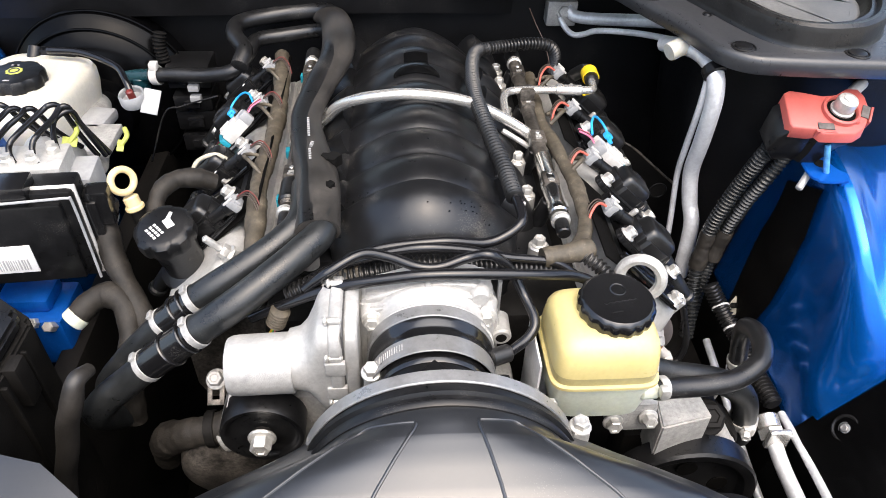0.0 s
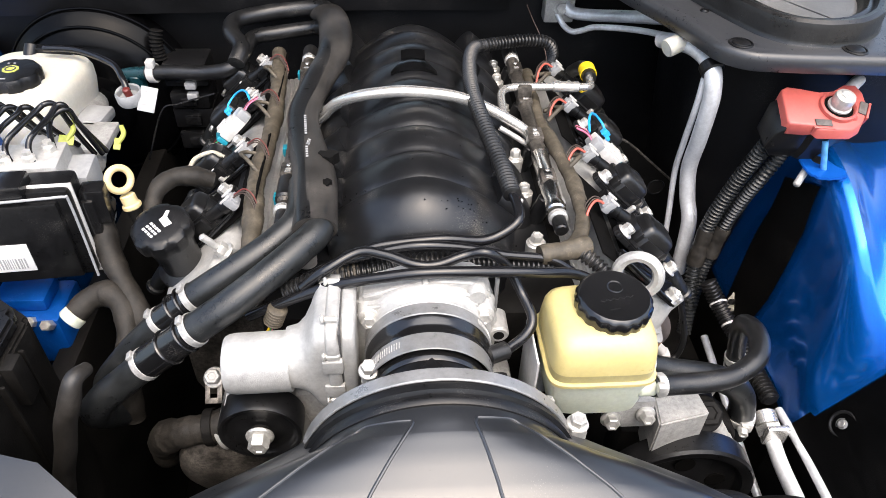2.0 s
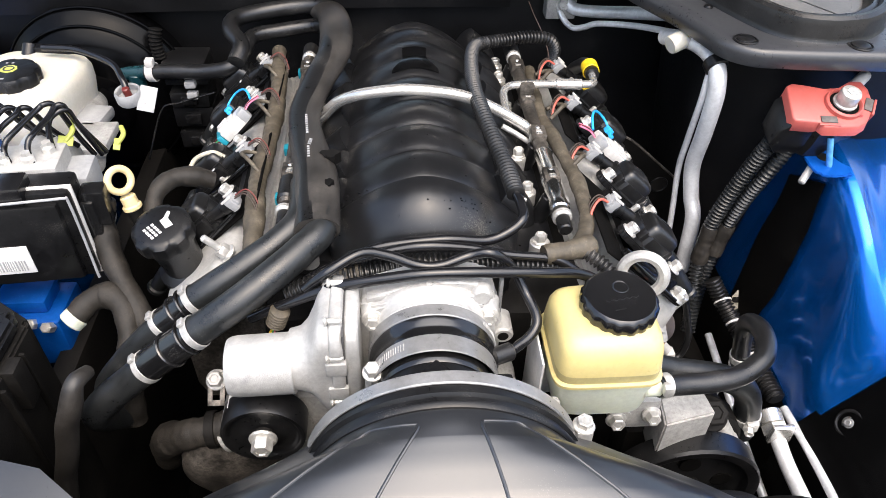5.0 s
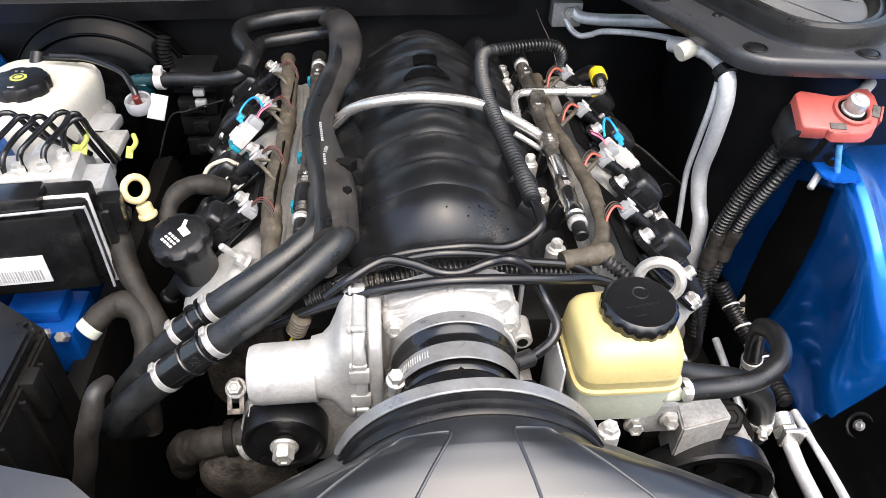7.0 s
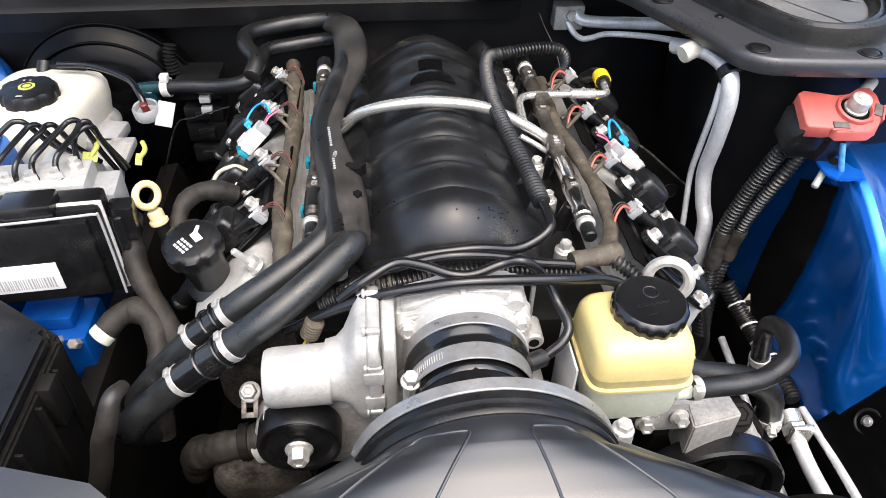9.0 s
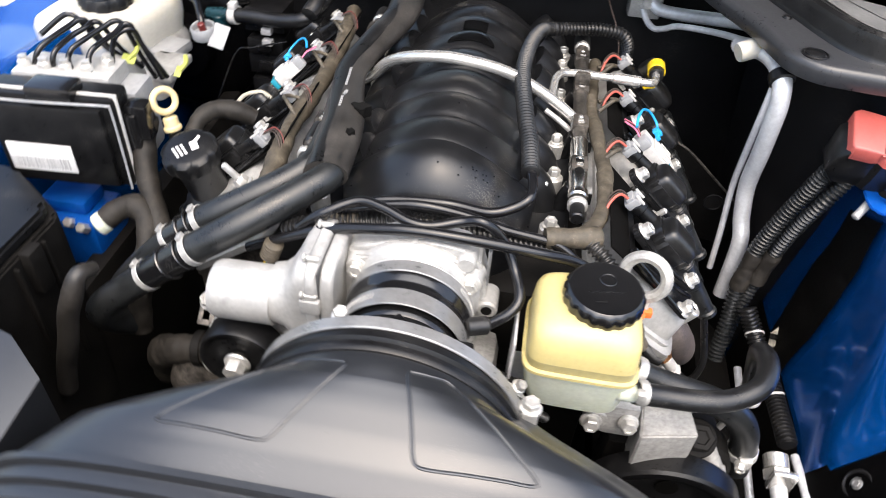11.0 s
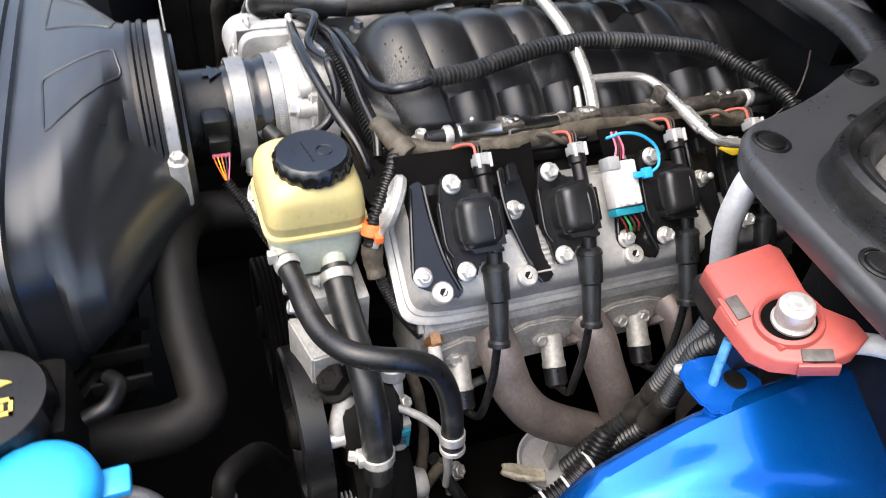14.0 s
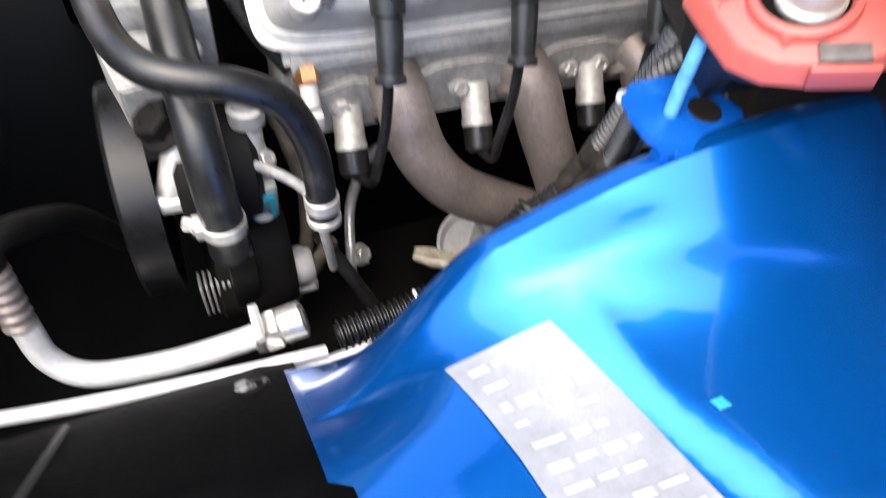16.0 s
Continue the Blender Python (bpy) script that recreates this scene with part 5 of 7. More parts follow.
block_connector(Matrix.Translation((0.236, 0.345, 0.768)) @ SLOPE_R @ Matrix.Rotation(radians(180), 4, "Z") @ Matrix.Rotation(radians(180), 4, "Z") @ Matrix.Diagonal((-0.88, 0.9, 0.9, 1)), "white multi-way connector with a teal seal and blue lock lead")
block_connector(Matrix.Translation((-0.230, 0.402, 0.782)) @ SLOPE_L @ Matrix.Rotation(radians(18), 4, "Z") @ Matrix.Scale(0.78, 4), "white multi-way connector clipped between the coils")


# ---- power steering reservoir and hoses ----
res = thing("fluid_reservoir", (0.163, 0.05, 0.70), "yellowed translucent fluid reservoir with a black ribbed cap", "reservoir")
RX, RY = 0.163, 0.0435


def res_rows(rows):
    return loft([[(x, y, z) for x, y in squircle(RX + dx, RY, a, b, e, 56)] for z, a, b, e, dx in rows])


part("lower_shell", res_rows([(0.696, 0.040, 0.036, 4, 0.002), (0.699, 0.045, 0.041, 5, 0.001), (0.722, 0.048, 0.0445, 6, 0), (0.749, 0.0495, 0.0465, 6.5, 0)]), "greyres", res, "pale green-grey lower half")
part("seam", res_rows([(0.7485, 0.050, 0.047, 6.5, 0), (0.7495, 0.0530, 0.050, 6.5, 0), (0.7530, 0.0530, 0.050, 6.5, 0), (0.7540, 0.050, 0.047, 6.5, 0)]), "yellow", res)
part("fluid_zone", res_rows([(0.7535, 0.0500, 0.0470, 6.5, 0), (0.760, 0.0502, 0.0472, 6.5, 0), (0.7635, 0.0502, 0.0472, 6.5, 0)]), "yelband", res, "darker band at the fluid level")
part("upper_shell", res_rows([(0.7633, 0.0502, 0.0472, 6.5, 0), (0.771, 0.0500, 0.0470, 6, 0), (0.785, 0.0490, 0.0455, 5.5, 0), (0.793, 0.0470, 0.0425, 5, 0), (0.799, 0.0420, 0.0370, 4.5, 0.0), (0.802, 0.036, 0.031, 3.5, 0.003), (0.803, 0.030, 0.027, 2.5, 0.008)]), "yellow", res, "yellowed upper half")
CAPM = frame_to((0.173, 0.047, 0.800), (0.178, 0.020, 1.5))
cap = part("cap", lathe([(0, 0.0), (0.030, 0.0), (0.0345, 0.002), (0.0350, 0.005), (0.0350, 0.013), (0.0335, 0.017), (0.0315, 0.0185), (0.030, 0.0182), (0.0, 0.0182)], n=96, wob=lambda a, i: 1 + (0.035 if 1 < i < 5 and (a * 18 / (2 * math.pi)) % 1 < 0.55 else 0)), "gloss", res, "black ribbed screw cap")
for ob_ in (cap,):
    ob_.data.transform(Matrix.Translation(-base_of(res)) @ CAPM @ Matrix.Translation(base_of(res)))
for k in range(5):
    part("mark", turned(tube([(-0.016 + 0.0065 * k, -0.004, 0.0184), (-0.013 + 0.0065 * k, -0.0055, 0.0186), (-0.010 + 0.0065 * k, -0.004, 0.0184)], 0.0004, 6, 5), CAPM), "black", cap)
part("mark", turned(join(ring((0.004, 0.010, 0.0184), (0, 0, 1), 0.007, 0.0007, 20, 5), box((-0.012, -0.016, 0.018), (-0.002, -0.0155, 0.0188), 0)), CAPM), "gloss", cap)
part("bracket", join(box((0.101, 0.012, 0.66), (0.1035, 0.075, 0.765), 0.001), box((0.101, 0.06, 0.66), (0.16, 0.0625, 0.70), 0.001)), "alupipe", res, "grey steel mounting bracket")
part("hose_stub", rod((0.200, 0.006, 0.732), (0.226, 0.009, 0.729), 0.0085), "greyres", res)
part("hose_stub", rod((0.205, 0.057, 0.716), (0.228, 0.056, 0.703), 0.012), "greyres", res)

ps1 = thing("return_hose", (0.30, 0.06, 0.66), "black rubber hose with a spring clamp, bending over the pump", "hose")
part("hose", tube([(0.216, 0.008, 0.731), (0.242, 0.013, 0.726), (0.278, 0.017, 0.723), (0.308, 0.025, 0.722), (0.334, 0.040, 0.726), (0.347, 0.062, 0.726), (0.352, 0.086, 0.721), (0.355, 0.109, 0.705), (0.363, 0.122, 0.678), (0.372, 0.127, 0.644), (0.381, 0.128, 0.605)], 0.0105, 18), "rubber", ps1)
part("clamp", join(clamp_band((0.223, 0.010, 0.730), (0.97, 0.18, -0.15), 0.0110, 0.009, 0.0012, n=24), box((0.216, -0.007, 0.734), (0.224, 0.002, 0.746), 0.0015)), "steel", ps1, "zinc spring clamp")
part("clamp", join(clamp_band((0.3765, 0.1275, 0.624), (0.22, 0.02, -1), 0.0110, 0.011, 0.0014, n=24), clamp_band((0.380, 0.128, 0.609), (0.22, 0.02, -1), 0.0110, 0.006, 0.0014, n=24)), "steel", ps1, "zinc crimp clamp")
ps2 = thing("supply_hose", (0.29, 0.06, 0.62), "grey-black supply hose with screw clamps down to the pump", "hose")
part("hose", tube([(0.216, 0.056, 0.709), (0.252, 0.056, 0.694), (0.286, 0.056, 0.686), (0.316, 0.057, 0.676), (0.340, 0.058, 0.659), (0.356, 0.059, 0.633), (0.364, 0.060, 0.597), (0.366, 0.060, 0.570)], 0.0145, 18), "hose", ps2)
part("clamp", join(clamp_band((0.226, 0.056, 0.705), (0.92, 0, -0.4), 0.0150, 0.010, 0.0013, n=24), bolt_at((0.222, 0.040, 0.700), (-0.3, -1, 0), 0.0045, 0.007)), "steel", ps2, "zinc screw clamp")
part("clamp", join(clamp_band((0.3635, 0.060, 0.602), (0.2, 0, -1), 0.0150, 0.011, 0.0013, n=24), bolt_at((0.360, 0.042, 0.602), (-0.4, -1, 0), 0.005, 0.009), box((0.356, 0.040, 0.596), (0.370, 0.048, 0.610), 0.002)), "steel", ps2, "zinc screw clamp")

# ---- pump, alternator, pulleys ----
pump = thing("steering_pump", (0.30, 0.06, 0.53), "cast aluminium pump and bracket with hex fittings", "pump")
part("bracket_block", prism([(0.236, 0.004), (0.241, 0.050), (0.287, 0.062), (0.293, 0.016)], 0.595, 0.672, bevel=0.002), "alu_dull", pump, "flat machined block")
part("body", join(lathe([(0, 0), (0.048, 0), (0.052, 0.004), (0.052, 0.03), (0.044, 0.034), (0.044, 0.055), (0.036, 0.06), (0, 0.06)], (0.300, 0.035, 0.585), (0.300, 1.035, 0.585), 40), box((0.22, 0.045, 0.50), (0.30, 0.085, 0.60), 0.008)), "dirt", pump, "dirty pump body")
part("outlet", join(rod((0.302, 0.094, 0.625), (0.338, 0.091, 0.560), 0.0085), lathe([(0, 0), (0.013, 0), (0.0135, 0.004), (0.0135, 0.012), (0.010, 0.014), (0.010, 0.022), (0, 0.022)], (0.298, 0.093, 0.628), (0.29, 0.093, 0.66), 24), box((0.325, 0.084, 0.556), (0.336, 0.104, 0.594), 0.003), box((0.300, 0.080, 0.590), (0.312, 0.103, 0.612), 0.003)), "alu", pump, "cast outlet with flange")
part("bolt", bolt_at((0.318, 0.100, 0.606), (0.5, 0.4, 0.8), 0.0058, 0.007), "steel", pump, "zinc bolt")
part("elbow", join(lathe([(0, 0), (0.012, 0), (0.0125, 0.003), (0.0125, 0.016), (0.009, 0.019), (0, 0.019)], (0.335, 0.047, 0.575), (0.345, 0.044, 0.61), 6), rod((0.320, 0.05, 0.548), (0.337, 0.047, 0.576), 0.0095)), "steel", pump, "hex elbow")
part("bracket_arm", join(box((0.18, 0.06, 0.63), (0.245, 0.085, 0.69), 0.006), rod((0.195, 0.06, 0.665), (0.195, 0.02, 0.665), 0.013), box((0.20, 0.02, 0.645), (0.235, 0.06, 0.69), 0.006)), "alu_dull", pump)
part("valve_cap", turned(join(hexbolt(0.014, 0.018), rod((0, 0, -0.02), (0, 0, 0), 0.014)), frame_to((0.302, 0.038, 0.640), (0.302, 0.0, 0.70))), "dirt", pump, "dark hex valve cap")
part("fitting", join(rod((0.31, 0.045, 0.635), (0.33, 0.03, 0.60), 0.011), rod((0.335, 0.06, 0.60), (0.335, 0.02, 0.60), 0.008)), "steel", pump, "zinc hex fitting")
for q_, d_, r_ in (((0.257, 0.062, 0.664), (0, -0.1, 1), 0.0085), ((0.225, 0.018, 0.672), (0, -1, 0.3), 0.007), ((0.190, 0.02, 0.664), (0, -1, 0.2), 0.0075)):
    part("bolt", bolt_at(q_, d_, r_, 0.011), "steel", pump, "zinc bolt")
part("pipe", tube([(0.31, 0.07, 0.605), (0.335, 0.10, 0.615), (0.355, 0.125, 0.60), (0.37, 0.132, 0.56), (0.362, 0.14, 0.50)], 0.0040, 12), "alu_dull", pump, "bent steel pressure pipe")
tag_ = part("tag", box((0.337, 0.083, 0.562), (0.341, 0.101, 0.590), 0.0008), "teal", pump, "teal tag")
lettering("NR", 0.013, Matrix.Translation((0.3416, 0.092, 0.576)) @ Matrix(((0, 0, 1, 0), (0, 1, 0, 0), (-1, 0, 0, 0), (0, 0, 0, 1))) @ Matrix.Rotation(radians(0), 4, "Z"), "darkink", tag_)
alt = thing("alternator", (0.335, 0.06, 0.42), "aluminium alternator with black slotted rear cover", "alternator")
part("case", lathe([(0, 0), (0.050, 0), (0.060, 0.006), (0.062, 0.03), (0.062, 0.06), (0.055, 0.07), (0, 0.07)], (0.305, 0.04, 0.470), (0.305, 1, 0.470), 40), "dirt", alt)
part("stator", lathe([(0, 0), (0.016, 0), (0.0175, 0.003), (0.0175, 0.022), (0.0165, 0.024), (0.0175, 0.026), (0.0175, 0.042), (0.015, 0.045), (0, 0.045)], (0.3385, 0.082, 0.475), (0.336, 1.082, 0.475), 32), "alu", alt, "machined aluminium boss")
part("through_bolt", join(rod((0.352, 0.084, 0.452), (0.350, 0.128, 0.452), 0.004), box((0.342, 0.086, 0.440), (0.350, 0.13, 0.456), 0.002)), "alu_dull", alt)
for k in range(6):
    part("fin", box((0.340, 0.030 + 0.0045 * k, 0.460), (0.358, 0.0322 + 0.0045 * k, 0.505), 0.0008), "alu", alt)
part("rear_block", box((0.345, 0.056, 0.46), (0.366, 0.078, 0.555), 0.004), "black", alt, "black plastic block")


def pulley(name, c, R, w, mat_, label, grooves=5, hub="dirt", deep=1.0):
    p = thing(name, (c[0], c[1], c[2] - R), label, "pulley")
    prof = [(R * 0.74, 0.014 * deep), (R * 0.80, 0.011 * deep), (R * 0.84, 0.001), (R * 0.90, -0.001), (R * 0.97, -0.001), (R, 0.002)]
    for k in range(grooves):
        y = 0.004 + (w - 0.008) * k / grooves
        d = (w - 0.008) / grooves
        prof += [(R, y), (R - 0.0018, y + d * 0.5)]
    prof += [(R, w - 0.004), (R, w), (R * 0.9, w), (R * 0.8, w * 0.7), (0, w * 0.7)]
    part("rim", lathe([(0, 0.010 * deep), (R * 0.45, 0.010 * deep), (R * 0.50, 0.013 * deep)] + prof, c, (c[0], c[1] + 1, c[2]), 64), mat_, p)
    part("hub", join(lathe([(0, -0.004), (R * 0.22, -0.004), (R * 0.26, 0.002), (R * 0.26, 0.01), (0, 0.01)], c, (c[0], c[1] + 1, c[2]), 32)), hub, p)
    return p


pp = pulley("pump_pulley", (0.281, -0.0055, 0.5495), 0.0862, 0.026, "black", "black steel pump pulley with a deep rim", grooves=0)
for k in range(5):
    a = 2 * math.pi * k / 5 + 0.3
    # Near-black discs on the closed web paint shaded holes.
    part("web_hole_shade", rod((0.281 + 0.045 * math.cos(a), 0.0035, 0.5495 + 0.045 * math.sin(a)), (0.281 + 0.045 * math.cos(a), 0.0051, 0.5495 + 0.045 * math.sin(a)), 0.012), "shadeblack", pp)
idl = pulley("idler_pulley", (-0.163, 0.004, 0.684), 0.041, 0.026, "black", "black idler pulley with a large zinc bolt", grooves=0, deep=0.3)
part("bolt", bolt_at((-0.163, 0.002, 0.684), (0, -1, 0), 0.0095, 0.016), "steel", idl, "large zinc hex bolt")
pulley("crank_pulley", (0.0, 0.0, 0.40), 0.095, 0.04, "dirt", "dirty crankshaft pulley low in the bay")
wp = thing("water_pump", (-0.1, 0.06, 0.58), "dull cast aluminium water pump with a hose neck", "pump")
part("body", join(box((-0.17, 0.035, 0.60), (0.09, 0.09, 0.70), 0.015), lathe([(0, 0), (0.045, 0), (0.048, 0.004), (0.048, 0.03), (0, 0.03)], (-0.165, 0.034, 0.655), (-0.165, 1, 0.655), 32)), "alu_dull", wp)
part("neck", rod((-0.185, 0.045, 0.650), (-0.215, 0.040, 0.640), 0.021), "alu_dull", wp)
part("volute", lathe([(0, 0), (0.040, 0.0), (0.052, 0.008), (0.056, 0.022), (0.054, 0.04), (0, 0.045)], (-0.213, 0.022, 0.588), (-0.200, 1, 0.588), 40), "rail", wp, "stained cast pump volute")
part("fins", join(*[box((-0.196, 0.020 + 0.0, 0.672 + 0.005 * k), (-0.186, 0.045, 0.6745 + 0.005 * k), 0.0006) for k in range(8)]), "alu_dull", wp, "ribbed casting edge")
bh = thing("lower_pump_hose", (-0.24, 0.03, 0.61), "brown-black cloth wrapped hose to the water pump", "hose")
part("hose", taped([(-0.205, 0.042, 0.648), (-0.235, 0.040, 0.644), (-0.262, 0.045, 0.630), (-0.285, 0.06, 0.60), (-0.30, 0.08, 0.54)], 0.0165), "darktape", bh)
part("clamp", clamp_band((-0.224, 0.041, 0.646), (-1, -0.05, -0.1), 0.0180, 0.010, 0.0014, n=28), "dirt", bh)
brkt = thing("bolted_lug", (-0.215, 0.055, 0.69), "zinc bolt through a slotted steel lug", "bracket")
part("lug", turned(join(box((-0.012, -0.02, -0.0015), (-0.005, 0.012, 0.0015), 0.0008), box((0.005, -0.02, -0.0015), (0.012, 0.012, 0.0015), 0.0008), box((-0.012, -0.02, -0.0015), (0.012, -0.012, 0.0015), 0.0008)), Matrix.Translation((-0.214, 0.052, 0.694)) @ Matrix.Rotation(radians(40), 4, "X") @ Matrix.Scale(0.7, 4)), "rail", brkt)
part("bolt", bolt_at((-0.214, 0.062, 0.700), (0, -0.5, 0.8), 0.0075, 0.012), "alu_dull", brkt)

# ---- low pipes and leads beside the pump ----
dip = thing("dipstick_tube", (0.31, 0.173, 0.40), "bent bare steel dipstick tube with a bolted lug", "pipe")
part("tube", tube([(0.258, 0.225, 0.52), (0.253, 0.206, 0.50), (0.261, 0.191, 0.47), (0.275, 0.181, 0.44), (0.310, 0.173, 0.415), (0.322, 0.172, 0.39)], 0.0052, 14), "steel", dip)
part("lug", box((0.300, 0.172, 0.408), (0.318, 0.190, 0.413), 0.001), "alu_dull", dip)
part("bolt", bolt_at((0.308, 0.183, 0.413), (0.5, 0.5, 0.7), 0.008, 0.009), "steel", dip, "zinc bolt")
harness("sensor_lead", taped([(0.283, 0.110, 0.628), (0.296, 0.122, 0.590), (0.312, 0.129, 0.535), (0.328, 0.125, 0.48), (0.33, 0.12, 0.44)], 0.0058), "tape", "brown taped lead hanging beside the pump", "cable")
harness("crossing_lead", taped([(0.338, 0.145, 0.505), (0.341, 0.137, 0.492), (0.344, 0.120, 0.46), (0.357, 0.095, 0.43), (0.36, 0.08, 0.40)], 0.0062), "tape", "brown taped lead crossing under the hose", "cable")
harness("drain_hose", tube([(0.330, 0.136, 0.505), (0.341, 0.148, 0.48), (0.357, 0.160, 0.46), (0.374, 0.175, 0.43), (0.385, 0.186, 0.40)], 0.0068, 14), "rubber", "thin black drain hose below the pump", "tube")


# ---- heater hoses ----
hh = thing("heater_hoses", (-0.15, 0.3, 0.75), "pair of grey-black heater hoses in a worn foam sleeve", "hose")
A_ = [(-0.332, 0.100, 0.600), (-0.342, 0.070, 0.635), (-0.336, 0.050, 0.670), (-0.320, 0.049, 0.692), (-0.296, 0.056, 0.710), (-0.259, 0.061, 0.741), (-0.219, 0.063, 0.772), (-0.184, 0.073, 0.793), (-0.152, 0.094, 0.807), (-0.122, 0.122, 0.817), (-0.104, 0.150, 0.822), (-0.106, 0.21, 0.822)]
B_ = [(-0.350, 0.125, 0.600), (-0.345, 0.100, 0.648), (-0.314, 0.095, 0.693), (-0.276, 0.100, 0.733), (-0.246, 0.103, 0.760), (-0.213, 0.109, 0.782), (-0.178, 0.124, 0.798), (-0.147, 0.145, 0.810), (-0.127, 0.172, 0.818), (-0.128, 0.23, 0.818)]
for nm, P_, r_ in (("front_hose", A_, 0.0155), ("rear_hose", B_, 0.0145)):
    part(nm, tube(P_, r_, 20), "hose", hh)
def along(P_, u):
    L_ = spline(P_, 20)
    i = min(len(L_) - 2, int(u * (len(L_) - 1)))
    return L_[i], (L_[i + 1] - L_[i]).normalized()
for P_, us, r_ in ((A_, (0.42, 0.545), 0.0155), (B_, (0.375, 0.50), 0.0145)):
    (p1, d1), (p2, d2) = along(P_, us[0]), along(P_, us[1])
    cn = part("coupling", join(rod(p1 - d1 * 0.002, p2 + d2 * 0.002, r_ + 0.0012, 0.003), clamp_band((p1 + p2) / 2, p2 - p1, r_ + 0.0012, 0.004, 0.0022, n=28), clamp_band(p2 - d2 * 0.010, d2, r_ + 0.001, 0.003, 0.002, n=28)), "gloss", hh, "black plastic coupling")
    for p, d in ((p1, d1), (p2, d2)):
        e = d.cross(Vector((0, 0, 1))).normalized()
        up_ = e.cross(d).normalized()
        part("clamp", join(clamp_band(p, d, r_ + 0.0006, 0.0075, 0.0012, n=28), box((-0.0045, -0.0032, 0), (0.0045, 0.0032, 0.0038), 0.001, m=Matrix.Translation(p + up_ * (r_ + 0.001)) @ Matrix((e, d, up_)).transposed().to_4x4())), "alu_dull", hh, "bright spring clamp")
S_ = [(-0.108, 0.145, 0.822), (-0.111, 0.185, 0.823), (-0.116, 0.24, 0.823), (-0.130, 0.31, 0.821), (-0.138, 0.37, 0.820), (-0.128, 0.44, 0.822), (-0.110, 0.51, 0.830), (-0.108, 0.57, 0.836), (-0.118, 0.63, 0.838), (-0.135, 0.665, 0.83)]
slv = part("foam_sleeve", sweep(spline(S_, 14), lambda u, s: 0.0215 + 0.0028 * math.sin(u * 9 + 0.5) - 0.001 * u, 24, flat=0.70), "sleeve", hh, "worn dark foam sleeve")
part("tape_band", sweep([p + Vector((-0.004, 0, 0.0030)) for p in spline([(x, y, z) for x, y, z in S_[:8]], 14)], lambda u, q: 0.0165 + 0.0012 * math.sin(u * 9 + 0.5) - 0.001 * u, 24, flat=0.76), "rubber", slv, "black tape along the sleeve")
for y0, n_ in ((0.30, 9), (0.262, 5)):
    for k in range(n_):
        y = y0 + 0.0048 * k - (0 if n_ == 9 else 0.010)
        x = -0.128 - 0.11 * (y - 0.3)
        part("print_bar", box((x - 0.0014, y, 0.8382), (x + 0.0014, y + 0.0022, 0.8392), 0), "ink", slv)
lettering("ASSY", 0.0058, Matrix.Translation((-0.1235, 0.281, 0.8395)) @ Matrix.Rotation(radians(-97), 4, "Z"), "ink", slv)
for x, y, a, b in ((-0.100, 0.258, 0.010, 0.008), (-0.099, 0.205, 0.005, 0.006)):
    part("worn_patch", prism([(x + a * math.cos(t) * (1 + 0.3 * math.sin(3 * t)), y + b * math.sin(t) * (1 + 0.25 * math.cos(5 * t))) for t in np.linspace(0, 2 * math.pi, 14)[:-1]], 0.826, 0.8385, bevel=0), "dirt", slv, "torn dark patch")
rear = thing("rear_heater_hoses", (-0.2, 0.6, 0.78), "black heater hoses curving along the firewall", "hose")
part("upper_hose", tube([(-0.112, 0.60, 0.838), (-0.125, 0.650, 0.840), (-0.165, 0.664, 0.836), (-0.22, 0.655, 0.832), (-0.258, 0.630, 0.832), (-0.262, 0.600, 0.828), (-0.245, 0.570, 0.818), (-0.25, 0.545, 0.805)], 0.0122, 18), "rubber", rear)
part("lower_hose", tube([(-0.12, 0.62, 0.825), (-0.15, 0.64, 0.815), (-0.20, 0.635, 0.81), (-0.235, 0.618, 0.81), (-0.245, 0.585, 0.803), (-0.262, 0.560, 0.790), (-0.30, 0.565, 0.780), (-0.345, 0.575, 0.776), (-0.392, 0.585, 0.770)], 0.0108, 18), "rubber", rear)
vc_ = thing("vacuum_fitting", (-0.40, 0.58, 0.73), "white clamp and check valve on the booster hose", "clamp")
part("band", join(clamp_band((-0.383, 0.584, 0.771), (-1, 0.2, -0.1), 0.0125, 0.012, 0.002, n=24), box((-0.389, 0.574, 0.782), (-0.377, 0.588, 0.793), 0.002)), "whitep", vc_, "white band clamp")
part("valve", join(rod((-0.385, 0.584, 0.771), (-0.430, 0.592, 0.765), 0.010), rod((-0.41, 0.588, 0.768), (-0.41, 0.59, 0.745), 0.012)), "darkteal", vc_, "dark teal check valve")
lvl = thing("level_sensor", (-0.40, 0.53, 0.72), "clear and white level sensor plug with a lead", "sensor")
part("cup", lathe([(0.0, 0.0), (0.0165, 0.0), (0.0178, 0.003), (0.0178, 0.015), (0.0160, 0.018), (0.0142, 0.016), (0.0142, 0.008), (0.0, 0.007)], (-0.383, 0.478, 0.783), (-0.386, 0.470, 0.84), 32), "greyp", lvl, "clear cup")
part("pin", rod((-0.383, 0.477, 0.787), (-0.385, 0.473, 0.805), 0.005), "redwire", lvl, "small red plug")
tagp = part("tag", box((-0.011, -0.017, -0.0008), (0.011, 0.017, 0.0008), 0.0005, m=Matrix.Translation((-0.3585, 0.470, 0.790)) @ Matrix.Rotation(radians(14), 4, "Y") @ Matrix.Rotation(radians(48), 4, "X")), "greyp", lvl, "white paper tag")
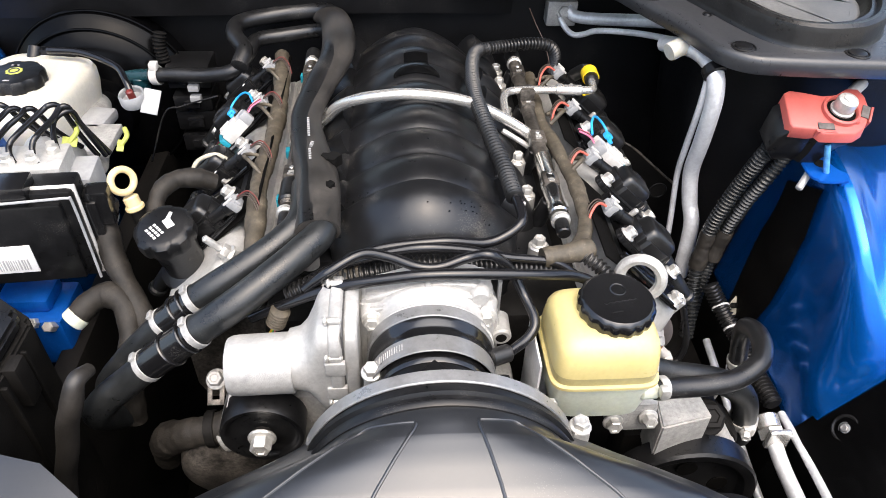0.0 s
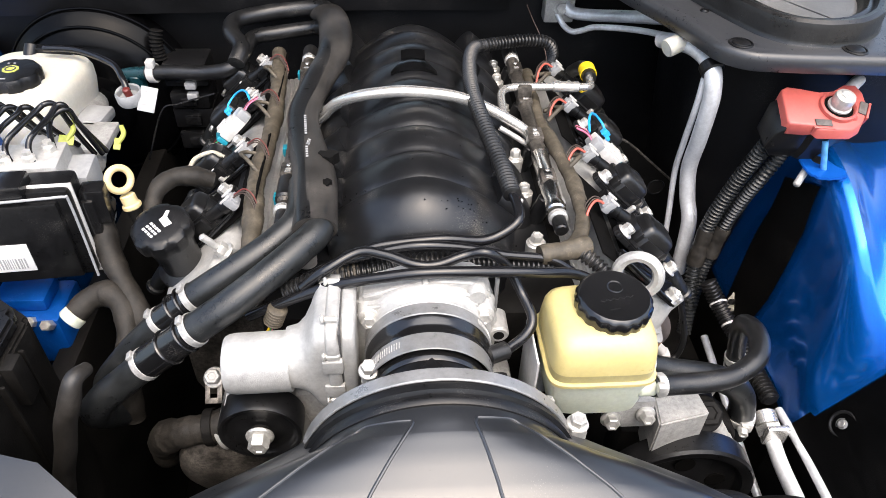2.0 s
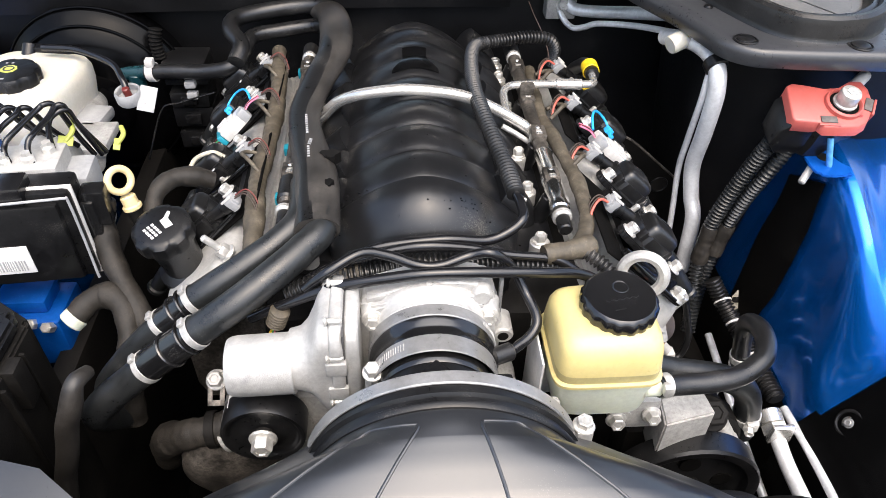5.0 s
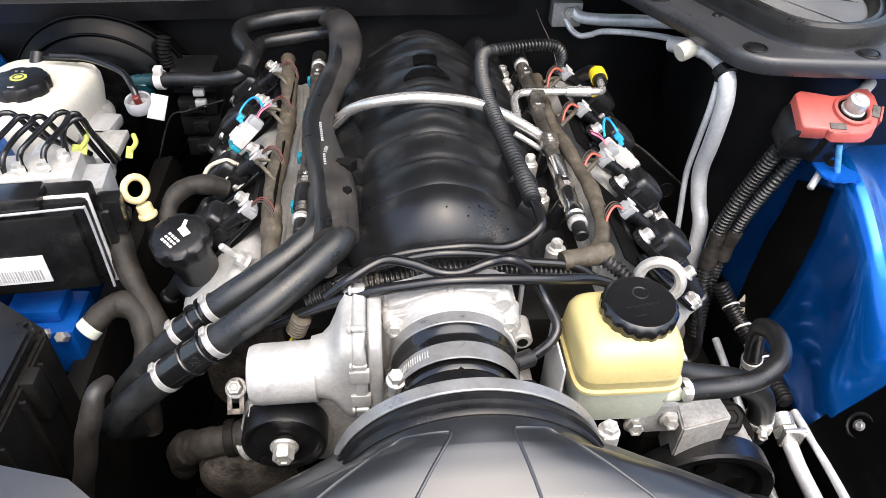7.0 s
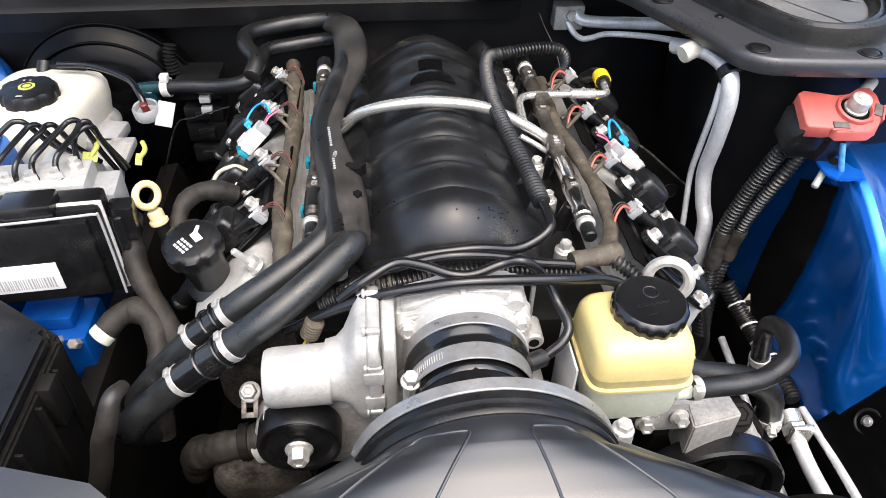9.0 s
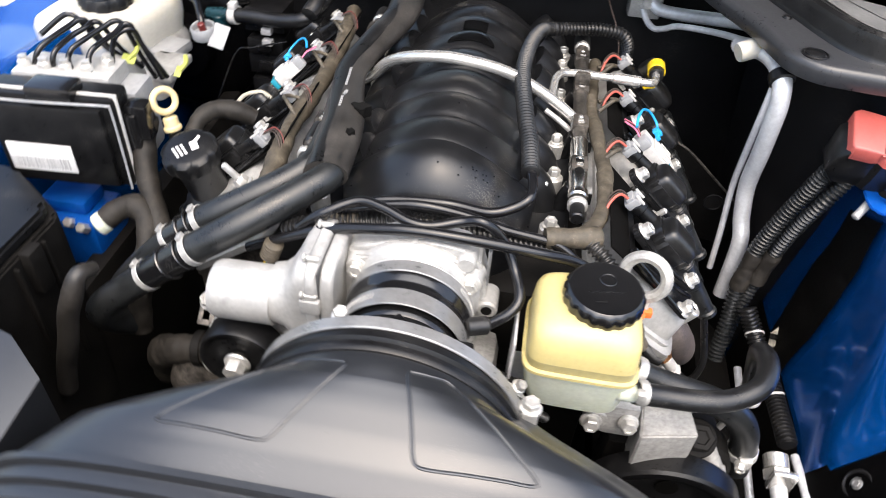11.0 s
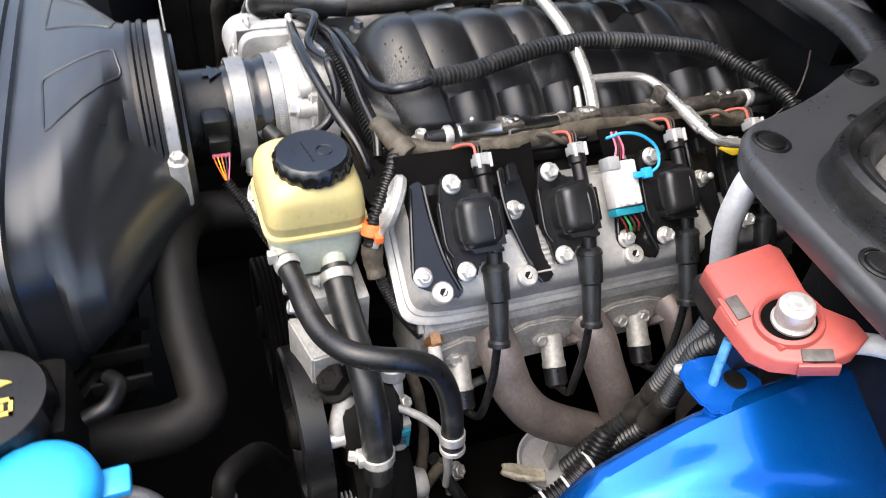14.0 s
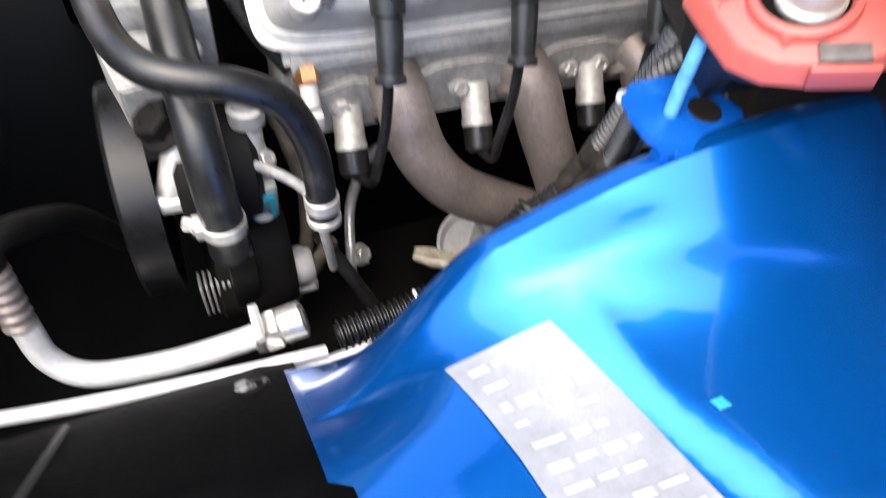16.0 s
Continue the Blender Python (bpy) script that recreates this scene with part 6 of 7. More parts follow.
for k in range(5):
    part("print_bar", box((-0.010, -0.014 + 0.006 * k, 0.0007), (-0.004 + 0.003 * (k % 3), -0.0122 + 0.006 * k, 0.0012), 0, m=Matrix.Translation((-0.3585, 0.470, 0.790)) @ Matrix.Rotation(radians(14), 4, "Y") @ Matrix.Rotation(radians(48), 4, "X")), "ink", tagp)
part("lead", tube([(-0.384, 0.476, 0.80), (-0.392, 0.490, 0.812), (-0.413, 0.52, 0.818), (-0.465, 0.55, 0.823), (-0.515, 0.56, 0.822)], 0.0045, 10), "shine", lvl, "black lead")

# ---- brake servo, fluid tank, anti-lock unit ----
servo = thing("brake_servo", (-0.49, 0.62, 0.55), "black painted round brake servo against the firewall", "brake servo")
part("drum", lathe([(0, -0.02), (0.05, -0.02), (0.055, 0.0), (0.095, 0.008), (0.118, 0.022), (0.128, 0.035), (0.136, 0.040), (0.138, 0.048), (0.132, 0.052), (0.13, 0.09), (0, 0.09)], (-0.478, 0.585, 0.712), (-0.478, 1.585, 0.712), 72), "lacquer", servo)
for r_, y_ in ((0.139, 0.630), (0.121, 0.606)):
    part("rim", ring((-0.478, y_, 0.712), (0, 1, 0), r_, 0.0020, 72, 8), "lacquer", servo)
part("master_cylinder", join(rod((-0.48, 0.59, 0.735), (-0.43, 0.40, 0.735), 0.020), box((-0.455, 0.40, 0.745), (-0.405, 0.47, 0.757), 0.003)), "alu_dull", servo, "aluminium master cylinder")
tank = thing("brake_fluid_tank", (-0.50, 0.49, 0.75), "milky white brake fluid tank with a black cap", "reservoir")
TM = Matrix.Translation((-0.535, 0.500, 0)) @ Matrix.Rotation(radians(-8), 4, "Z")
part("tank", turned(loft([[(x, y, z) for x, y in squircle(0, 0, a, b, e, 56)] for z, a, b, e in ((0.742, 0.062, 0.078, 4), (0.748, 0.070, 0.088, 5), (0.775, 0.073, 0.094, 5), (0.792, 0.073, 0.094, 5), (0.801, 0.070, 0.090, 5), (0.807, 0.062, 0.080, 4), (0.809, 0.045, 0.058, 3))]), TM), "white", tank, "milky tank")
part("snout", turned(box((0.060, -0.03, 0.740), (0.108, 0.03, 0.757), 0.006), TM), "greyp", tank, "grey mounting lug")
CM = Matrix.Translation((-0.531, 0.488, 0.805))
bcap = part("cap", turned(lathe([(0, 0), (0.033, 0), (0.0365, 0.003), (0.0365, 0.016), (0.034, 0.020), (0.026, 0.0215), (0.0, 0.0215)], n=72, wob=lambda a, i: 1 - (0.07 if 0 < i < 5 and math.cos(a * 8) > 0.45 else 0)), CM), "black", tank, "black scalloped cap")
part("warning_mark", turned(join(rod((0.0, 0.0, 0.0214), (0, 0, 0.0222), 0.011, 0.0003, 8)), CM), "lime", bcap, "yellow warning mark")
part("mark_ring", turned(ring((0, 0, 0.0225), (0, 0, 1), 0.0062, 0.0009, 24, 5), CM), "darkink", bcap)
for k in range(3):
    part("print_bar", turned(box((-0.010 + 0.003 * k, 0.016 - 0.044 * (k == 2), 0.0214), (-0.0085 + 0.003 * k + 0.006, 0.0185 - 0.044 * (k == 2), 0.022), 0), CM), "ink", bcap)
part("rear_fitting", turned(join(rod((-0.02, 0.07, 0.80), (-0.02, 0.085, 0.815), 0.010), box((-0.03, 0.075, 0.805), (0.04, 0.09, 0.815), 0.003)), TM), "black", tank)

UX, UY = 0.996, 0.087
UM = Matrix(((UX, -UY, 0, -0.428), (UY, UX, 0, 0.184), (0, 0, 1, 0.784), (0, 0, 0, 1)))   # x along the face, -y out of it
abs_ = thing("antilock_unit", (-0.42, 0.18, 0.70), "anti-lock brake unit with black controller and aluminium valve block", "brake unit")
ecu = part("controller", join(box((-0.072, 0.004, -0.058), (0.070, 0.045, 0.056), 0.006, m=UM), box((-0.068, -0.004, -0.054), (0.058, 0.006, 0.046), 0.004, m=UM)), "black", abs_, "black plastic controller")
part("gasket", box((-0.074, 0.012, -0.060), (0.0725, 0.0155, 0.0585), 0.001, m=UM), "whitep", ecu, "pale gasket line")
lab = part("sticker", box((-0.060, -0.0052, -0.038), (0.014, -0.0038, -0.002), 0.0003, m=UM), "label", ecu, "white bar code sticker")
rnd = random.Random(4)
x = -0.052
while x < 0.014:
    w_ = rnd.choice((0.0006, 0.0010, 0.0015))
    part("code_bar", box((x - 0.006, -0.0057, -0.034), (x - 0.006 + w_, -0.0051, -0.020), 0, m=UM), "ink", lab)
    x += w_ + rnd.choice((0.0012, 0.0018))
part("catch", box((-0.02, -0.002, 0.046), (0.03, 0.03, 0.068), 0.004, m=UM), "gloss", ecu, "glossy black plug catch")
part("side_plug", join(box((0.068, 0.018, -0.02), (0.084, 0.045, 0.03), 0.004, m=UM), box((0.070, 0.022, -0.004), (0.096, 0.045, 0.04), 0.004, m=UM)), "gloss", ecu, "glossy black plug")
part("rim", turned(tube([(-0.070, -0.004, 0.052), (-0.010, -0.004, 0.052), (0.050, -0.004, 0.054), (0.068, -0.002, 0.053), (0.0705, -0.001, 0.048), (0.0710, -0.001, 0.0), (0.0705, -0.001, -0.056)], 0.0015, 8), UM), "greyp", ecu, "pale rim")
part("valve_block", join(box((-0.062, 0.046, -0.03), (0.050, 0.098, 0.058), 0.004, m=UM), turned(rod((0.0, 0.10, 0.0), (0.0, 0.17, 0.0), 0.036, 0.006), UM)), "alu", abs_, "aluminium valve block")
part("side_cover", box((0.044, 0.050, -0.05), (0.075, 0.10, 0.04), 0.006, m=UM), "greyp", abs_, "grey plastic cover")
fits = [UM @ Vector((u, v, 0.058)) for u, v in ((-0.052, 0.062), (-0.028, 0.060), (-0.004, 0.060), (0.020, 0.062), (0.036, 0.080))]
for p in fits:
    part("union", join(lathe([(0, 0), (0.0075, 0), (0.0075, 0.006), (0.005, 0.008), (0.005, 0.012), (0, 0.012)], p, p + Vector((0, 0, 1)), 6)), "steel", abs_, "steel union nut")
for pts in ([(-0.431, 0.245, 0.836), (-0.436, 0.25, 0.849), (-0.438, 0.26, 0.855), (-0.434, 0.27, 0.860), (-0.418, 0.31, 0.868), (-0.412, 0.315, 0.871), (-0.406, 0.32, 0.869), (-0.401, 0.322, 0.858), (-0.396, 0.33, 0.823), (-0.389, 0.34, 0.789)],
            [(-0.407, 0.245, 0.836), (-0.412, 0.25, 0.848), (-0.414, 0.26, 0.856), (-0.411, 0.27, 0.861), (-0.404, 0.30, 0.864), (-0.401, 0.315, 0.868), (-0.395, 0.32, 0.867), (-0.393, 0.325, 0.853), (-0.385, 0.33, 0.822), (-0.380, 0.34, 0.789)],
            [(-0.455, 0.245, 0.836), (-0.452, 0.252, 0.856), (-0.447, 0.28, 0.863), (-0.438, 0.30, 0.867), (-0.436, 0.31, 0.869), (-0.430, 0.315, 0.867), (-0.427, 0.32, 0.855), (-0.421, 0.33, 0.829), (-0.405, 0.342, 0.80)],
            [(-0.478, 0.245, 0.836), (-0.470, 0.255, 0.858), (-0.456, 0.30, 0.868), (-0.451, 0.31, 0.870), (-0.446, 0.315, 0.867), (-0.443, 0.32, 0.855), (-0.437, 0.33, 0.830), (-0.418, 0.345, 0.80)],
            [(-0.392, 0.262, 0.836), (-0.401, 0.28, 0.846), (-0.407, 0.30, 0.855), (-0.403, 0.31, 0.861), (-0.392, 0.32, 0.861), (-0.390, 0.33, 0.836), (-0.379, 0.35, 0.786)],
            [(-0.500, 0.30, 0.85), (-0.478, 0.315, 0.868), (-0.468, 0.318, 0.871), (-0.460, 0.32, 0.866), (-0.452, 0.33, 0.84), (-0.43, 0.345, 0.80)]):
    part("brake_line", tube(pts, 0.0032, 10), "shine", abs_, "black coated brake line")
for c_, d_ in (((-0.402, 0.312, 0.826), (0.008, 0.006)), ((-0.368, 0.360, 0.790), (0.004, 0.008))):
    solid("yellow_tag", turned(join(box((-d_[0], -d_[1], -0.001), (d_[0], d_[1], 0.001), 0.0005), tube([(0, 0, 0.0), (0.006, 0.012, 0.004), (0.002, 0.024, 0.002)], 0.003, 8)), Matrix.Translation(c_) @ Matrix.Rotation(radians(28), 4, "X") @ Matrix.Rotation(radians(15), 4, "Y")), "lime", "lime yellow paper tag on the brake lines", "tag", "yellow tags")
al = thing("unit_loom", (-0.33, 0.17, 0.70), "thick brown taped loom from the brake unit", "cable")
part("loom", taped([(-0.345, 0.235, 0.800), (-0.352, 0.225, 0.770), (-0.345, 0.205, 0.745), (-0.328, 0.178, 0.725), (-0.310, 0.150, 0.705), (-0.300, 0.13, 0.67)], 0.0125, 0.006), "darktape", al)
part("end_boot", rod((-0.306, 0.142, 0.698), (-0.298, 0.128, 0.665), 0.0135), "greyp", al)
harness("wrapped_hose", taped([(-0.378, 0.150, 0.705), (-0.365, 0.163, 0.715), (-0.345, 0.168, 0.72), (-0.326, 0.155, 0.715), (-0.318, 0.128, 0.695), (-0.322, 0.10, 0.655), (-0.325, 0.09, 0.60)], 0.0128, 0.006), "darktape", "cloth wrapped hose bending below the brake unit", "hose")
solid("hose_end_collar", rod((-0.384, 0.145, 0.7015), (-0.376, 0.1515, 0.7068), 0.0135), "greyres", "pale plastic collar on the wrapped hose", "collar")
harness("oil_side_loom", taped([(-0.305, 0.24, 0.765), (-0.300, 0.265, 0.785), (-0.285, 0.285, 0.79), (-0.262, 0.295, 0.785), (-0.245, 0.30, 0.775)], 0.0105), "darktape", "brown taped loom beside the dipstick", "cable")
harness("small_pipe", tube([(-0.275, 0.315, 0.78), (-0.268, 0.33, 0.787), (-0.25, 0.338, 0.79), (-0.235, 0.335, 0.785)], 0.0026, 10), "scrap", "thin pale pipe beside the coils", "pipe")
solid("wing_bracket", join(box((-0.50, 0.175, 0.60), (-0.415, 0.245, 0.672), 0.006), box((-0.49, 0.19, 0.672), (-0.43, 0.235, 0.69), 0.006)), "bluesatin", "blue painted bracket below the brake unit", "bracket")
for x, y in ((-0.445, 0.186), (-0.425, 0.180)):
    solid("rivet_nut", join(rod((x, y - 0.004, 0.664), (x, y - 0.016, 0.676), 0.0065, n=6)), "steel", "zinc nut on the blue bracket", "nut", "bracket nuts")

# ---- oil filler, dipstick ----
oil = thing("oil_filler", (-0.283, 0.188, 0.70), "black oil filler neck with a scalloped cap and oil can mark", "oil filler")
part("neck", lathe([(0.022, 0), (0.024, 0.01), (0.030, 0.02), (0.030, 0.026), (0.022, 0.034), (0.023, 0.06), (0.026, 0.078), (0, 0.080)], (-0.262, 0.205, 0.705), (-0.276, 0.178, 0.83), 36), "rubber", oil)
OM = frame_to((-0.271, 0.186, 0.784), (-0.276, 0.169, 0.856)) @ Matrix.Scale(0.80, 4)
oc = part("cap", turned(lathe([(0, 0), (0.034, 0), (0.0385, 0.003), (0.0395, 0.010), (0.0385, 0.022), (0.034, 0.026), (0.028, 0.0275), (0.0, 0.0275)], n=72, wob=lambda a, i: 1 - (0.055 if 0 < i < 5 and math.cos(a * 8) > 0.5 else 0)), OM), "black", oil, "black scalloped screw cap")
part("can_mark", turned(prism([(0.002, -0.010), (0.012, -0.012), (0.014, 0.002), (0.022, 0.008), (0.020, 0.012), (0.010, 0.006), (0.004, 0.006)], 0.0272, 0.0280, bevel=0), OM @ Matrix.Rotation(radians(60), 4, "Z")), "label", oc, "white oil can mark")
for k in range(3):
    part("print_bar", turned(join(*[box((-0.008 - 0.006 * k, -0.012 + 0.0058 * j, 0.0272), (-0.0045 - 0.006 * k, -0.008 + 0.0058 * j, 0.0280), 0) for j in range(4)]), OM @ Matrix.Rotation(radians(60), 4, "Z")), "label", oc)
dip = thing("dipstick", (-0.318, 0.235, 0.74), "cream plastic dipstick ring handle on a dark tube", "dipstick")
part("ring", join(ring((-0.3265, 0.244, 0.818), (0.70, -0.6, 0.35), 0.0128, 0.0040, 36, 10), rod((-0.3225, 0.241, 0.800), (-0.319, 0.238, 0.787), 0.0085), rod((-0.320, 0.2385, 0.790), (-0.3185, 0.2375, 0.784), 0.0105)), "cream", dip, "cream ring handle")
part("tube", tube([(-0.319, 0.238, 0.785), (-0.312, 0.235, 0.755), (-0.295, 0.232, 0.71), (-0.27, 0.23, 0.65)], 0.008, 12), "dirt", dip)
hb = thing("head_stud", (-0.205, 0.175, 0.76), "zinc stud bolt on a cast lug of the head", "bolt")
part("stud", bolt_at((-0.208, 0.172, 0.772), (-0.6, -0.1, 0.75), 0.0075, 0.012, 0.022), "steel", hb)
part("lug", box((-0.225, 0.135, 0.735), (-0.180, 0.185, 0.768), 0.008), "alu", hb, "cast aluminium lug")

# ---- lower corner beside the brake unit ----
fb = thing("fuse_box", (-0.49, 0.06, 0.45), "black plastic box with ribbed dusty walls", "box")
part("box", prism([(-0.64, 0.178), (-0.475, 0.168), (-0.398, 0.112), (-0.402, -0.058), (-0.64, -0.058)], 0.45, 0.742, bevel=0.004, round_=0.006), "dirt", fb)
part("lid", prism([(-0.64, 0.174), (-0.478, 0.164), (-0.404, 0.109), (-0.408, -0.055), (-0.64, -0.055)], 0.742, 0.757, bevel=0.004, round_=0.008), "black", fb, "black box lid")
for y in (-0.02, 0.03, 0.075):
    part("rib", box((-0.402, y - 0.002, 0.56), (-0.3935, y + 0.002, 0.735), 0.0015), "dirt", fb)
part("catch", box((-0.402, 0.042, 0.690), (-0.388, 0.064, 0.745), 0.003), "dirt", fb)
harness("drain_hose", tube([(-0.326, 0.050, 0.735), (-0.330, 0.030, 0.742), (-0.338, 0.020, 0.718), (-0.350, 0.020, 0.690), (-0.362, 0.020, 0.650), (-0.378, 0.020, 0.605), (-0.39, 0.02, 0.56)], lambda u, q: 0.0108 - 0.004 * max(0, 0.2 - u) / 0.2, 16), "sleeve", "dusty grey-black hose below the black box", "hose")

# ---- exhaust side ----
hdr = thing("exhaust_header", (0.33, 0.38, 0.40), "heat-tinted steel exhaust header pipes", "exhaust header")
part("flange", prism([(0.140, 0.575), (0.61, 0.575), (0.61, 0.630), (0.575, 0.632), (0.55, 0.616), (0.52, 0.632), (0.47, 0.632), (0.44, 0.616), (0.405, 0.632), (0.36, 0.632), (0.33, 0.616), (0.29, 0.632), (0.25, 0.632), (0.218, 0.616), (0.18, 0.632), (0.140, 0.620)], 0.272, 0.279, axis="x", bevel=0.002), "alu_dull", hdr, "steel flange plate")
for k in range(4):
    y = 0.219 + 0.1118 * k
    if k == 0:
        pts = [(0.270, y - 0.006, 0.622), (0.290, y - 0.004, 0.616), (0.306, y + 0.001, 0.594), (0.319, y + 0.013, 0.566), (0.329, y + 0.044, 0.527), (0.334, y + 0.095, 0.490), (0.337, y + 0.15, 0.455)]
    else:
        pts = [(0.270, y - 0.002, 0.612), (0.292, y + 0.004, 0.603), (0.312, y + 0.014, 0.570), (0.325, y + 0.028, 0.535), (0.333, y + 0.046, 0.490), (0.336, y + 0.075, 0.41)]
    part("pipe", tube(pts, 0.0228, 24), "exhaust", hdr)
    part("weld_collar", clamp_band((0.284, y, 0.595), (0.85, 0, -0.5), 0.0220, 0.010, 0.003, n=28), "exhaust", hdr)
for y in (0.168, 0.270, 0.374, 0.404, 0.49):
    part("bolt", bolt_at((0.278, y, 0.605), (0.9, 0, 0.35), 0.0068, 0.010), "steel", hdr, "zinc flange bolt")
for k in range(4):
    y = 0.166 + 0.1118 * k
    pl = thing("plug_lead", (0.325, y, 0.57), "spark plug lead with steel heat shield", "plug lead", "plug leads")
    part("heat_shield", lathe([(0.0, 0), (0.0115, 0), (0.0125, 0.002), (0.0125, 0.030), (0.0135, 0.032), (0.0135, 0.036), (0.010, 0.036)], (0.275, y + 0.008, 0.602), (0.325, y + 0.004, 0.556), 24), "alu_dull", pl, "dull steel heat shield")
    part("plug_boot", rod((0.299, y + 0.006, 0.580), (0.318, y + 0.005, 0.562), 0.0128, 0.004), "rubber", pl)
    cy = (0.166, 0.269, 0.387, 0.490)[k] + 0.026
    part("lead", tube([(0.313, cy, 0.684), (0.321, cy - 0.001, 0.660), (0.330, cy - 0.004, 0.630), (0.337, cy - 0.010, 0.600), (0.334, (cy + y) / 2, 0.572), (0.318, y + 0.006, 0.562)], 0.0042, 12), "rubber", pl)
cs = thing("coolant_sensor", (0.275, 0.143, 0.61), "brass coolant sensor with a white plug", "sensor")
part("brass_nut", lathe([(0, 0), (0.0105, 0), (0.0105, 0.014), (0.007, 0.017), (0, 0.017)], (0.268, 0.143, 0.648), (0.30, 0.143, 0.615), 6), "copper", cs, "brass hex nut")
part("plug", join(rod((0.279, 0.143, 0.636), (0.291, 0.143, 0.622), 0.007), box((0.288, 0.136, 0.606), (0.301, 0.150, 0.622), 0.002)), "whitep", cs, "white plug")
mt = thing("engine_mount", (0.32, 0.31, 0.33), "pale steel engine mount cup with dark middle", "mount")
part("cup", lathe([(0, 0), (0.03, 0), (0.040, 0.01), (0.043, 0.025), (0.040, 0.025), (0.034, 0.012), (0, 0.010)], (0.315, 0.311, 0.375), (0.335, 0.305, 0.45), 36), "alupipe", mt)
part("strap", box((0.31, 0.306, 0.385), (0.33, 0.312, 0.43), 0.002), "alu_dull", mt)
rnd = random.Random(31)
scrap_rows = []
for k, x in enumerate(np.linspace(-0.026, 0.026, 9)):
    w = 0.0145 * (0.72 + 0.28 * math.sin(math.pi * (k + 0.6) / 9)) * rnd.uniform(0.9, 1.08)
    scrap_rows.append([(x + rnd.uniform(-0.0016, 0.0016), w * math.cos(a) + rnd.uniform(-0.001, 0.001), 0.45 * w * math.sin(a) + (0.002 if math.sin(2.5 * a) > 0.3 else -0.001) + rnd.uniform(-0.0006, 0.0006)) for a in np.linspace(0, 2 * math.pi, 14, endpoint=False)])
solid("dry_scrap", turned(loft(scrap_rows), Matrix.Translation((0.345, 0.254, 0.432)) @ Matrix.Rotation(radians(62), 4, "Z") @ Matrix.Rotation(radians(-35), 4, "X")), "scrap", "crumpled pale scrap of dry debris", "debris")
# Dirty member, its colour taken down to near black for shade.
solid("crossmember", box((0.25, 0.10, 0.30), (0.42, 0.62, 0.36), 0.01), "shadeblack", "dirty black subframe member below the header, darkened for shade", "subframe")

# dark shield standing across the bay behind the header
hs = thing("heat_shield", (0.34, 0.445, 0.60), "dark grey pressed heat shield with a round hole", "shield")
part("plate", prism([(0.272, 0.700), (0.285, 0.738), (0.312, 0.724), (0.352, 0.690), (0.392, 0.655), (0.404, 0.600), (0.398, 0.575), (0.345, 0.585), (0.290, 0.650)], 0.4435, 0.4465, axis="y", bevel=0.001, round_=0.003), "shadeblack", hs)
# Lighter tube along the top edge paints its lit rim.
part("lit_edge", tube([(0.286, 0.445, 0.7385), (0.312, 0.445, 0.7245), (0.352, 0.445, 0.6905), (0.392, 0.445, 0.6555)], 0.0018, 8), "rail", hs, "rolled edge in lighter grey for its highlight")
part("hole_rim", ring((0.366, 0.4432, 0.648), (0, 1, 0), 0.0125, 0.0014, 32, 6), "firewall", hs)
# No opening is cut; a dark disc gives the hole's shade.
part("hole", rod((0.366, 0.4430, 0.648), (0.366, 0.4470, 0.648), 0.0120, 0.0004, 32), "dirt", hs, "dark disc painted as a shaded round hole")

# ---- terminal cover, bracket, cables ----
tc = thing("terminal_cover", (0.485, 0.295, 0.83), "faded red terminal cover with a large bolt, on a black base", "terminal cover")
RT = [(0.426, 0.281), (0.429, 0.277), (0.456, 0.274), (0.461, 0.268), (0.484, 0.267), (0.500, 0.267), (0.513, 0.274), (0.523, 0.287), (0.529, 0.303), (0.530, 0.318), (0.525, 0.329), (0.511, 0.330), (0.494, 0.321), (0.477, 0.320), (0.456, 0.325), (0.440, 0.328), (0.432, 0.324)]


def lid_ring(inset, drop, skirt=0.0):
    """Outline of the tilted lid; the end over the cables reaches further down and back by skirt."""
    out = []
    for i, (x, y) in enumerate(RT):
        d = (Vector(RT[(i + 1) % len(RT)]) - Vector(RT[i - 1])).normalized()
        x, y = x - d.y * inset, y + d.x * inset
        far = (1.0 if x < 0.4335 and y > 0.2785 else 0.5 if x < 0.445 and y > 0.31 else 0.0) * skirt
        out.append((x, y + (0.034 if y < 0.30 else 0.013) * far, 0.858 + 0.38 * (y - 0.276) - drop - 0.036 * far))
    return out


tcov = part("cover", loft([lid_ring(0.0025, 0.0120, 1.0), lid_ring(0.0, 0.0125, 1.0), lid_ring(0.0, 0.0022), lid_ring(0.0007, 0.0006), lid_ring(0.0022, 0.0)]), "red", tc, "faded red plastic cover", smooth=50)
part("base", loft([[(min(x, 0.482), y + 0.016, 0.800) for x, y, z in lid_ring(0.006, 0)], [(min(x - 0.014 * max(0, 1 - (x - 0.426) / 0.03), 0.502), y + 0.009, 0.819 + 0.6 * max(0, x - 0.472)) for x, y, z in lid_ring(0.002, 0)], [(min(x - 0.010 * max(0, 1 - (x - 0.426) / 0.03), 0.508), y + 0.004, z) for x, y, z in lid_ring(0.002, 0.020)], lid_ring(0.003, 0.0100)]), "black", tc, "black plastic base")
part("collar", lathe([(0.0175, -0.004), (0.0175, 0.004), (0.0190, 0.0060), (0.0215, 0.0045), (0.0225, 0.0)], (0.492, 0.297, 0.8655), (0.492, 0.055, 1.5), 40), "red", tcov)
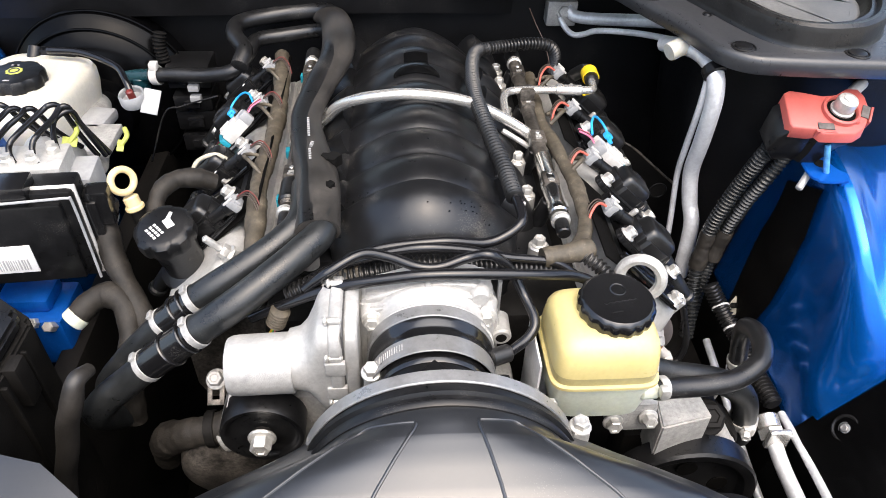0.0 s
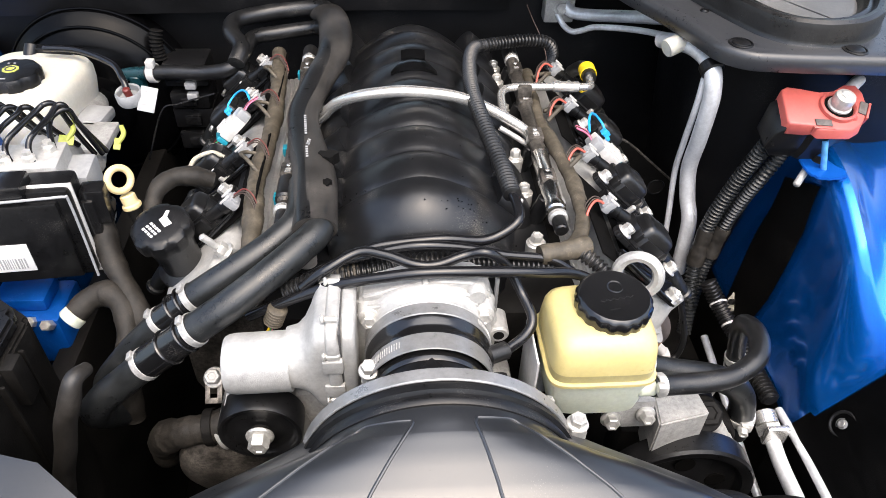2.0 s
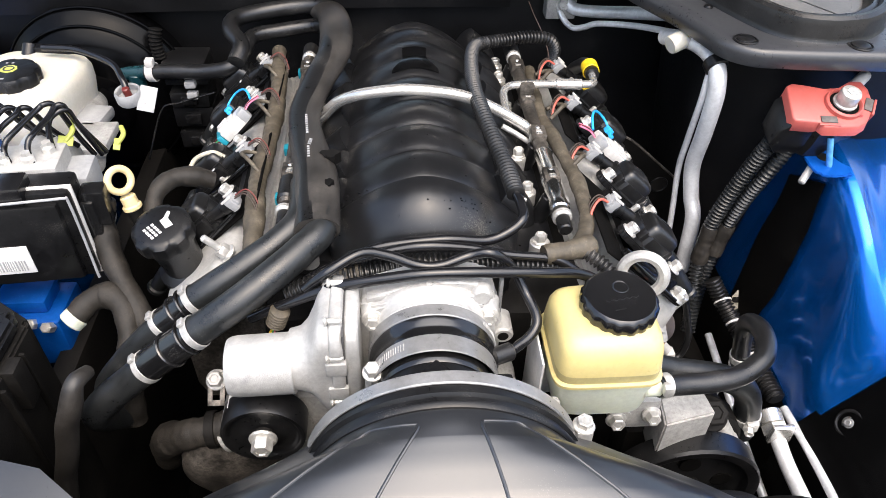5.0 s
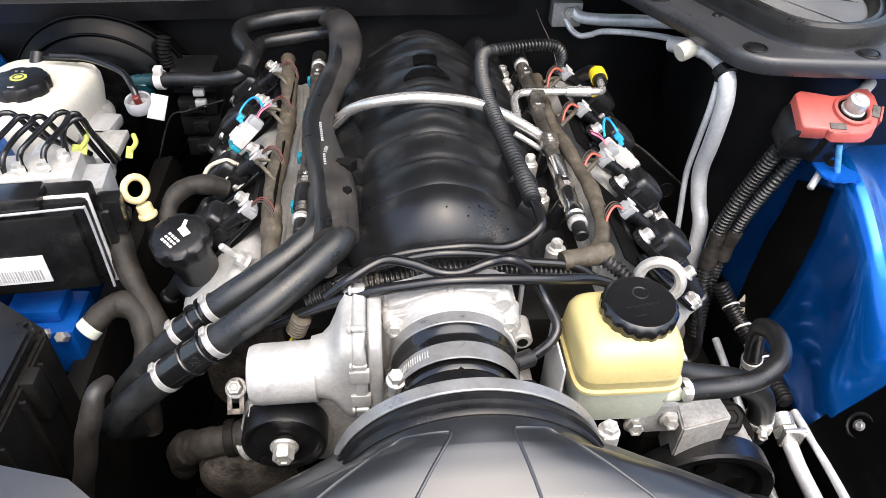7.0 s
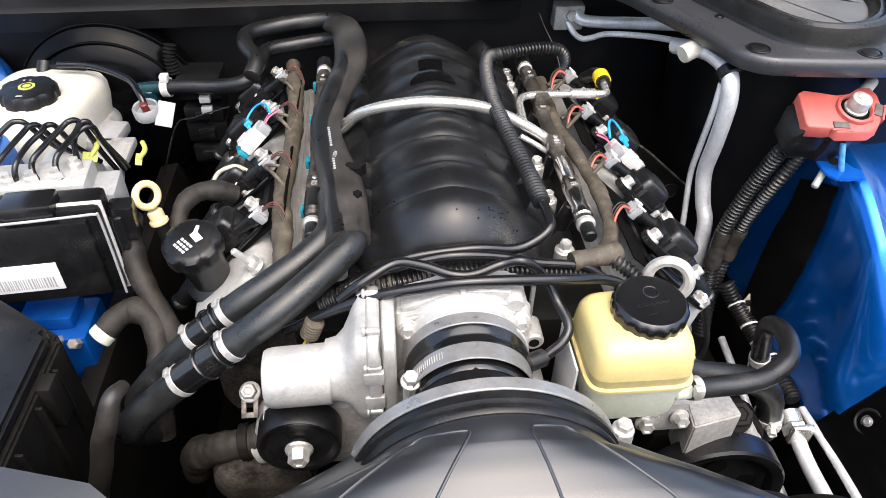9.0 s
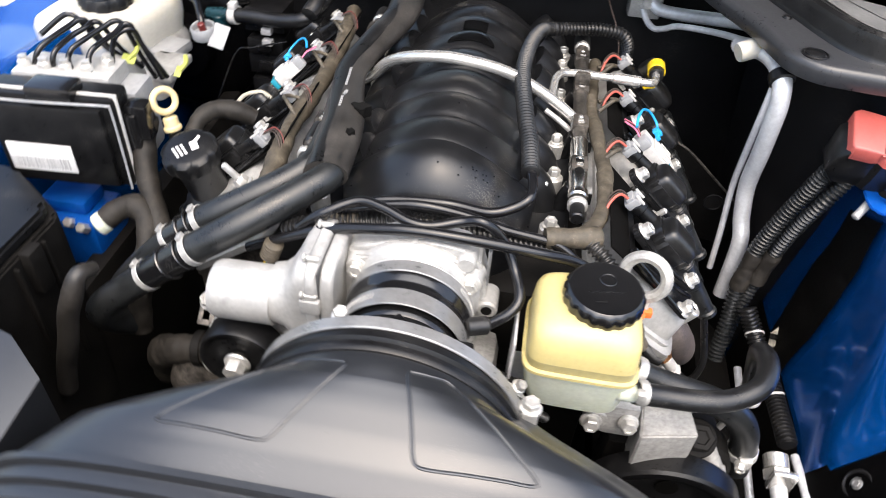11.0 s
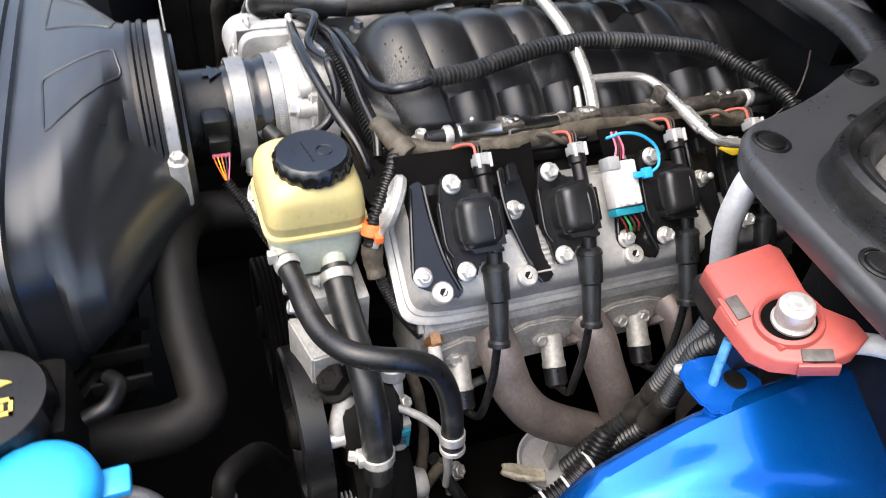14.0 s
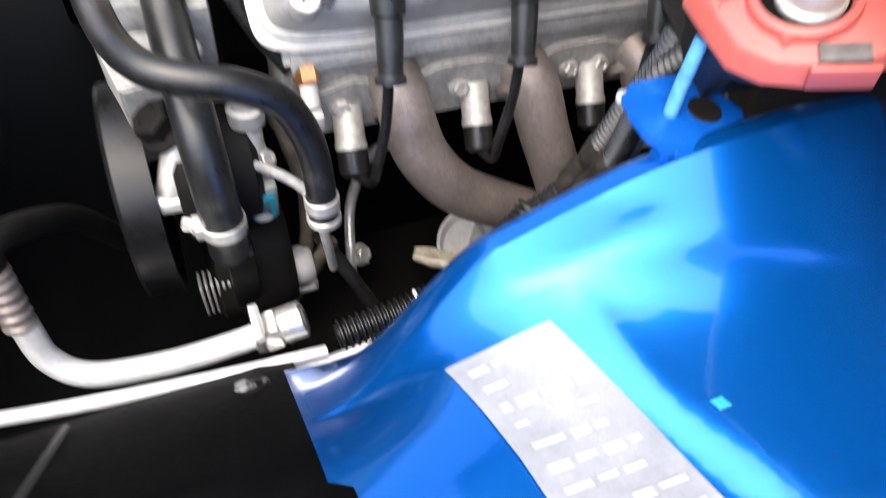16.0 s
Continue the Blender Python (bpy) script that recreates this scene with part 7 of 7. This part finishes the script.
# Near-black disc paints the shade around the bolt inside the collar.
part("hole", turned(rod((0, 0, 0.0006), (0, 0, 0.0016), 0.0174, 0.0002, 36), frame_to((0.492, 0.297, 0.8655), (0.492, 0.055, 1.5))), "shadeblack", tcov)
part("bolt", turned(join(lathe([(0, 0), (0.0118, 0), (0.0120, 0.0015), (0.0120, 0.0125), (0.0110, 0.0150), (0.0085, 0.0162), (0, 0.0162)], n=36), rod((0, 0, -0.003), (0, 0, 0.001), 0.0138, 0.001, 28), turned(hexbolt(0.0062, 0.002, False), Matrix.Translation((0, 0, 0.0158)))), frame_to((0.4935, 0.2975, 0.8695), (0.4935, 0.200, 1.2))), "steel", tc, "large zinc terminal bolt")
for x, y, a in ((0.468, 0.2765, -6), (0.522, 0.2955, 62)):
    wm = Matrix.Translation((x, y, 0.8583 + (y - 0.276) * 0.38)) @ Matrix.Rotation(radians(20.8), 4, "X") @ Matrix.Rotation(radians(a), 4, "Z")
    part("window", box((-0.0095, -0.0045, -0.003), (0.0095, 0.0045, 0.0012), 0.0006, m=wm), "slot", tcov, "dark latch window")
    part("catch", box((-0.0125, -0.0085, -0.012), (0.0125, -0.0055, 0.0004), 0.0012, m=wm), "red", tcov)
part("rib", box((0.502, 0.279, 0.8570), (0.509, 0.284, 0.8630), 0.001), "red", tcov)
part("white_cable", tube([(0.512, 0.325, 0.858), (0.527, 0.338, 0.868), (0.540, 0.350, 0.870), (0.556, 0.368, 0.864), (0.572, 0.39, 0.855)], 0.0075, 14), "whitep", tc, "white sleeved cable")
bb = thing("stud_bracket", (0.487, 0.275, 0.75), "blue painted bracket with an upright stud", "bracket")
part("plate", prism([(0.466, 0.252), (0.463, 0.268), (0.466, 0.294), (0.498, 0.308), (0.508, 0.300), (0.513, 0.257), (0.503, 0.249), (0.480, 0.246)], 0.797, 0.800, bevel=0.001, round_=0.004), "bluesatin", bb)
part("leg", prism([(0.500, 0.252), (0.510, 0.252), (0.512, 0.305), (0.500, 0.308)], 0.745, 0.7975, bevel=0.001), "bluesatin", bb)
part("stud", tube([(0.487, 0.268, 0.798), (0.482, 0.270, 0.816), (0.477, 0.273, 0.836)], 0.0036, 12), "bluestud", bb, "pale blue threaded stud")
part("nut", rod((0.472, 0.277, 0.795), (0.457, 0.263, 0.779), 0.0045, n=16), "alu_dull", bb, "dull bolt end")
# Dark disc on the plate stands in for a shaded hole.
part("plate_hole_shade", join(rod((0.489, 0.286, 0.7995), (0.489, 0.286, 0.8008), 0.0085)), "dirt", bb)
for nm, pts in (("battery_cable", [(0.440, 0.306, 0.835), (0.431, 0.313, 0.802), (0.422, 0.322, 0.757), (0.410, 0.326, 0.708), (0.402, 0.328, 0.660), (0.397, 0.320, 0.603), (0.392, 0.292, 0.559), (0.388, 0.27, 0.51)]),
                ("battery_cable", [(0.458, 0.302, 0.835), (0.450, 0.304, 0.796), (0.438, 0.304, 0.764), (0.429, 0.314, 0.718), (0.422, 0.322, 0.667), (0.415, 0.322, 0.618), (0.405, 0.308, 0.570), (0.398, 0.29, 0.52)])):
    bc = thing(nm, pts[-1], "battery cable in dusty corrugated sleeve with tape", "cable", "battery cables")
    part("ribbed_sleeve", conduit(pts, 0.0092 if pts[0][0] < 0.45 else 0.0078, 0.0056), "hose", bc)
    part("tape_wrap", taped([pts[4], Vector(pts[4]).lerp(Vector(pts[5]), 0.5), pts[5]], 0.0112), "darktape", bc, "cloth tape wrap")
lc = thing("chassis_loom", (0.42, 0.2, 0.5), "black sleeved loom with white bands along the inner wing", "cable")
part("loom", conduit([(0.405, 0.285, 0.60), (0.420, 0.262, 0.575), (0.432, 0.230, 0.56), (0.440, 0.18, 0.55), (0.445, 0.12, 0.545)], 0.0105), "rubber", lc)
for t_ in ((0.419, 0.264, 0.577), (0.430, 0.237, 0.563), (0.4355, 0.212, 0.5565), (0.439, 0.188, 0.5515)):
    part("band", clamp_band(t_, (0.15, -0.9, -0.35), 0.0112, 0.003, 0.0012, n=24), "whitep", lc, "white band")
def on_wall(y, z, lift):
    """A point on the upright face of the wing."""
    sec = sorted((p for p in wing_section(y, 6) if p.x < 0.505 and p.z < 0.80), key=lambda p: p.z)
    return Vector((float(np.interp(z, [p.z for p in sec], [p.x for p in sec])) - lift, y, z))


def wall_patch(line, lift, n=18):
    """A thick strip on the wing's face between paired stations ((y, z), (y, z))."""
    rows = []
    for i in range(n + 1):
        u = i / n * (len(line) - 1)
        k = min(len(line) - 2, int(u))
        f = u - k
        (a0, b0), (a1, b1) = line[k], line[k + 1]
        p = (a0[0] + (a1[0] - a0[0]) * f, a0[1] + (a1[1] - a0[1]) * f)
        q = (b0[0] + (b1[0] - b0[0]) * f, b0[1] + (b1[1] - b0[1]) * f)
        rows.append([on_wall(p[0] + (q[0] - p[0]) * j / 6, p[1] + (q[1] - p[1]) * j / 6, lift) for j in range(7)])
    bm = loft(rows, closed=False)
    bmesh.ops.solidify(bm, geom=list(bm.faces), thickness=0.004)
    return bm


solid("foam_lining", wall_patch([((0.330, 0.745), (0.262, 0.778)), ((0.330, 0.700), (0.257, 0.745)), ((0.334, 0.650), (0.251, 0.715)), ((0.333, 0.618), (0.252, 0.690)), ((0.330, 0.580), (0.248, 0.655)), ((0.326, 0.537), (0.247, 0.602)), ((0.320, 0.480), (0.254, 0.555)), ((0.310, 0.430), (0.25, 0.50))], 0.006), "dusty", "torn black foam strip stuck to the inner wing", "lining")
tan = thing("stud_clip", (0.475, 0.306, 0.515), "pale tan plastic clip on a stud of the inner wing", "clip")
part("plate", prism([(-0.0095, 0.0), (0.0, -0.019), (0.0085, -0.008), (0.0095, 0.010), (0.001, 0.021), (-0.007, 0.013)], -0.002, 0.002, bevel=0.001, m=frame_to((0.470, 0.306, 0.535), (0.30, 0.16, 0.68))), "scrap", tan, "pale tan plate")
part("stud", rod((0.482, 0.316, 0.525), (0.458, 0.296, 0.546), 0.0042), "dirt", tan)
# Added dark sheet: shade low on the blue wall, given as colour.
solid("wing_shade", wall_patch([((y, 0.520), (y, 0.220)) for y in (0.06, 0.12, 0.20, 0.30, 0.40)], 0.003), "dusty", "black sheet standing in for shade low on the inner wing", "lining")

# pale sticker pressed onto the wing, with its unreadable print as bars
def on_wing(u, v, lift):
    x = 0.552 + 0.105 * u
    y = 0.140 + 0.048 * v + 0.020 * u + 0.020 * u * v
    return Vector((x, y, wing_height(x, y) + lift))


def wing_patch(u0, u1, v0, v1, lift, n=14, m=6):
    rows = [[on_wing(u0 + (u1 - u0) * i / n, v0 + (v1 - v0) * j / m, lift) for j in range(m + 1)] for i in range(n + 1)]
    bm = loft(rows, closed=False)
    bmesh.ops.recalc_face_normals(bm, faces=list(bm.faces))
    bmesh.ops.solidify(bm, geom=list(bm.faces), thickness=0.0006)
    return bm


stk = thing("wing_sticker", (0.6, 0.17, 0.78), "worn pale grey warning sticker on the blue wing", "sticker")
sheet = part("sheet", wing_patch(0, 1, 0, 1, 0.0022), "stickerp", stk)
rnd = random.Random(12)
for i in range(9):
    v = 0.12
    while v < 0.86:
        w = rnd.uniform(0.08, 0.26)
        if rnd.random() < 0.8:
            part("print_bar", wing_patch(0.07 + 0.1 * i, 0.07 + 0.1 * i + rnd.uniform(0.022, 0.045), v, min(0.9, v + w), 0.0030, 2, 3), "faint", sheet)
        v += w + 0.05
solid("paint_chip", wing_patch(0.55, 0.60, 1.45, 1.55, 0.0018, 2, 2), "teal", "small teal paint chip on the wing", "mark")

# loose thin wire rising from the rearmost coil, and a ribbed black block against the firewall
harness("loose_wire", tube([(0.200, 0.545, 0.795), (0.199, 0.563, 0.808), (0.193, 0.585, 0.825), (0.181, 0.598, 0.846), (0.171, 0.602, 0.866)], 0.0008, 8), "brownwire", "thin loose brown wire standing above the rear coil", "wire")
bk = thing("firewall_connector", (-0.335, 0.60, 0.66), "stack of black ribbed connectors at the firewall", "connector")
for k_, (w_, h_) in enumerate(((0.056, 0.030), (0.062, 0.034), (0.058, 0.026), (0.064, 0.036))):
    z_ = 0.640 + 0.036 * k_
    sh = part("plug_shell", box((-0.338 - w_ / 2, 0.580 + 0.004 * (k_ % 2), z_), (-0.338 + w_ / 2, 0.64, z_ + h_), 0.004), "black", bk, "black connector shell")
    part("latch", box((-0.350, 0.574, z_ + h_ * 0.3), (-0.326, 0.584, z_ + h_ * 0.75), 0.002), "gloss", sh)
part("ribbed_neck", conduit([(-0.372, 0.60, 0.785), (-0.374, 0.602, 0.81), (-0.371, 0.607, 0.828)], 0.0085), "dirt", bk, "black ribbed sleeve")
for z_ in (0.772, 0.752, 0.734):
    part("clip", box((-0.337, 0.566, z_), (-0.321, 0.578, z_ + 0.010), 0.002), "greyp", bk, "grey clip")
part("rod", tube([(-0.292, 0.555, 0.752), (-0.345, 0.55, 0.738), (-0.372, 0.545, 0.728), (-0.40, 0.52, 0.66)], 0.0014, 8), "gloss", bk, "thin black rod")

# ---- air conditioning lines ----
acp = thing("cooling_pipe", (0.37, 0.42, 0.6), "bare aluminium refrigerant pipe against the black tower", "pipe")
part("pipe", tube([(0.335, 0.478, 0.868), (0.349, 0.430, 0.884), (0.357, 0.394, 0.888), (0.362, 0.366, 0.880), (0.366, 0.357, 0.855), (0.368, 0.358, 0.825), (0.373, 0.369, 0.78), (0.379, 0.384, 0.723), (0.386, 0.376, 0.677), (0.392, 0.362, 0.643), (0.392, 0.35, 0.56)], 0.0108, 20), "alupipe", acp)
part("thin_pipe", tube([(0.357, 0.370, 0.868), (0.356, 0.368, 0.83), (0.361, 0.384, 0.765), (0.366, 0.396, 0.71), (0.372, 0.39, 0.64), (0.374, 0.38, 0.58)], 0.0042, 12), "alupipe", acp)
part("clip", join(clamp_band((0.3615, 0.370, 0.8815), (0.15, -0.8, -0.4), 0.0112, 0.014, 0.003, n=20)), "black", acp, "black rubber clip")
part("port_stem", rod((0.356, 0.431, 0.893), (0.336, 0.425, 0.888), 0.0075), "alupipe", acp, "aluminium port stem")
part("service_cap", lathe([(0, 0), (0.0095, 0.0), (0.0112, 0.0015), (0.0118, 0.004), (0.0118, 0.024), (0.0108, 0.027), (0, 0.0275)], (0.3445, 0.4275, 0.8903), (0.300, 0.412, 0.877), 28), "white", acp, "off-white service port cap")
part("upper_line", tube([(0.350, 0.424, 0.886), (0.366, 0.450, 0.887), (0.371, 0.487, 0.884), (0.366, 0.525, 0.876), (0.345, 0.565, 0.862), (0.315, 0.61, 0.845), (0.285, 0.645, 0.832), (0.258, 0.665, 0.828), (0.246, 0.675, 0.836)], 0.0092, 16), "alupipe", acp)
part("side_line", tube([(0.360, 0.445, 0.880), (0.350, 0.475, 0.873), (0.323, 0.55, 0.850), (0.283, 0.61, 0.828), (0.267, 0.63, 0.814), (0.254, 0.643, 0.807), (0.243, 0.660, 0.811), (0.233, 0.678, 0.827)], 0.0045, 12), "alupipe", acp)
part("end_block", join(box((0.214, 0.672, 0.808), (0.262, 0.70, 0.848), 0.004), bolt_at((0.240, 0.674, 0.832), (0, -1, 0.3), 0.0085, 0.010)), "alu_dull", acp, "bolted end block")
low = thing("lower_cooling_pipe", (0.42, 0.0, 0.5), "bare aluminium refrigerant pipe with a large union nut", "pipe")
part("pipe", tube([(0.425, 0.088, 0.546), (0.425, 0.04, 0.535), (0.425, -0.005, 0.533), (0.421, -0.050, 0.538), (0.408, -0.072, 0.552), (0.394, -0.077, 0.580)], 0.0092, 18), "alupipe", low)
part("union_nut", join(lathe([(0, 0), (0.0155, 0), (0.016, 0.002), (0.016, 0.012), (0.0135, 0.014), (0, 0.014)], (0.425, 0.070, 0.5420), (0.425, 1.07, 0.78), 6), lathe([(0, 0), (0.014, 0), (0.014, 0.016), (0.010, 0.018), (0, 0.018)], (0.425, 0.084, 0.5450), (0.425, 1.07, 0.78), 24), box((0.411, 0.062, 0.536), (0.439, 0.070, 0.566), 0.003)), "bright", low, "bright union nut")
part("crimp", sweep(even(spline([(0.394, -0.0785, 0.58), (0.384, -0.079, 0.605), (0.376, -0.079, 0.630)], 10), 0.001), lambda u, s: 0.0095 + 0.0015 * math.sin(s * 700), 20), "exhaust", low, "ribbed crimp sleeve")
part("hose", tube([(0.378, -0.079, 0.625), (0.368, -0.075, 0.638), (0.345, -0.06, 0.62), (0.31, -0.04, 0.57), (0.29, -0.02, 0.50)], 0.0095, 14), "dirt", low, "rubber hose")
harness("thin_cooling_pipe", tube([(0.452, 0.11, 0.54), (0.452, 0.04, 0.546), (0.447, -0.06, 0.552), (0.437, -0.16, 0.556), (0.43, -0.26, 0.556)], 0.0052, 12), "alupipe", "thin bare aluminium pipe along the liner", "pipe")
lt = thing("loom_tube", (0.40, 0.16, 0.5), "thin blue-grey rigid tube down the inner wing", "pipe")
part("tube", tube([(0.428, 0.28, 0.49), (0.428, 0.20, 0.475), (0.428, 0.10, 0.455), (0.43, 0.02, 0.44)], 0.0055, 12), "alupipe", lt)

# ---- radiator hose, bottle caps ----
rh = thing("radiator_hose", (0.2, -0.1, 0.62), "large dusty black radiator hose with a screw clamp", "hose")
part("hose", tube([(0.100, 0.02, 0.696), (0.087, -0.02, 0.692), (0.094, -0.058, 0.698), (0.126, -0.079, 0.709), (0.173, -0.089, 0.708), (0.222, -0.089, 0.682), (0.262, -0.084, 0.657), (0.294, -0.084, 0.646), (0.306, -0.108, 0.640), (0.304, -0.15, 0.636), (0.300, -0.20, 0.634), (0.30, -0.30, 0.635)], 0.0215, 24), "dusty", rh)
part("clamp", join(clamp_band((0.096, 0.004, 0.699), (-0.3, -1, -0.2), 0.0240, 0.011, 0.0014, n=32), bolt_at((0.112, 0.0, 0.722), (0.4, -0.2, 0.7), 0.005, 0.008)), "steel", rh, "zinc screw clamp")
part("mark", box((0.300, -0.215, 0.6612), (0.312, -0.185, 0.6625), 0.0003, m=None), "ink", rh, "worn white print")
exp = thing("coolant_bottle", (0.325, -0.225, 0.55), "black coolant cap with yellow warning symbols on its bottle", "bottle")
part("bottle", box((0.268, -0.30, 0.55), (0.345, -0.175, 0.722), 0.012), "dirt", exp)
cc = part("cap", lathe([(0, 0), (0.045, 0), (0.0485, 0.004), (0.0485, 0.022), (0.045, 0.027), (0.0, 0.028)], (0.322, -0.228, 0.722), (0.322, -0.228, 1.7), 72, wob=lambda a, i: 1 - (0.08 if 0 < i < 4 and math.cos(a * 7) > 0.5 else 0)), "black", exp, "black scalloped cap")
part("symbol", ring((0.320, -0.243, 0.7505), (0, 0, 1), 0.0125, 0.0016, 32, 5), "yelink", cc, "yellow ring symbol")
part("symbol", join(box((0.309, -0.245, 0.7498), (0.331, -0.2412, 0.7508), 0, m=None), box((0.315, -0.248, 0.7498), (0.325, -0.238, 0.7506), 0)), "yelink", cc)
part("symbol", prism([(0.303, -0.226), (0.312, -0.205), (0.318, -0.224)], 0.7498, 0.7508, bevel=0), "yelink", cc, "yellow triangle symbol")
part("symbol", join(box((0.326, -0.220, 0.7498), (0.341, -0.2175, 0.7508), 0), box((0.326, -0.206, 0.7498), (0.341, -0.2035, 0.7508), 0), box((0.326, -0.220, 0.7498), (0.329, -0.2035, 0.7508), 0), box((0.338, -0.220, 0.7498), (0.341, -0.2035, 0.7508), 0), box((0.331, -0.214, 0.7498), (0.336, -0.2095, 0.7508), 0)), "yelink", cc, "yellow book symbol")
part("loop", tube([(0.285, -0.150, 0.70), (0.300, -0.142, 0.705), (0.318, -0.150, 0.705), (0.322, -0.168, 0.70)], 0.007, 12), "black", exp)
wc = thing("washer_cap", (0.36, -0.185, 0.64), "bright blue plastic washer bottle cap", "cap")
part("cap", join(lathe([(0, 0), (0.036, 0), (0.040, 0.003), (0.041, 0.010), (0.040, 0.018), (0.036, 0.022), (0.024, 0.024), (0, 0.0245)], (0.397, -0.192, 0.716), (0.397, -0.192, 1.7), 48), box((0.386, -0.154, 0.718), (0.408, -0.134, 0.726), 0.003)), "cyan", wc)
part("neck", rod((0.397, -0.192, 0.60), (0.397, -0.192, 0.716), 0.030), "dirt", wc)
harness("lower_line", tube([(0.32, -0.215, 0.60), (0.33, -0.185, 0.605), (0.341, -0.155, 0.606), (0.350, -0.137, 0.597), (0.353, -0.130, 0.565), (0.351, -0.127, 0.50)], 0.0085, 14), "dullpipe", "bent grey metal line beside the radiator", "pipe")
